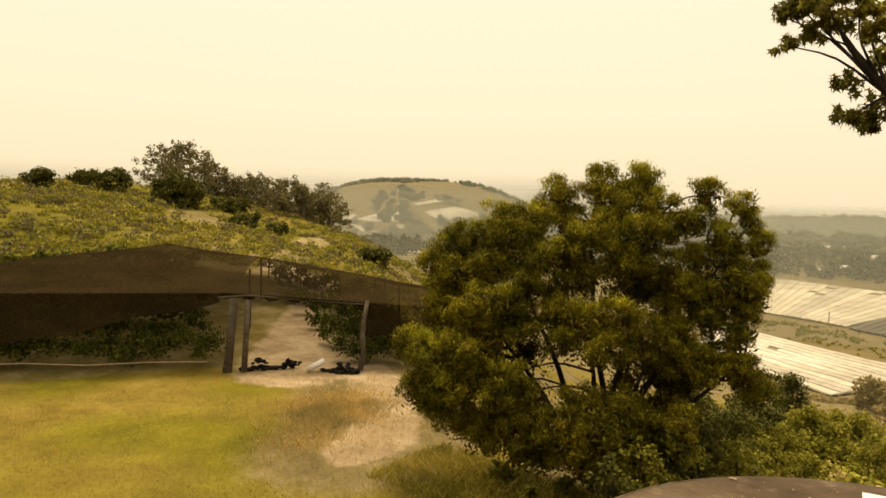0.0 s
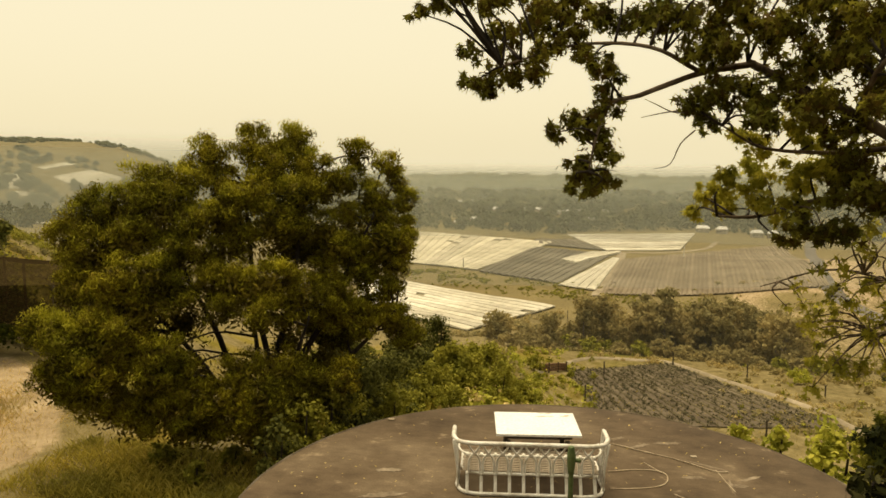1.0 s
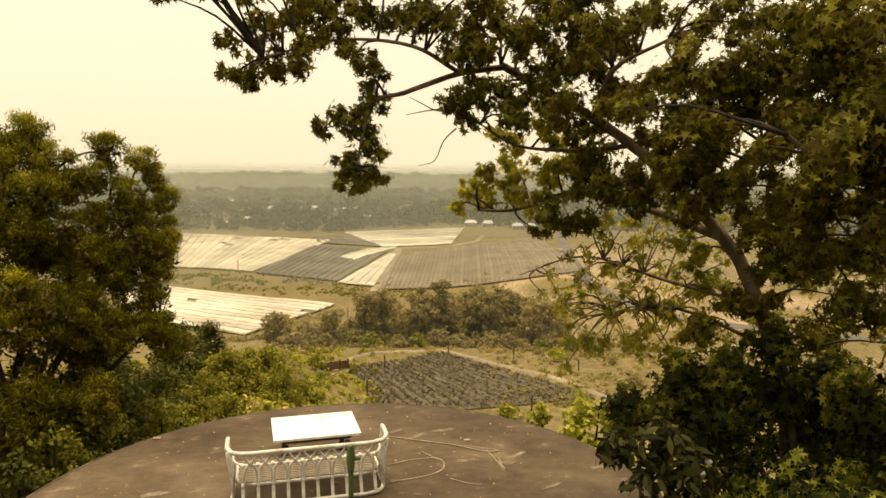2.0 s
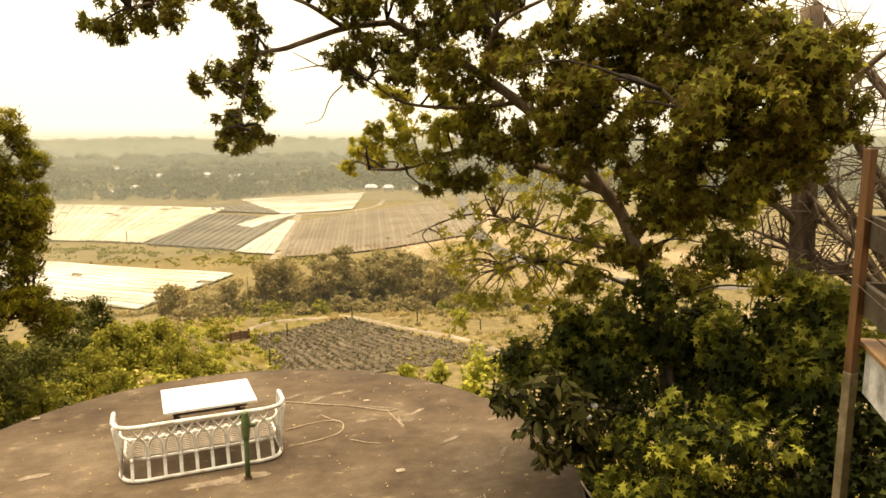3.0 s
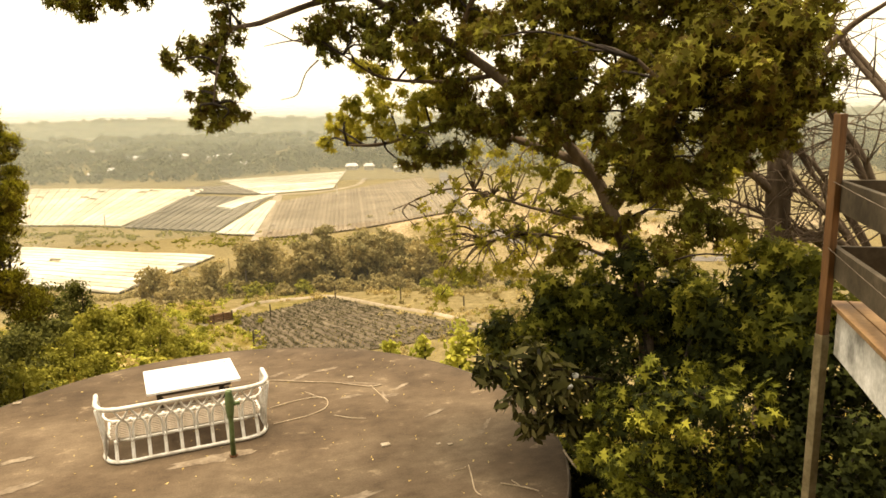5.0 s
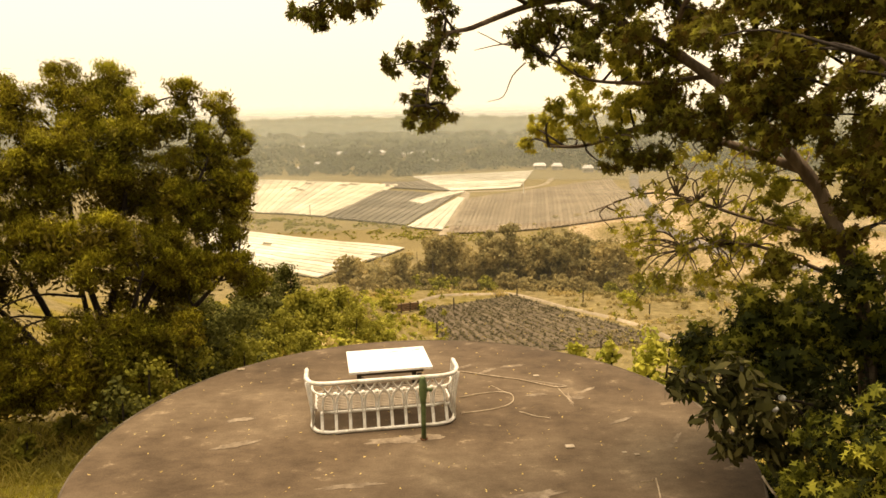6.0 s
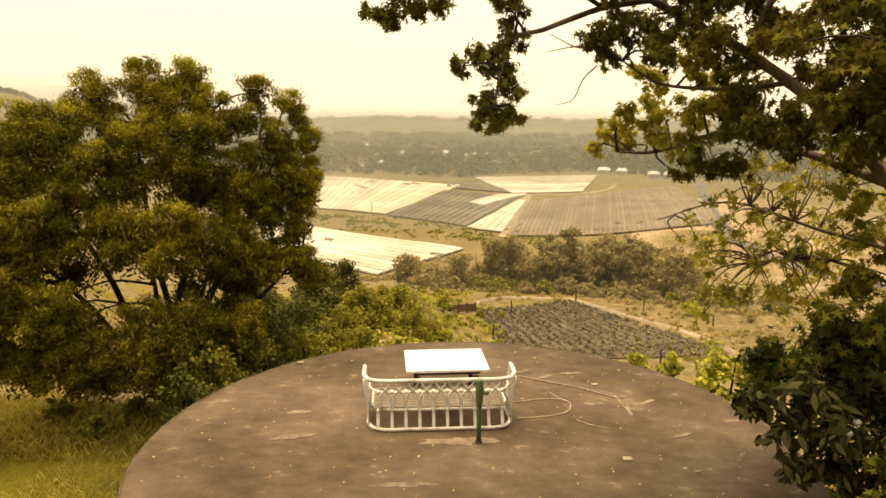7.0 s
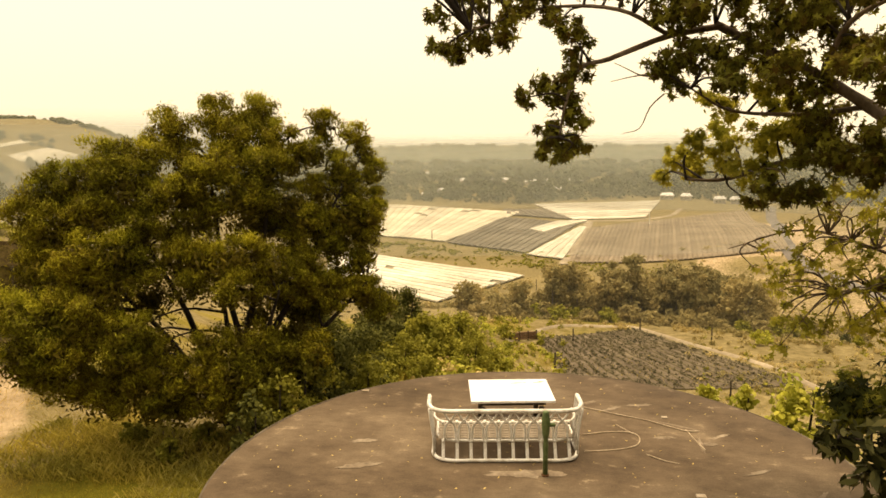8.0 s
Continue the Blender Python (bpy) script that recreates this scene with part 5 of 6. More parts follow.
def build_back_trunk():
    base = (7.65, 7.22, -2.5)
    t = empty("bare_stemmed_tree", Matrix.Translation(base), "straight grey-brown tree trunk behind the shrubs", "tree")
    pts = [(0, 0, 0), (0.02, 0, 2.5), (0.0, 0.0, 4.2), (-0.02, 0.03, 5.3), (-0.03, 0.03, 6.3), (-0.1, 0.05, 7.6)]
    part("trunk", limb_mesh("trunk", pts, 0.18, 0.12, M_BARK, 70, 4, 10), t)
    for k, pts in enumerate([[(0, 0, 5.0), (-0.5, 0.1, 5.4), (-1.1, 0.2, 5.5)], [(0, 0, 5.4), (-0.4, -0.3, 6.1), (-0.7, -0.7, 6.6)], [(0, 0, 6.2), (0.3, -0.4, 6.9), (0.4, -0.9, 7.2)]]):
        part("limb", limb_mesh("limb", pts, 0.06, 0.02, M_BARK, 71 + k), t)
    top = [(-0.9, -0.9, 6.7, 0.5), (-1.1, 0.1, 5.9, 0.3), (-0.6, -0.7, 6.3, 0.3), (-0.9, 0.0, 7.4, 0.5)]
    part("crown", crown_mesh("crown", 41, top, 900, 0.14, "star", L_MAPLE, droop=0.6, hollow=0.3), t)


build_back_trunk()


def build_bare_tree():
    base = (9.0, 6.5, -2.5)
    t = empty("leafless_tree", Matrix.Translation(base), "leafless dark tree with arching limbs and fine twigs", "tree")
    limbs = [
        [(9.0, 6.5, -2.5), (8.98, 6.48, 1.2), (8.74, 6.78, 2.35), (8.36, 7.22, 3.5), (8.01, 7.58, 4.47), (7.8, 7.75, 4.9)],
        [(9.0, 6.48, 0.5), (9.15, 6.25, 2.6), (8.68, 6.85, 3.83), (8.16, 7.42, 4.79), (7.9, 7.65, 5.3)],
        [(8.95, 6.52, 0.9), (8.64, 6.9, 2.06), (8.23, 7.35, 2.8), (7.97, 7.61, 3.43)],
        [(8.9, 6.6, 1.0), (8.53, 7.02, 1.83), (8.18, 7.41, 2.08), (7.6, 7.9, 2.27)],
        [(8.95, 6.55, 1.2), (8.5, 7.05, 2.33), (8.17, 7.41, 3.01), (7.8, 7.75, 3.1)],
        [(9.1, 6.3, 1.6), (9.4, 6.0, 3.0), (9.3, 6.1, 4.2), (9.0, 6.4, 5.4)],
        [(8.95, 6.5, 0.9), (8.0, 6.44, 1.77), (7.72, 7.04, 2.16), (7.48, 7.55, 2.38), (7.19, 8.06, 2.56)],
        [(8.95, 6.5, 0.9), (7.94, 6.51, 2.16), (7.71, 6.91, 2.65), (7.45, 7.31, 3.24), (7.25, 7.61, 3.71)],
        [(8.95, 6.5, 0.9), (8.17, 6.41, 2.75), (7.91, 6.7, 3.44), (7.7, 7.06, 4.21), (7.66, 7.25, 4.73)],
        [(8.95, 6.5, 0.9), (7.92, 6.39, 1.99), (7.71, 6.76, 2.07), (7.51, 7.25, 1.93), (7.36, 7.65, 1.72)],
        [(8.95, 6.5, 0.9), (8.34, 6.19, 3.19), (8.01, 6.73, 4.19), (7.87, 7.04, 4.65)],
        [(8.95, 6.5, 0.9), (7.9, 6.56, 2.29), (7.68, 7.22, 2.69), (7.43, 7.73, 2.8), (7.18, 8.19, 2.84)],
    ]
    rng = random.Random(12)
    fine = []
    for k, pts in enumerate(limbs):
        pts = [tuple(Vector(p) - Vector(base)) for p in pts]
        part("trunk" if k == 0 else "limb", limb_mesh("limb", pts, 0.075 if k < 2 else 0.045, 0.018, M_BARK, 80 + k), t)
        cp = curve_points(pts, 5)
        for q in cp[6:]:
            for _ in range(3):
                d = Vector((rng.gauss(-0.3, 1), rng.gauss(0.2, 1), rng.gauss(0.4, 0.8))).normalized()
                n = rng.uniform(0.3, 0.85)
                bend = Vector((rng.gauss(0, 0.1), rng.gauss(0, 0.1), rng.gauss(0, 0.1))) * n
                line = curve_points([q, q + d * n * 0.5 + bend, q + d * n + bend * 0.4], 4)
                fine.append(tube(line, list(np.linspace(0.012, 0.003, len(line))), 4, caps=False))
                s = line[5]
                e = s + Vector((rng.gauss(0, 0.2), rng.gauss(0, 0.2), rng.gauss(0, 0.2)))
                fine.append(tube([s, (s + e) / 2 + Vector((0, 0, 0.03)), e], [0.006, 0.004, 0.002], 3, caps=False))
    v, f = joined(fine)
    tagged(part("twig_work", mesh_of("twig_work", v, f, M_BARK), t, "tangle of fine bare twigs"), kind="stuff")


build_bare_tree()


# ---- shrubs and trees on the slope ----
def shrub(name, x, y, r, h, leaf, size, seed, label, per=420, shape="tuft", sink=0.15, group="", z0=None, category="shrub", stems=4, dome=False, low=False):
    rng = random.Random(seed)
    z = ground_z(x, y) - sink if z0 is None else z0
    t = empty(name, Matrix.Translation((x, y, z)), label, category, group)
    b = []
    for k in range(9):
        a = k * 2.4 + rng.uniform(-0.4, 0.4)
        q = math.sqrt((k + 0.3) / 9)
        zz = h * (0.40 + 0.42 * (1 - q * q) * rng.uniform(0.75, 1.1)) * (0.6 if k % 3 == 2 else 1)
        if dome:
            zz = h * rng.uniform(0.42, 0.62)
        b.append((r * 0.68 * q * math.cos(a), r * 0.68 * q * math.sin(a), zz, min(r, h) * rng.uniform(0.34, 0.5)))
    if low:  # leafy down to the ground
        for k in range(7):
            a = k * 2.4
            b.append((r * 0.55 * math.cos(a), r * 0.55 * math.sin(a), h * (0.12 + 0.07 * k), min(r, h) * 0.42))
    for k in range(stems):
        e = b[k * 2]
        part("stem", limb_mesh("stem", [(0.04 * k, 0, 0), (e[0] * 0.4, e[1] * 0.4, e[2] * 0.5), e[:3]], 0.02 + 0.012 * h, 0.008 + 0.002 * h, M_DARK_BARK, seed + k, 2, 5), t)
    part("foliage", crown_mesh("foliage", seed, lumps(b, seed, 4, 0.55, 0.75, 1.0), per * 0.75, size, shape, leaf, hollow=0.3, droop=0.0), t)
    return t


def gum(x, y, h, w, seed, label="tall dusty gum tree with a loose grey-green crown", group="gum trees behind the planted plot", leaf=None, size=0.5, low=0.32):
    rng = random.Random(seed)
    z = ground_z(x, y) - 0.3
    t = empty("gum_tree", Matrix.Translation((x, y, z)), label, "tree", group)
    lean = rng.uniform(-0.06, 0.06) * h
    part("trunk", limb_mesh("trunk", [(0, 0, 0), (lean * 0.3, 0, h * 0.35), (lean, 0.1, h * 0.8)], 0.022 * h, 0.006 * h, M_GUM_BARK, seed, 3, 6), t)
    b = []
    for k in range(11):
        a = k * 2.4 + rng.uniform(-0.5, 0.5)
        zz = h * (low + (0.94 - low) * (k + rng.random()) / 11.5)
        q = w * 0.5 * math.sin(min(1, (h * 1.05 - zz) / (h * 0.55)) * 1.4) * rng.uniform(0.35, 0.85)
        e = (lean * zz / h + q * math.cos(a), q * math.sin(a), zz)
        b.append((*e, w * rng.uniform(0.17, 0.27)))
        part("limb", limb_mesh("limb", [(lean * 0.6 * zz / h, 0, zz * 0.6), (e[0] * 0.6, e[1] * 0.6, zz * 0.82), e], 0.006 * h, 0.002 * h, M_GUM_BARK, seed + k, 2, 4), t)
    part("crown", crown_mesh("crown", seed, lumps(b, seed, 5, 0.48, 0.85, 1.0), 62, size * 0.95, "tuft", leaf or L_GUM, hollow=0.4, droop=0.3, flat=0.8), t)
    return t


def polar(az, r):
    return CX + r * math.sin(radians(az)), CY + r * math.cos(radians(az))


rng = random.Random(21)
for k in range(27):
    az = -2.0 + 20.6 * k / 26 + rng.uniform(-0.4, 0.4)
    h = float(np.interp(az, [-2, 2.7, 7, 15, 17.4, 19], [6.2, 9.6, 11.6, 12.2, 10.6, 6.4])) * rng.uniform(0.84, 1.08)
    gum(*polar(az, 112 + rng.uniform(-3, 10)), h, h * rng.uniform(0.62, 0.85), 200 + k, low=0.16)
gum(*polar(-4.8, 110), 6.8, 6.2, 230, "small gum tree standing alone on the ridge")
gum(*polar(20.5, 150), 9, 8, 231, "small gum tree on the far slope")
gum(*polar(24.5, 165), 9, 9, 232, "small gum tree on the far slope")
for k in range(26):
    az = -2 + 24 * k / 25 + rng.uniform(-0.6, 0.6)
    shrub("scrub_bush", *polar(az, 103 + rng.uniform(0, 5)), rng.uniform(1.2, 2.2), rng.uniform(1.6, 3.2), rng.choice([L_GUM, L_SHRUB, L_GUM]), 0.42, 300 + k, "dusty scrub bush at the foot of the gum trees", 60, group="scrub below the gum trees", stems=2)

SLOPE = [(-9.7, 34, 1.5, 4.4, L_DARK), (-12.2, 31, 1.4, 3.8, L_DARK), (-12.6, 24, 1.9, 2.6, L_DARK), (-8.0, 23, 1.7, 2.2, L_SHRUB), (-6.0, 25, 1.9, 2.6, L_SHRUB), (-4.5, 21, 1.1, 1.6, L_SHRUB), (-10.5, 19, 1.3, 1.9, L_SHRUB), (-14.5, 19, 1.6, 2.2, L_DARK), (-16.0, 15.5, 1.4, 1.7, L_DARK), (-13.0, 16, 1.0, 1.3, L_SHRUB), (-8.4, 16.5, 0.9, 1.2, L_SHRUB), (-1.8, 19, 0.9, 1.2, L_LIME), (0.2, 20, 0.8, 1.3, L_LIME), (-3.0, 30, 1.2, 1.6, L_SHRUB), (-1.6, 46, 1.6, 2.4, L_SHRUB), (-18.0, 21, 1.9, 2.8, L_DARK), (-17, 27, 2.0, 3.0, L_DARK), (-20.5, 18, 1.6, 2.0, L_SHRUB), (-7.5, 42, 1.8, 2.2, L_SHRUB)]
for k, (az, r, rad, h, leaf) in enumerate(SLOPE):
    word = {id(L_DARK): "dark green", id(L_SHRUB): "olive green", id(L_LIME): "bright lime green"}[id(leaf)]
    if k > 1:
        rad, h = rad * 0.72, h * 0.82
    shrub("bush", *polar(az, r), rad, h, leaf, 0.075 if r < 22 else 0.12, 400 + k, f"{word} bush on the grassy slope", 1500 if r < 22 else 800, group="bushes on the slope", low=True)
shrub("bush", -3.25, 11.2, 0.6, 1.96, L_SHRUB, 0.075, 470, "olive green bush between the wattle and the tank", 1700, group="bushes beside the tank", low=True)
shrub("bush", -3.06, 11.91, 0.75, 2.05, L_SHRUB, 0.075, 471, "olive green bush between the wattle and the tank", 1700, group="bushes beside the tank", low=True)
shrub("bush", -2.73, 12.65, 0.8, 2.04, L_DARK, 0.075, 472, "dark green bush between the wattle and the tank", 1700, group="bushes beside the tank", low=True)
shrub("bush", -2.19, 13.0, 0.75, 1.79, L_SHRUB, 0.075, 473, "olive green bush between the wattle and the tank", 1700, group="bushes beside the tank", low=True)
shrub("bush", -3.4, 10.5, 0.5, 1.70, L_DARK, 0.075, 474, "dark green bush between the wattle and the tank", 1700, group="bushes beside the tank", low=True)
for k, (x, y) in enumerate([(-5.0, 10.8), (-4.8, 11.8), (-6.1, 11.6)]):
    shrub("weed", x, y, 0.22 + 0.05 * k, 0.5 - 0.08 * k, L_SHRUB, 0.07, 480 + k, "small leafy weed in the grass by the tank", 2200, group="weeds by the tank", stems=2, sink=0.02)
rng = random.Random(55)
for k in range(44):
    left = k < 30
    az, r = (rng.uniform(-17, 1.5), rng.uniform(34, 99)) if left else (rng.uniform(17, 31), rng.uniform(62, 118))
    h = rng.uniform(0.7, 2.2)
    shrub("low_bush", *polar(az, r), h * rng.uniform(0.55, 0.9), h, rng.choice([L_SHRUB, L_SHRUB, L_LIME, L_DARK, L_GUM]), 0.22, 1000 + k, "low bush on the grassy ridge", 170, group="low bushes on the ridge", stems=1)
shrub("lime_bush", 3.72, 11.4, 0.34, 1.78, L_LIME, 0.09, 451, "upright lime green weed behind the tank rim", 1500, group="weeds behind the rim", z0=-1.5, low=True)
shrub("lime_bush", 4.2, 11.1, 0.3, 1.74, L_LIME, 0.09, 452, "upright lime green weed behind the tank rim", 1500, group="weeds behind the rim", z0=-1.5, low=True)
shrub("lime_bush", 4.95, 10.75, 0.72, 1.9, L_LIME, 0.09, 453, "rounded yellow-green bush beside the tank rim", 1300, group="weeds behind the rim", z0=-1.5, low=True)


# ---- rank growth between the bushes ----
def thicket(name, seed, count, az0, az1, r0, r1, size, leaf, label, per=260):
    rg = random.Random(seed)
    b = []
    while len(b) < count:
        x, y = polar(rg.uniform(az0, az1), r0 + (r1 - r0) * rg.random() ** 1.3)
        if wave(x, y, 5, seed) < -0.05 or math.hypot(x - TANK.x, y - TANK.y) < TANK_R + 1.2:
            continue
        rad = rg.uniform(0.18, 0.6) * (0.7 + 0.5 * math.hypot(x, y) / r1)
        b.append((x, y, ground_z(x, y) + rad * 0.5, rad))
    return tagged(new(name, crown_mesh(name, seed, b, per, size, "tuft", leaf, hollow=0.2, flat=0.9)), label, "undergrowth", kind="stuff")


thicket("green_undergrowth", 81, 420, -19, 2.5, 13, 75, 0.17, L_SHRUB, "rank olive green undergrowth on the slope")
thicket("lime_undergrowth", 82, 220, -13, 3, 15, 75, 0.16, L_LIME, "bright yellow-green weeds on the slope", 200)
thicket("dry_undergrowth", 83, 130, -17, 4, 15, 80, 0.16, L_STRAW, "dry straw-coloured weeds on the slope", 180)
thicket("ridge_undergrowth", 84, 330, -9, 3.5, 55, 103, 0.3, L_SHRUB, "olive green undergrowth along the ridge", 90)
thicket("ridge_weeds", 85, 200, -9, 3.5, 50, 103, 0.26, L_LIME, "bright weeds along the ridge", 80)
thicket("belt_undergrowth", 86, 260, -3, 23, 97, 110, 0.32, L_GUM, "dusty undergrowth below the gum trees", 80)
thicket("slope_undergrowth", 87, 420, 13, 33, 66, 120, 0.34, L_GUM, "dusty olive undergrowth on the far slope", 60)
thicket("slope_bushes", 88, 160, 14, 33, 66, 120, 0.3, L_SHRUB, "olive green undergrowth on the far slope", 60)


# ---- planted plot below the tank ----
def quad_point(q, u, v):
    a, b, c, d = (Vector(p) for p in q)
    return (a * (1 - u) + b * u) * (1 - v) + (d * (1 - u) + c * u) * v


def build_plot():
    q = [(16.0, 96.7), (28.3, 70.4), (5.6, 66.1), (2.4, 88.5)]
    plot = empty("planted_plot", Matrix.Translation((0, 0, 0)), "dark planted plot with low crop rows on the slope", "field")
    n = 26
    verts, faces = [], []
    for j in range(n + 1):
        for i in range(n + 1):
            p = quad_point(q, i / n, j / n)
            verts.append((p.x, p.y, ground_z(p.x, p.y) + 0.12))
    for j in range(n):
        for i in range(n):
            a = j * (n + 1) + i
            faces.append((a, a + 1, a + n + 2, a + n + 1))
    part("soil", mesh_of("soil", verts, faces, M_SOIL, True), plot)
    rg = random.Random(33)
    for j in range(18):
        v = (j + 0.5) / 18
        pv, pf = [], []
        m = 30
        for i in range(m + 1):
            p = quad_point(q, i / m, v + 0.004 * math.sin(i))
            z = ground_z(p.x, p.y) + 0.12
            k = 1 + rg.uniform(-0.25, 0.25)
            pv += [(p.x, p.y - 0.5 * k, z), (p.x, p.y - 0.28 * k, z + 0.09 * k), (p.x, p.y + 0.28 * k, z + 0.09 * k), (p.x, p.y + 0.5 * k, z)]
        for i in range(m):
            for s in range(3):
                a = 4 * i + s
                pf.append((a, a + 1, a + 5, a + 4))
        part("mound", mesh_of("mound", pv, pf, M_ROW), plot)
    b = []
    for j in range(18):
        for i in range(110):
            if rg.random() < 0.7 + 0.5 * wave(i * 0.6, j * 1.0, 7, 50):
                p = quad_point(q, (i + rg.random()) / 110, (j + 0.5 + rg.gauss(0, 0.22)) / 18)
                b.append((p.x, p.y, ground_z(p.x, p.y) + 0.24, rg.uniform(0.2, 0.4)))
    tagged(part("planting", crown_mesh("planting", 61, b, 60, 0.16, "tuft", L_PLOT, hollow=0.1), plot), kind="stuff")


build_plot()


def ribbon(name, pts, width, material, label, category, lift=0.06, kind="structure"):
    cp = curve_points([(x, y, 0) for x, y in pts], 8)
    verts, faces = [], []
    for i, p in enumerate(cp):
        d = (cp[min(i + 1, len(cp) - 1)] - cp[max(i - 1, 0)]).normalized()
        s = Vector((-d.y, d.x, 0))
        for k in (-1, -0.5, 0, 0.5, 1):
            w = p + s * width / 2 * k
            verts.append((w.x, w.y, ground_z(w.x, w.y) + lift + (0.05 if abs(k) < 1 else -0.3) * min(1, width)))
    for i in range(len(cp) - 1):
        for k in range(4):
            a = i * 5 + k
            faces.append((a, a + 5, a + 6, a + 1))
    return tagged(new(name, mesh_of(name, verts, faces, material, True)), label, category, kind=kind)


ribbon("track", [(-1.1, 79.5), (1.3, 89.5), (4.4, 95.6), (8.1, 97.8), (12.2, 97.9), (16.2, 97.7), (21.5, 87.4), (26.2, 79.2), (28.8, 71.8), (30.2, 65.6)], 0.8, M_TRACK, "pale dirt track along the plot", "track", 0.2)
for k, (x, y) in enumerate([(16.5, 96.0), (24.5, 90.5), (30, 80.5), (36, 70), (7, 88), (4.2, 75), (20, 66), (12, 62)]):
    z = ground_z(x, y)
    v, f = tube([(0, 0, -0.2), (0.02, 0, 0.9), (0.0, 0, 1.75)], [0.09, 0.085, 0.08], 6)
    ob = tagged(new("fence_post", mesh_of("fence_post", v, f, M_RAIL)), "dark wooden fence post at the plot's edge", "post", "posts round the plot")
    ob.location = (x, y, z)


def build_retaining_wall(a, b):
    t = empty("retaining_wall", Matrix.Translation((a[0], a[1], ground_z(*a))), "low brown timber retaining wall at the plot's corner", "retaining wall")
    d = Vector((b[0] - a[0], b[1] - a[1], ground_z(*b) - ground_z(*a)))
    for k in range(4):
        lo, hi = Vector((0, 0, 0.12 + 0.24 * k)), d + Vector((0, 0, 0.12 + 0.24 * k))
        v, f = tube([lo, (lo + hi) / 2 + Vector((0.05, 0, 0.02 * k)), hi], 0.12, 6)
        part("board", mesh_of("board", v, f, M_STAIN_WOOD), t)
    for k in range(4):
        c = d * (k / 3)
        v, f = tube([c + Vector((0, -0.16, -0.4)), c + Vector((0.02, -0.16, 1.15))], 0.09, 6)
        part("post", mesh_of("post", v, f, M_RAIL), t)


build_retaining_wall((-0.8, 81.2), (2.4, 88.0))


# ---- netted fields in the valley ----
def net_field(name, quad, strips, material, label, along="u", gap=0.16, rise=0.25, lift=1.1, floor=None, nets=20):
    """Hail net in long strips with dark gaps, on a block of ground."""
    t = empty(name, Matrix.Translation((0, 0, 0)), label, "field", "netted fields in the valley")

    def spot(u, v, h):
        p = quad_point(quad, u, v) if along == "u" else quad_point(quad, v, u)
        sag = 0.5 * wave(p.x, p.y, 14, 70) if h > 0.7 else 0.0
        return p.x, p.y, ground_z(p.x, p.y) + h + sag

    torn = random.Random(len(name) + strips)
    for j in range(strips):
        v0, v1 = (j + gap / 2) / strips, (j + 1 - gap / 2) / strips
        verts, faces = [], []
        prof = [(0, 0.65 / rise - lift / rise), (0.03, 0.0), (0.5, 1.0), (0.97, 0.0), (1, 0.65 / rise - lift / rise)]
        for i in range(nets + 1):
            for s, h in prof:
                verts.append(spot(i / nets, v0 + (v1 - v0) * s, lift + rise * h))
        for i in range(nets):
            open_here = torn.random() < 0.008 * (strips > 8)
            for s in range(4):
                a = i * 5 + s
                if not (open_here and s in (1, 2)):
                    faces.append((a, a + 5, a + 6, a + 1))
        faces += [(0, 1, 2, 3, 4), tuple(5 * nets + s for s in (4, 3, 2, 1, 0))]
        part("net_strip", mesh_of("net_strip", verts, faces, material), t)
    verts, faces = [], []
    for i in range(nets + 1):
        for s in range(nets + 1):
            verts.append(spot(i / nets, s / nets, 0.6))
    for i in range(nets):
        for s in range(nets):
            a = i * (nets + 1) + s
            faces.append((a, a + 1, a + nets + 2, a + nets + 1))
    part("crop_floor", mesh_of("crop_floor", verts, faces, floor or M_TILLED_LOW), t)
    return t


net_field("white_net_field", [(-222, 784), (-2, 656), (-51, 455), (-144, 505)], 24, M_CREAM_NET, "orchard block under pale cream hail netting", "v", floor=M_INTERROW, gap=0.05)
net_field("white_net_field", [(-120, 420), (1, 336), (-34, 277), (-92, 320)], 12, M_WHITE_NET, "low orchard block under white hail netting", floor=M_INTERROW, gap=0.15)
net_field("white_net_field", [(10, 743), (148, 792), (102, 609), (41, 594)], 9, M_WHITE_NET, "orchard block under white netting with dark rows between", floor=M_INTERROW, gap=0.26)
net_field("white_net_field", [(43, 545), (47, 536), (22, 388), (2, 403)], 4, M_WHITE_NET, "narrow wedge of white netting beside the farm road", "v", floor=M_INTERROW, gap=0.05)
net_field("white_net_field", [(4, 519), (26, 569), (52, 581), (14, 502)], 3, M_WHITE_NET, "short strip of white netting", floor=M_INTERROW, gap=0.04, lift=2.0)
net_field("grey_net_field", [(-19, 612), (42, 559), (2, 409), (-49, 450)], 12, M_GREY_NET, "orchard block under dark grey netting", "v", gap=0.12, lift=1.1)
net_field("grey_net_field", [(-21, 682), (20, 685), (41, 594), (-14, 630)], 8, M_GREY_NET, "small orchard block under dark grey netting", "v", gap=0.12, lift=1.1)
net_field("tilled_field", [(48, 534), (204, 680), (138, 380), (24, 376)], 44, M_TILLED, "brown tilled field with pale furrows", "v", gap=0.16, rise=0.3, lift=0.8)
ribbon("track", [(22, 372), (34, 450), (46, 530), (52, 580), (48, 600), (20, 690)], 7, M_TRACK, "pale farm road between the netted blocks", "track", 0.5)
ribbon("track", [(52, 585), (100, 600), (130, 640), (150, 700)], 5, M_TRACK, "pale farm road between the netted blocks", "track", 0.5)
ribbon("road", [(240, 720), (208, 622), (175, 510), (152, 441), (138, 382), (134, 340), (150, 280), (210, 240), (300, 225)], 8.5, M_ASPHALT, "grey road winding down the bare bank", "road", 0.5)


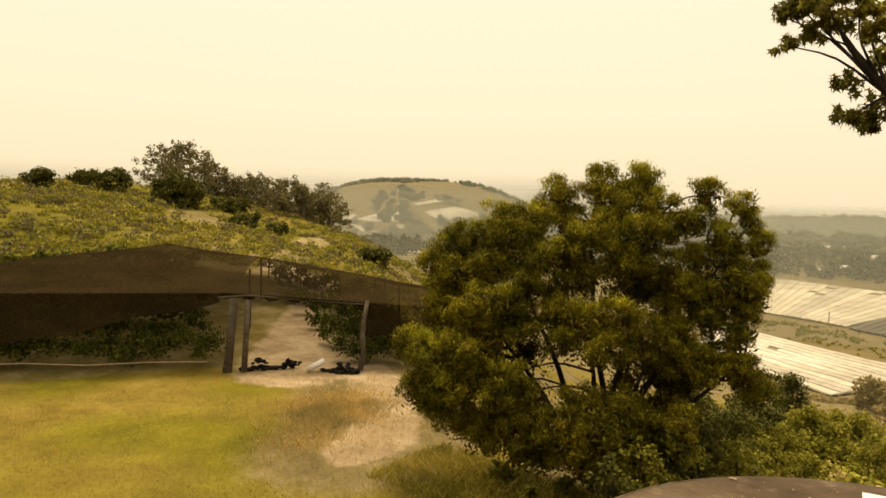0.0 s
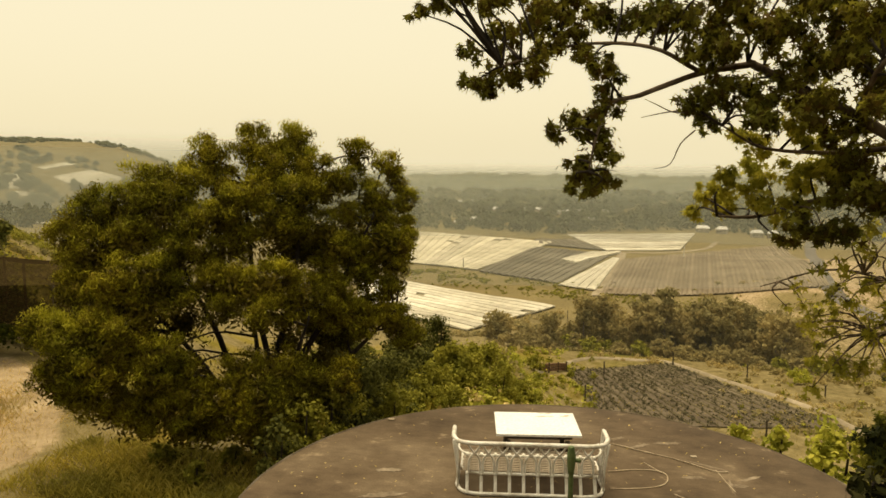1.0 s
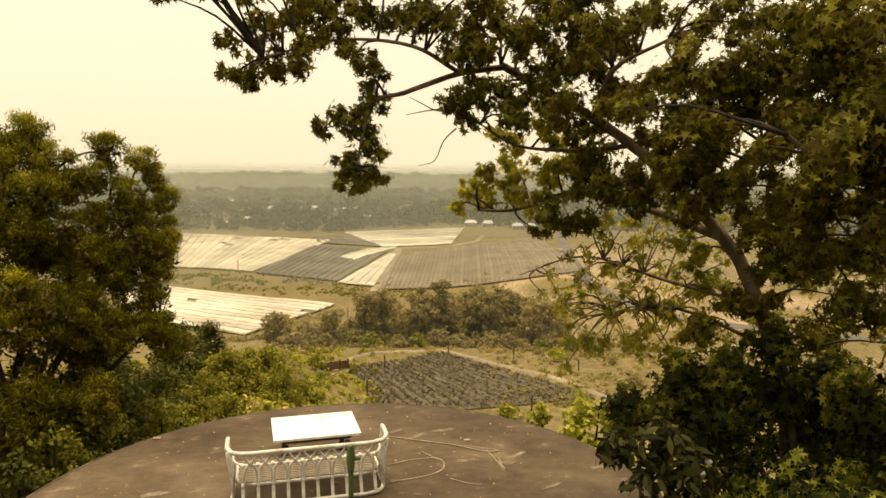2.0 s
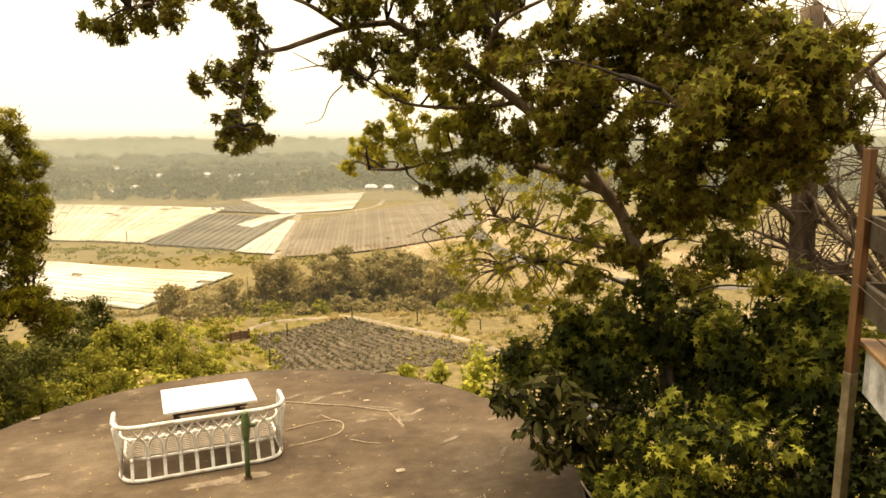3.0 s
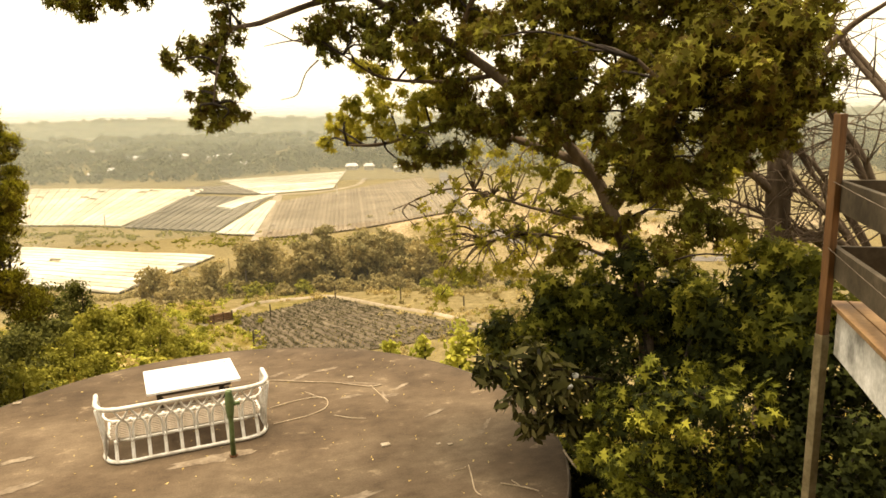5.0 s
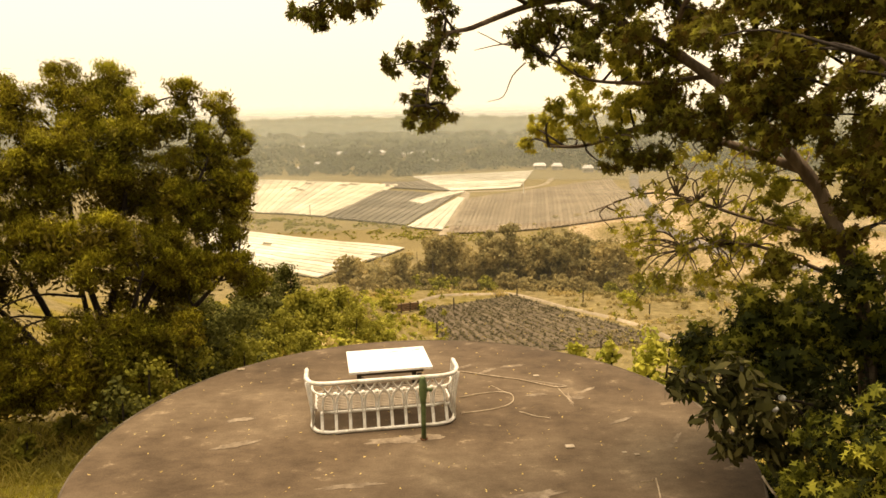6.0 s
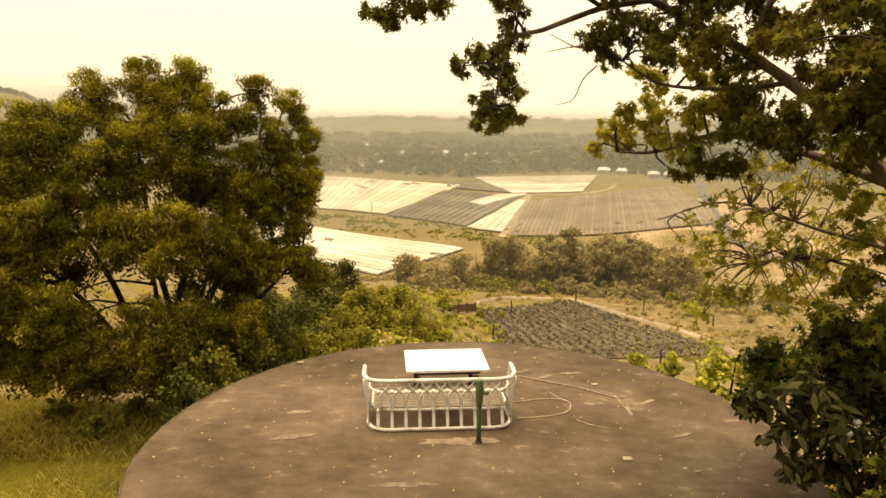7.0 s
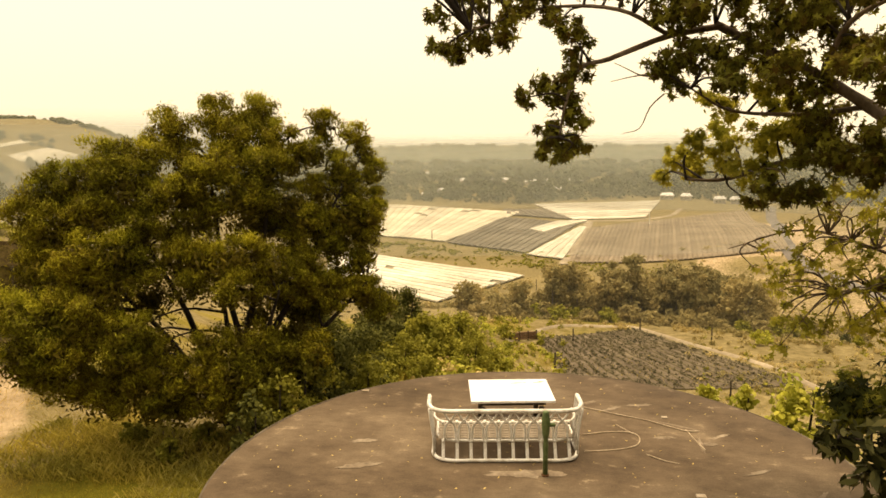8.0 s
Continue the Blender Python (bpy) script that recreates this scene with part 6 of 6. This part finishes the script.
def clump_cloud(name, spots, seed, material, label, category, kind="stuff", squash=0.8):
    """Many rough crowns in one mesh. spots: x, y, z, radius."""
    g = np.random.default_rng(seed)
    bm = bmesh.new()
    bmesh.ops.create_icosphere(bm, subdivisions=2 if len(spots) < 1200 else 1, radius=1)
    bm.verts.ensure_lookup_table()
    base = np.array([v.co for v in bm.verts])
    tri = np.array([[v.index for v in f.verts] for f in bm.faces])
    bm.free()
    s = np.array(spots, float)
    n, k = len(s), len(base)
    rough = 1 + g.uniform(-0.28, 0.28, (n, k, 1))
    v = s[:, None, :3] + base[None] * rough * s[:, None, 3:4] * np.array([1, 1, squash])
    f = (tri[None] + (np.arange(n) * k)[:, None, None]).reshape(-1, 3)
    me = bpy.data.meshes.new(name)
    me.vertices.add(n * k)
    me.vertices.foreach_set("co", v.astype(np.float32).ravel())
    me.loops.add(len(f) * 3)
    me.loops.foreach_set("vertex_index", f.astype(np.int32).ravel())
    me.polygons.add(len(f))
    me.polygons.foreach_set("loop_start", np.arange(0, len(f) * 3, 3, dtype=np.int32))
    me.polygons.foreach_set("loop_total", np.full(len(f), 3, np.int32))
    me.materials.append(material)
    me.update(calc_edges=True)
    return tagged(new(name, me), label, category, kind=kind)


HILL_FIELDS = [
    ([(-864, 1101), (-841, 1176), (-776, 1192), (-814, 1091)], 5, "cream netting on the far hill"),
    ([(-950, 998), (-911, 1078), (-865, 1037), (-915, 1000)], 4, "white netting on the far hill"),
    ([(-903, 1115), (-886, 1176), (-872, 1174), (-891, 1116)], 2, "narrow white netting high on the far hill"),
    ([(-1002, 1001), (-964, 1016), (-960, 996), (-981, 983)], 2, "white netting low on the far hill"),
    ([(-954, 979), (-912, 974), (-863, 968), (-893, 954)], 2, "white netting low on the far hill"),
    ([(-868, 1020), (-841, 1028), (-833, 1015), (-854, 1004)], 2, "white netting low on the far hill"),
    ([(-678, 772), (-599, 785), (-568, 745), (-643, 738)], 3, "white netting at the foot of the far hill"),
]


def in_hill_field(x, y):
    """Whether a tree here would stand in or just in front of one of the hill's fields."""
    for quad, _, _ in HILL_FIELDS:
        cx, cy = sum(p[0] for p in quad) / 4, sum(p[1] for p in quad) / 4
        size = max(math.hypot(p[0] - cx, p[1] - cy) for p in quad)
        if math.hypot(x - cx - 0.2 * size, y - cy + 0.3 * size) < size * 0.95:
            return True
    return False


rng = random.Random(77)
WOOD_AZ = [-44, -16, -10, -6, -1, 5.6, 12, 15, 20, 52]
WOOD_R = [900, 850, 800, 775, 745, 810, 865, 800, 800, 800]
near_wood, far_wood = [], []
while len(far_wood) < 4200:
    az = rng.uniform(-44, 52)
    start = float(np.interp(az, WOOD_AZ, WOOD_R))
    r = start * math.exp(rng.random() ** 1.15 * math.log(4700 / start))
    x, y = polar(az, r)
    if math.hypot(x + 1080, y - 1340) < 330 or (wave(x, y, 70, 21) < -0.25 and r < 1600 and r > start + 40):
        continue
    rad = rng.uniform(5, 9.5) * (1 + max(0, r - 900) / 2600)
    z = ground_z(x, y)
    if r < 1250:
        near_wood += [(x, y, z + rad * 0.7, rad), (x + rng.gauss(0, 3), y, z + rad * 1.5, rad * 0.62)]
    else:
        far_wood.append((x, y, z + rad * 0.55, rad))
clump_cloud("far_woodland", far_wood, 5, L_FAR, "hazy grey-green woodland across the valley floor", "woodland")
tagged(new("valley_woodland", crown_mesh("valley_woodland", 15, near_wood, 0.5, 4.0, "tuft", L_FAR, hollow=0.3, droop=0.1)), "tall grey-green trees edging the valley fields", "woodland", kind="stuff")
spots = []
for k in range(2600):
    x, y = rng.gauss(-1050, 260), rng.gauss(1290, 240)
    top = wave(x, y, 110, 22)
    if (top > 0.02 or ground_z(x, y) > 62) and not in_hill_field(x, y):
        rad = rng.uniform(4, 8)
        spots.append((x, y, ground_z(x, y) + rad * 0.4, rad))
clump_cloud("hill_woodland", spots, 6, L_FAR, "hazy woods on the far hill", "woodland")
spots = []
for k in range(1700):
    u = rng.random()
    x, y = -150 + 215 * u + rng.gauss(0, 9), 475 - 125 * u + rng.gauss(0, 16)
    if wave(x, y, 14, 40) < -0.05:
        continue
    rad = rng.uniform(0.4, 1.3) * (1 + max(0, wave(x, y, 30, 41)))
    spots.append((x, y, ground_z(x, y) + rad * 0.5, rad))
tagged(new("valley_scrub", crown_mesh("valley_scrub", 7, spots, 26, 0.55, "tuft", L_SHRUB, hollow=0.2, flat=0.7)), "scrub bushes between the netted fields", "scrub", kind="stuff")
spots = []
for k in range(700):
    az, r = rng.uniform(11, 46), rng.uniform(125, 430)
    x, y = polar(az, r)
    if near_line(x, y, [(240, 720), (152, 441), (134, 340), (150, 280), (300, 225)]) > 9 and wave(x, y, 45, 30) > -0.1:
        rad = rng.uniform(0.8, 3.0)
        spots.append((x, y, ground_z(x, y) + rad * 0.45, rad))
for k in range(170):
    u = rng.random()
    a, b = ((-104, 322), (-32, 268)) if u < 0.6 else ((-32, 268), (8, 330))
    t = rng.random()
    x, y = a[0] + (b[0] - a[0]) * t + rng.gauss(0, 4), a[1] + (b[1] - a[1]) * t + rng.gauss(0, 4) - 4
    rad = rng.uniform(0.8, 2.6)
    spots.append((x, y, ground_z(x, y) + rad * 0.45, rad))
tagged(new("slope_scrub", crown_mesh("slope_scrub", 8, spots, 9, 0.8, "tuft", L_GUM, hollow=0.2, flat=0.7)), "scattered scrub on the far slope", "scrub", kind="stuff")
for quad, strips, label in HILL_FIELDS:
    net_field("white_net_field", quad, strips, M_WHITE_NET, label, gap=0.05)


def house(x, y, w, d, turn, seed):
    t = empty("house", Matrix.Translation((x, y, ground_z(x, y))) @ Matrix.Rotation(turn, 4, "Z"), "distant house with a pale metal roof among the trees", "house", "houses in the valley")
    v, f = box(w, d, 5.0, 0.0, (0, 0, 2.5))
    part("wall", mesh_of("wall", v, f, M_WALL), t)
    e, r = 0.8, 3.2
    v = [(-w / 2 - e, -d / 2 - e, 4.8), (w / 2 + e, -d / 2 - e, 4.8), (w / 2 + e, d / 2 + e, 4.8), (-w / 2 - e, d / 2 + e, 4.8), (-w / 2 + d * 0.3, 0, 4.8 + r), (w / 2 - d * 0.3, 0, 4.8 + r)]
    part("roof", mesh_of("roof", v, [(0, 1, 5, 4), (1, 2, 5), (2, 3, 4, 5), (3, 0, 4), (3, 2, 1, 0)], M_ROOF), t)
    for k in range(3):
        v, f = box(1.8, 0.1, 1.5, 0.0, (-w / 3 + k * w / 3, -d / 2 - 0.06, 2.6))
        win = part("window", mesh_of("window", v, f, M_WALL), t)
        v, f = box(1.5, 0.04, 1.2, 0.0, (-w / 3 + k * w / 3, -d / 2 - 0.13, 2.6))
        part("pane", mesh_of("pane", v, f, M_ASPHALT), win)


for k, (az, r, w) in enumerate([(-7.2, 1480, 34), (-8.0, 1440, 24), (-2.0, 1180, 30), (0.8, 1120, 34), (1.6, 1150, 20), (3.9, 1130, 26), (4.6, 1190, 18), (-5.2, 1170, 24), (-6.9, 900, 20), (-7.8, 860, 16), (11.0, 830, 14), (12.4, 822, 11), (14.8, 790, 11), (15.9, 785, 9), (2.6, 930, 12)]):
    house(*polar(az, r), w, w * 0.45, radians(-az + (k * 37 % 50) - 25), k)


for x, y, h, r, m, label in ((-60.5, 462, 7.5, 0.28, M_RAIL, "dark timber pole beside the netted field"), (97, 560, 9.0, 0.22, M_PIPE, "pale pole beside the tilled field"), (6, 300, 6.0, 0.16, M_RAIL, "dark timber pole in the scrub")):
    v, f = tube([(0, 0, -0.5), (0.05, 0, h * 0.5), (0, 0, h)], [r, r * 0.9, r * 0.8], 6)
    ob = tagged(new("pole", mesh_of("pole", v, f, m)), label, "pole", "poles in the valley")
    ob.location = (x, y, ground_z(x, y))


# ---- netted orchard and gate on the flat ----
def build_orchard():
    p0, d, back = Vector((-17.7, 13.8, 0)), Vector((0.683, 0.730, 0)), Vector((-0.730, 0.683, 0))
    t = empty("netted_orchard", Matrix.Translation((0, 0, 0)), "orchard rows under a sagging black shade net on posts", "orchard")

    def roof_z(s, b):
        """Height of the net at s along the front and b metres behind it."""
        front = 0.86 if s < 0 else 0.86 - 0.07 * s
        p = p0 + d * s + back * b
        r, az = math.hypot(p.x - CX, p.y - CY), math.degrees(math.atan2(p.x - CX, p.y - CY))
        ridge = 3.74 + r * math.tan(radians(float(np.interp(az, [-76, -68.7, -58.2, -49.4, -40.3, -34], [-5.2, -4.5, -3.3, -4.6, -6.25, -7.2]))))
        k = smooth(0, 15, b)
        return front * (1 - k) + ridge * k - 0.22 * math.sin(math.pi * ((b / 6.5) % 1)) * math.sin(math.pi * ((s / 5.0) % 1)) ** 2

    rows, cols = 40, 56
    verts, faces, lane = [], [], []
    for j in range(rows + 1):
        for i in range(cols + 1):
            s, b = -24 + 33 * i / cols, 19 * j / rows
            p = p0 + d * s + back * b
            verts.append((p.x, p.y, max(roof_z(s, b), ground_z(p.x, p.y) + 0.5)))
    for j in range(rows):
        for i in range(cols):
            a = j * (cols + 1) + i
            # Net over the lane is made thinner to brighten the ground below.
            if 1 <= j <= 22 and 0.3 < -24 + 33 * (i + 0.5) / cols < 4.0 - 0.03 * j:
                lane.append((a, a + 1, a + cols + 2, a + cols + 1))
                continue
            faces.append((a, a + 1, a + cols + 2, a + cols + 1))
    part("lane_net", mesh_of("lane_net", verts, lane, M_SHADE_THIN, True), t, "net thinned over the lane to let daylight onto its ground")
    part("net_roof", mesh_of("net_roof", verts, faces, M_SHADE, True), t, "black shade net roof")
    for s0, s1 in ((-22, -0.2), (-0.2, 4.4), (4.4, 9.0)):  # rolled edge that hangs along the front
        n = 24
        verts, faces = [], []
        for i in range(n + 1):
            s = s0 + (s1 - s0) * i / n
            p = p0 + d * s
            z = roof_z(s, 0)
            drop = (0.12 if s0 == -0.2 else 0.25 + 0.21 * min(8, abs(s)) if s0 < 0 else 1.1) + 0.08 * math.sin(i * 1.7)
            verts += [(p.x, p.y, z), (p.x - 0.05, p.y + 0.06, z - drop * 0.5), (p.x, p.y, z - drop)]
        for i in range(n):
            for k in range(2):
                a = 3 * i + k
                faces.append((a, a + 1, a + 4, a + 3))
        part("net_skirt", mesh_of("net_skirt", verts, faces, M_SHADE, True), t, "hanging edge of the black net")
    for j in range(4):
        for i in range(-3, 2):
            s, b = i * 6.0 + 0.2, j * 6.0
            if j == 0 and i < 1:
                continue
            p = p0 + d * s + back * b
            g = ground_z(p.x, p.y)
            v, f = tube([(p.x, p.y, g - 0.3), (p.x + 0.02, p.y, g + 1), (p.x, p.y, max(roof_z(s, b), g + 0.9) - 0.02)], 0.045, 6)
            part("post", mesh_of("post", v, f, M_RAIL), t)
    for j in range(7):  # crop rows
        b0 = 1.2 + 2.6 * j
        bun = []
        s = -22.0
        rg = random.Random(500 + j)
        while s < 8.5:
            s += rg.uniform(0.28, 0.45)
            if abs(s - 1.6 + 0.18 * b0) < 2.0:
                continue
            p = p0 + d * s + back * (b0 + rg.uniform(-0.2, 0.2))
            bun.append((p.x, p.y, ground_z(p.x, p.y) + rg.uniform(0.35, 0.95), rg.uniform(0.42, 0.66)))
        part("crop_hedge", crown_mesh("crop_hedge", 510 + j, bun, 900 if j < 2 else 220, 0.1 if j < 2 else 0.18, "tuft", L_CROP, hollow=0.3), t, "leafy dark green crop row")
    for s0, s1, b in ((-22, -0.6, 0.3), (4.8, 9, 3.0), (3.2, 9, 6.0)):  # pale irrigation lines and weed mat
        a, c = p0 + d * s0 + back * b, p0 + d * s1 + back * b
        pts = [(a.lerp(c, k / 12)) for k in range(13)]
        v, f = tube([(p.x, p.y, ground_z(p.x, p.y) + 0.32 + 0.03 * math.sin(3 * i)) for i, p in enumerate(pts)], 0.018, 5)
        part("irrigation_pipe", mesh_of("irrigation_pipe", v, f, M_CHIP), t, "pale pipe along the crop row")
    return t


build_orchard()


def build_gate():
    t = empty("gateway", Matrix.Translation((-17.7, 13.8, 0)), "weathered timber gateway of two leaning posts and a crossbeam", "gateway")
    d = Vector((2.95, 3.12, 0))
    v, f = tube([(0.0, 0, -2.1), (0.10, 0.1, -0.6), (0.18, 0.18, 0.76)], [0.15, 0.135, 0.13], 9)
    part("post", mesh_of("post", v, f, M_POST, True), t, "thick leaning gate post")
    v, f = tube([(0.42, 0.36, -2.0), (0.50, 0.46, 0.66)], [0.10, 0.09], 7)
    part("brace_post", mesh_of("brace_post", v, f, M_POST, True), t)
    v, f = tube([(d.x - 0.12, d.y - 0.1, -2.1), (d.x + 0.06, d.y, -1.2), (d.x, d.y, -0.3), (d.x + 0.10, d.y + 0.1, 0.60)], [0.10, 0.085, 0.075, 0.065], 8)
    part("post", mesh_of("post", v, f, M_POST, True), t, "thin crooked gate post")
    v, f = tube([(0.0, -0.3, 0.74), (0.5, 0.5, 0.78), (1.6, 1.8, 0.62), (d.x + 0.1, d.y + 0.1, 0.48)], [0.035, 0.035, 0.03, 0.025], 8)
    part("crossbeam", mesh_of("crossbeam", v, f, M_RAIL, True), t, "sagging crossbeam")


build_gate()
z = ground_z(-15.6, 15.7)
v, f = tube([(-15.75, 15.45, z + 0.10), (-15.5, 15.95, z + 0.34)], 0.095, 10)
tagged(new("pipe_length", mesh_of("pipe_length", v, f, M_PIPE, True)), "pale length of plastic pipe lying in the gateway", "pipe")
rng = random.Random(91)
for k, (a, b, humps) in enumerate((((-17.5, 14.1), (-16.4, 15.7), (0.35, 0.85)), ((-15.4, 15.95), (-14.5, 16.35), (0.5, 0.8)))):
    spots = []
    for i in range(60):
        u = rng.random()
        h = sum(math.exp(-(((u - c) / 0.09) ** 2)) for c in humps)
        x, y = a[0] + (b[0] - a[0]) * u + rng.gauss(0, 0.07), a[1] + (b[1] - a[1]) * u + rng.gauss(0, 0.07)
        spots.append((x, y, ground_z(x, y) + 0.03 + rng.random() * (0.04 + 0.30 * h), rng.uniform(0.05, 0.11)))
    clump_cloud("crumpled_net", spots, 60 + k, M_BLACK, "crumpled heap of black netting on the ground", "net", kind="", squash=0.6)


# ---- knoll: trees and bushes ----
def knoll_bush(az, r, rad, h, seed, leaf=None, label="round dark tree on the knoll's crest"):
    shrub("knoll_tree", *polar(az, r), rad, h, leaf or L_DARK, 0.28, seed, label, 190, category="tree", group="trees on the knoll", dome=True, low=True)


for k, (px, r, rad, h) in enumerate([(-66.5, 84, 1.7, 2.9), (-61.8, 84, 2.1, 3.3), (-63.6, 90, 1.9, 2.0), (-57.8, 78, 2.6, 4.6), (-56.6, 80, 2.2, 3.8), (-53.6, 84, 2.6, 2.0), (-70.5, 86, 2.0, 1.6), (-42.3, 62, 1.5, 2.2), (-52.5, 66, 1.4, 1.5), (-50.0, 66, 1.2, 1.3)]):
    knoll_bush(px, r, rad, h, 700 + k)
for k in range(19):
    az = -58.6 + 12.9 * k / 18
    gum(*polar(az, 98 + rng.uniform(-4, 6)), (6.3 - 0.07 * k) * rng.uniform(0.8, 1.15), 5.6 * rng.uniform(0.8, 1.2), 730 + k, "spreading dusky gum tree on the knoll's crest", "gum trees on the knoll", L_KNOLL, 0.3, 0.14)
bun = []
for k in range(3600):
    az, r = rng.uniform(-76, -37), rng.uniform(44, 97)
    x, y = polar(az, r)
    if wave(x, y, 7, 60) < -0.3 + 0.12 * (k % 3):
        continue
    rad = rng.uniform(0.25, 0.8) * (1.7 if k % 11 == 0 else 1)
    bun.append((x, y, ground_z(x, y) + rad * 0.25, rad))
tagged(new("knoll_scrub", crown_mesh("knoll_scrub", 77, bun[0::3], 75, 0.22, "tuft", L_SHRUB, hollow=0.2, flat=0.55)), "low olive scrub over the knoll", "scrub", kind="stuff")
tagged(new("knoll_brown_scrub", crown_mesh("knoll_brown_scrub", 79, bun[1::3], 75, 0.22, "tuft", L_KNOLL, hollow=0.2, flat=0.5)), "low brown scrub over the knoll", "scrub", kind="stuff")
tagged(new("knoll_dry_grass", crown_mesh("knoll_dry_grass", 78, bun[2::3], 75, 0.2, "tuft", L_TUSSOCK, hollow=0.2, flat=0.4)), "dry tussocks over the knoll", "grass", kind="stuff")


# ---- grass ----
def grass(name, seed, count, place, size, material, label):
    g = np.random.default_rng(seed)
    rg = random.Random(seed)
    pts = []
    while len(pts) < count:
        p = place(rg)
        if p and math.hypot(p[0] - TANK.x, p[1] - TANK.y) > TANK_R + 0.05:
            pts.append((p[0], p[1], ground_z(*p)))
    c = np.array(pts)
    n = len(c)
    a = g.uniform(0, 2 * math.pi, n)
    s = size * g.uniform(0.5, 1.35, n)
    across = np.stack([np.cos(a), np.sin(a), 0 * a], 1)
    lean = g.normal(size=(n, 3)) * 0.35
    lean[:, 2] = 1
    v = np.stack([c - across * s[:, None] * 0.05, c + across * s[:, None] * 0.05, c + lean * s[:, None] * 0.6 + across * s[:, None] * 0.02, c + lean * s[:, None] * np.array([1.35, 1.35, 0.95])], 1)
    return tagged(new(name, kgon_mesh(name, v, 4, material)), label, "grass", kind="stuff")


def on_lawn(rg):
    az, r = rg.uniform(-78, -17), 8.5 + 18 * rg.random() ** 1.1
    x, y = polar(az, r)
    return None if near_line(x, y, PATH_TRACK) < 0.8 or (r > 23 and az < -40) else (x, y)


def beside_path(rg):
    a, b = rg.choice([((-13.2, 14.2), (-11.6, 12.2)), ((-12.2, 12.9), (-10.6, 10.4)), ((-12.4, 13.8), (-11.2, 12.6))])
    t = rg.random()
    return a[0] + (b[0] - a[0]) * t + rg.gauss(0, 0.6), a[1] + (b[1] - a[1]) * t + rg.gauss(0, 0.6)


def on_slope(rg):
    return polar(rg.uniform(-24, 24), 12 + 70 * rg.random() ** 1.6)


def by_tank(rg):
    a, r = rg.uniform(110, 215), TANK_R + 0.1 + 2.6 * rg.random() ** 1.4
    return TANK.x + r * math.cos(radians(a)), TANK.y + r * math.sin(radians(a))


grass("lawn_grass", 1, 90000, on_lawn, 0.05, L_GRASS, "short yellowing grass on the flat")
grass("dry_tall_grass", 2, 9000, beside_path, 0.13, L_STRAW, "tall dry grass beside the dirt path")
grass("slope_grass", 3, 16000, on_slope, 0.3, L_GRASS, "rough grass down the slope")
grass("tank_side_grass", 4, 20000, by_tank, 0.12, L_FRESH, "rough grass around the tank wall")


def on_path(rg):
    k = rg.randrange(len(PATH_TRACK) - 1)
    (ax, ay), (bx, by) = PATH_TRACK[k], PATH_TRACK[k + 1]
    t = rg.random()
    return ax + (bx - ax) * t + rg.gauss(0, 0.55), ay + (by - ay) * t + rg.gauss(0, 0.55)


grass("path_stubble", 5, 2200, on_path, 0.075, L_STRAW, "dry stubble over the dirt path")


def under_wattle(rg):
    return rg.uniform(-8.2, -3.0), rg.uniform(10.0, 12.4)


grass("rank_grass", 6, 7000, under_wattle, 0.16, L_MEADOW, "rank half-dry grass at the foot of the wattle")
